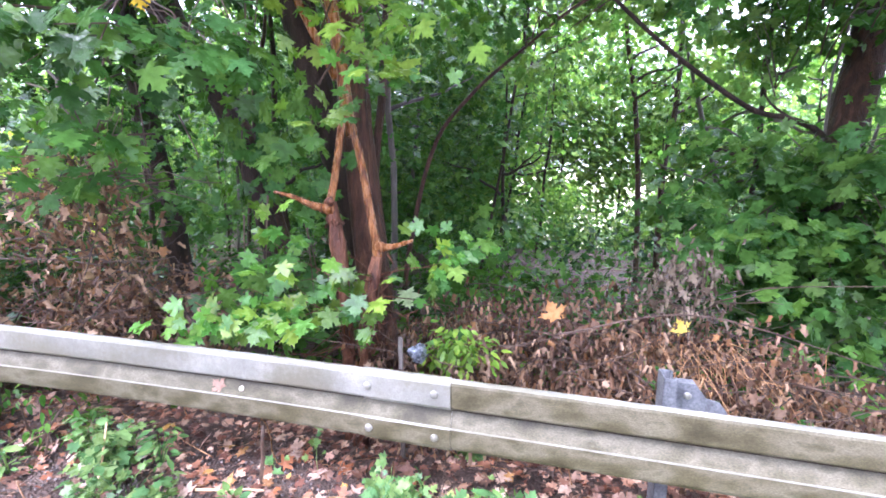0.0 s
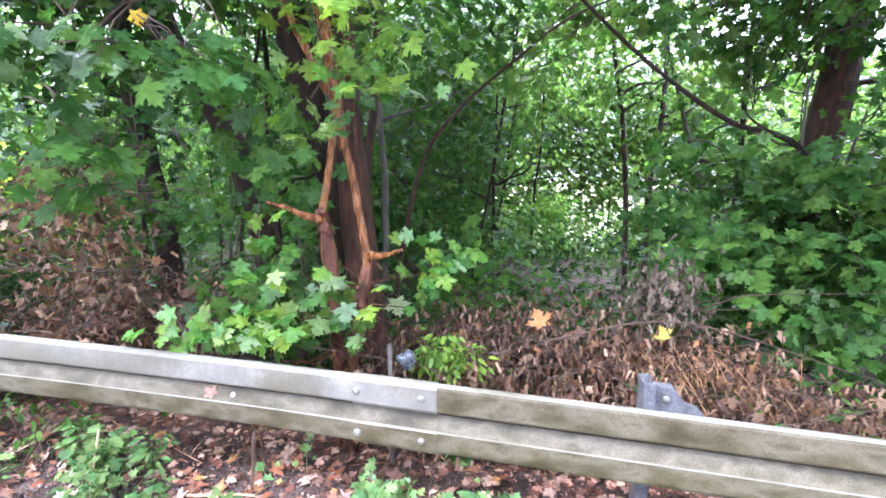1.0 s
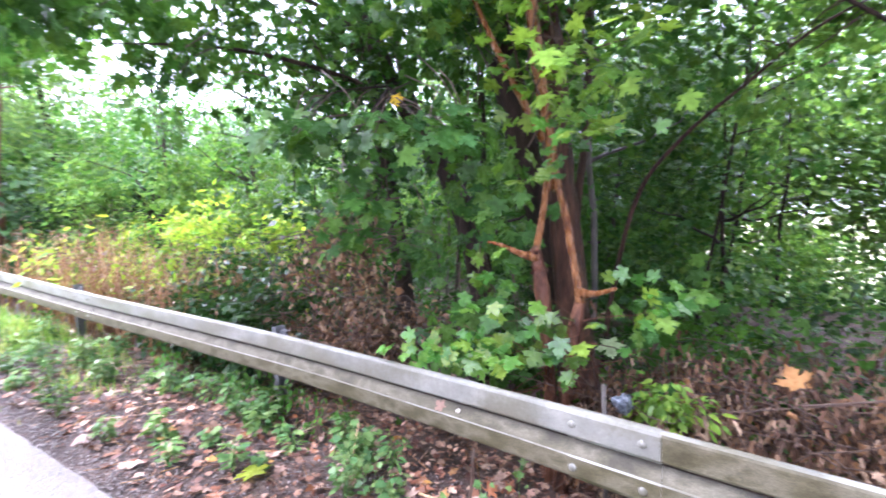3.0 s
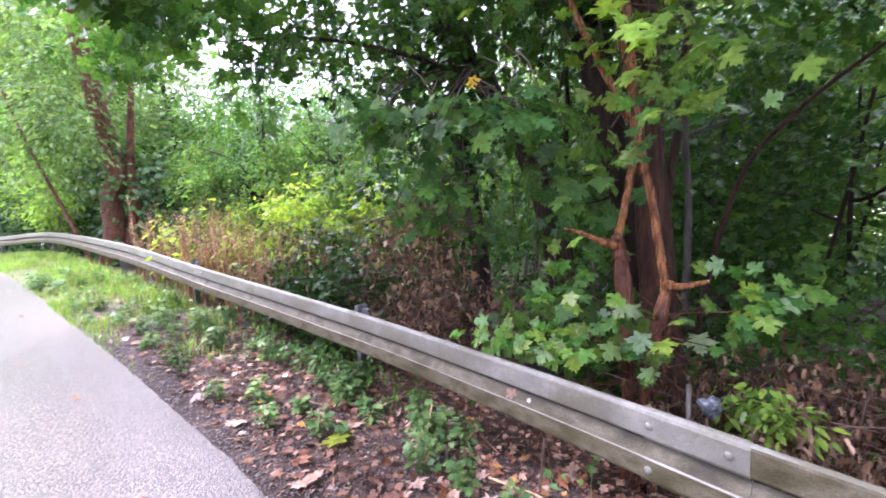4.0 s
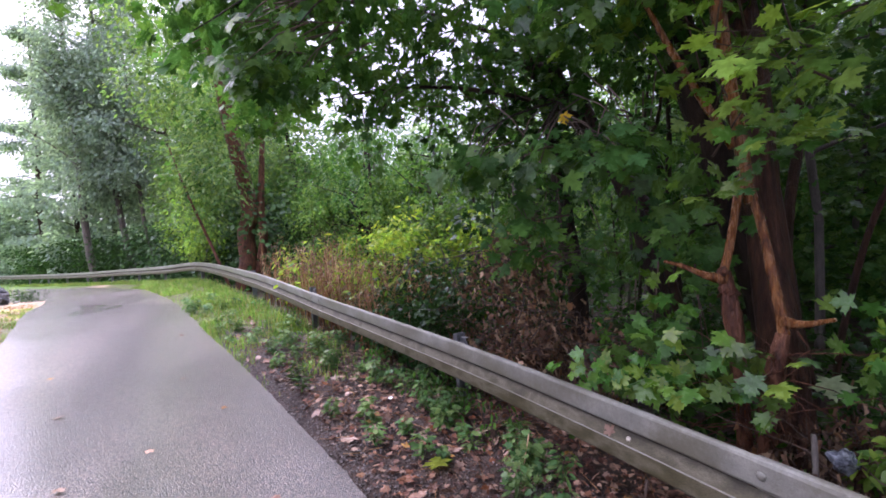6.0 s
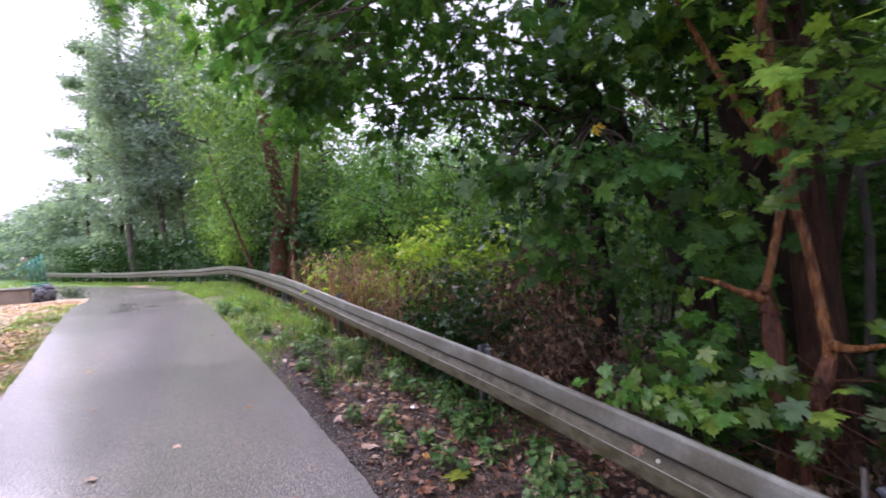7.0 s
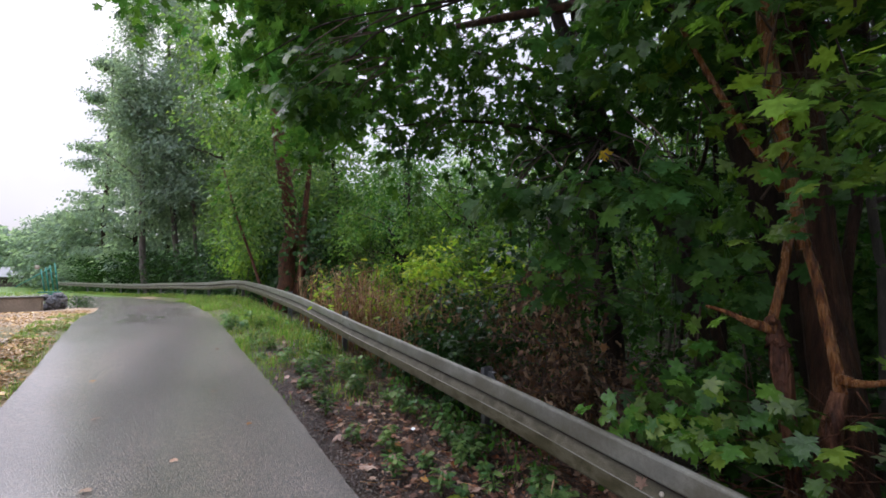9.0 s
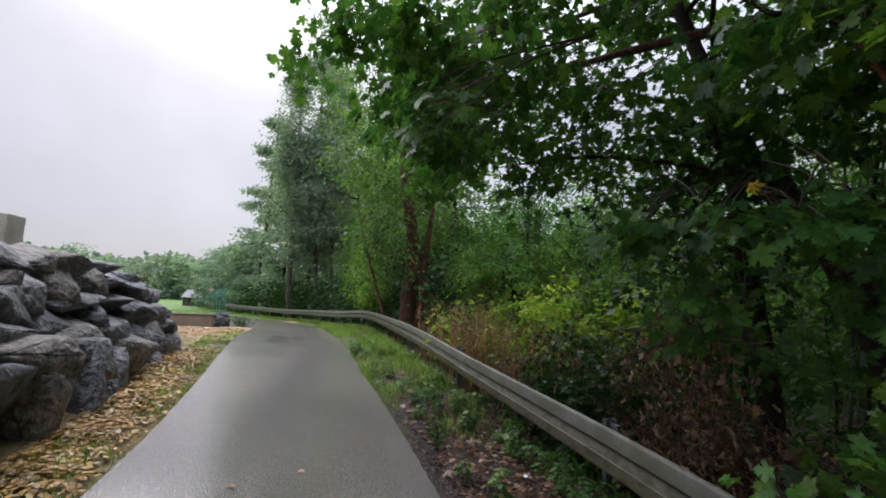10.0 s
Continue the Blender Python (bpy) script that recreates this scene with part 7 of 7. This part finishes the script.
def herb_mesh(rng, n, h, leaf, shape, droop=0.3):
    P, T = [], []
    for k in range(n):
        a = rng.uniform(0, 2 * math.pi)
        z = h * rng.uniform(0.15, 1.0)
        r = h * 0.55 * rng.uniform(0.2, 1) 
        P.append((math.cos(a) * r * 0.6, math.sin(a) * r * 0.6, z))
        T.append((math.cos(a), math.sin(a), rng.uniform(-droop, 0.25)))
    P, T = np.array(P), np.array(T)
    N = rng.normal(scale=0.3, size=P.shape) + [0, 0, 1]
    return leaf_mesh("leaves", shape, P, T, N, leaf * rng.uniform(0.6, 1.3, n), M_HERB), [([(0, 0, -0.03), (p[0] * 0.4, p[1] * 0.4, p[2] * 0.6), tuple(p)], [0.003, 0.002, 0.001]) for p in P[::3]]


def herbs():
    rng = np.random.default_rng(73)
    kinds = []
    for k in range(6):
        me, st = herb_mesh(rng, 34 + 6 * k, 0.12 + 0.03 * k, 0.055 + 0.006 * (k % 3), (OVAL, MAPLE)[k % 2])
        o = thing("herb", "small bright green weed with toothed leaves on the verge", "plant", group="weeds on the verge")
        tagged(part("leaves", me, o), kind="stuff")
        tagged(part("stem_mass", tube_mesh("stem_mass", st, M_HERB, 3), o), kind="stuff")
        kinds.append(o)
    spots = [(1.72, 0.62), (1.66, 1.12), (1.72, 1.32), (1.70, 1.62), (1.62, 1.90), (1.88, 2.10), (1.80, 2.55), (1.85, 2.75), (1.78, 2.95), (1.9, 3.2), (1.92, 3.5), (1.9, 3.0), (1.86, 3.35), (1.50, 2.50), (1.42, 2.62), (1.30, 3.3), (1.72, 0.2), (1.75, -0.1), (1.7, -0.4), (1.78, -0.7),
             (1.6, 0.1), (1.62, -0.3), (1.05, 4.3), (1.1, 4.7), (1.25, 5.0), (1.0, 5.3), (1.3, 5.5), (1.5, 4.9), (1.6, 5.3), (1.15, 5.9), (1.4, 6.2), (1.7, 5.9), (1.8, 4.7), (1.85, 4.3), (2.0, 1.9), (2.02, 2.3), (2.55, 0.42), (2.5, 0.35), (2.1, 3.9), (1.0, 6.5), (1.2, 6.9), (0.95, 7.4), (1.45, 7.2),
             (1.5, 3.0), (1.2, 2.95), (1.1, 3.6)]
    for k in range(42):
        y = rng.uniform(4.4, 11.0)
        spots.append((float(rng.uniform(road_right(y) + 0.03, rail_x(y) + 0.1)), y))
    used = set()
    for k, (x, y) in enumerate(spots):
        s = rng.uniform(0.6, 1.15)
        m = pose(x, y, float(ground_z(x, y)), rng.normal(scale=8), rng.normal(scale=8), rng.uniform(0, 360))
        o = kinds[k % 6]
        if k % 6 in used:
            o = copy_thing(o, m)
        used.add(k % 6)
        o.matrix_basis = m @ Matrix.Diagonal((s, s, s, 1))
    # ivy and creeping plants below the rail, in tufts
    n = 900
    y = np.where(rng.uniform(size=n) < 0.3, rng.uniform(-0.9, 0.75, n), rng.uniform(-2.5, 6.5, n))
    x = rail_x(y) + rng.normal(-0.06, 0.15, n)
    keep = np.array([noise.noise((a * 2.0, b * 1.6, 8.0)) for a, b in zip(x, y)]) > np.where((y > -0.9) & (y < 0.75), 0.05, 0.2)
    c = on_ground(x[keep], y[keep], 0.05)
    c[:, 2] += rng.uniform(0, 0.14, len(c))
    P, T, N = spray(rng, c, 6, 0.07, c.mean(0) + [0.6, 0, -1], 0.35, 0.7)
    stuff("ground_cover", "creeping green leaves under the guardrail", "plants", leaf_mesh("ground_cover", MAPLE, P, T, N + [-0.4, 0, 0], rng.uniform(0.024, 0.062, len(P)), M_HERB))
    tw = [((q[0], q[1], float(ground_z(q[0], q[1])) - 0.01), tuple(q)) for q in c]
    stuff("ground_cover", "thin green stems of the creeping plants", "plants", tube_mesh("ground_cover", [([a, (np.array(a) + b) / 2 + [0.01, 0.01, 0], b], [0.002, 0.0015, 0.001]) for a, b in tw], M_HERB, 3))


def creepers():
    rng = np.random.default_rng(74)
    n = 1500
    y = rng.uniform(-1.6, 0.75, n)
    x = rail_x(y) - 0.05 + rng.normal(-0.14, 0.13, n)
    P = on_ground(x, y, 0.015)
    P[:, 2] += rng.uniform(0, 0.10, n)
    stuff("ground_cover", "patch of small light green creeping leaves below the rail", "plants", leaf_mesh("ground_cover", MAPLE, P, rng.normal(size=(n, 3)) * [1, 1, 0.4], rng.normal(scale=0.4, size=(n, 3)) + [-0.5, 0, 1], rng.uniform(0.018, 0.045, n),
          leaves_of("creeper_leaf", (0.08, 0.17, 0.04), (0.13, 0.23, 0.06), (0.20, 0.27, 0.09), (0.36, 0.32, 0.10), clear=0.25)))
    # crumbled bits of leaf and bark
    n = 6000
    y = rng.uniform(-2.5, 6.5, n)
    lo, hi = road_right(y) + 0.06, rail_x(y) + 0.5
    x = lo + (hi - lo) * rng.uniform(0, 1, n)
    P = on_ground(x, y, 0.010)
    P[:, 2] += rng.uniform(0, 0.012, n)
    stuff("leaf_crumbs", "dark wet crumbs of leaf, bark and needle on the soil", "leaf litter", leaf_mesh("leaf_crumbs", CURLED, P, rng.normal(size=(n, 3)) * [1, 1, 0.3], rng.normal(scale=0.6, size=(n, 3)) + [0, 0, 1], rng.uniform(0.008, 0.032, n), M_LITTER))


litter()
grass()
rail_foot_grass()
herbs()
creepers()
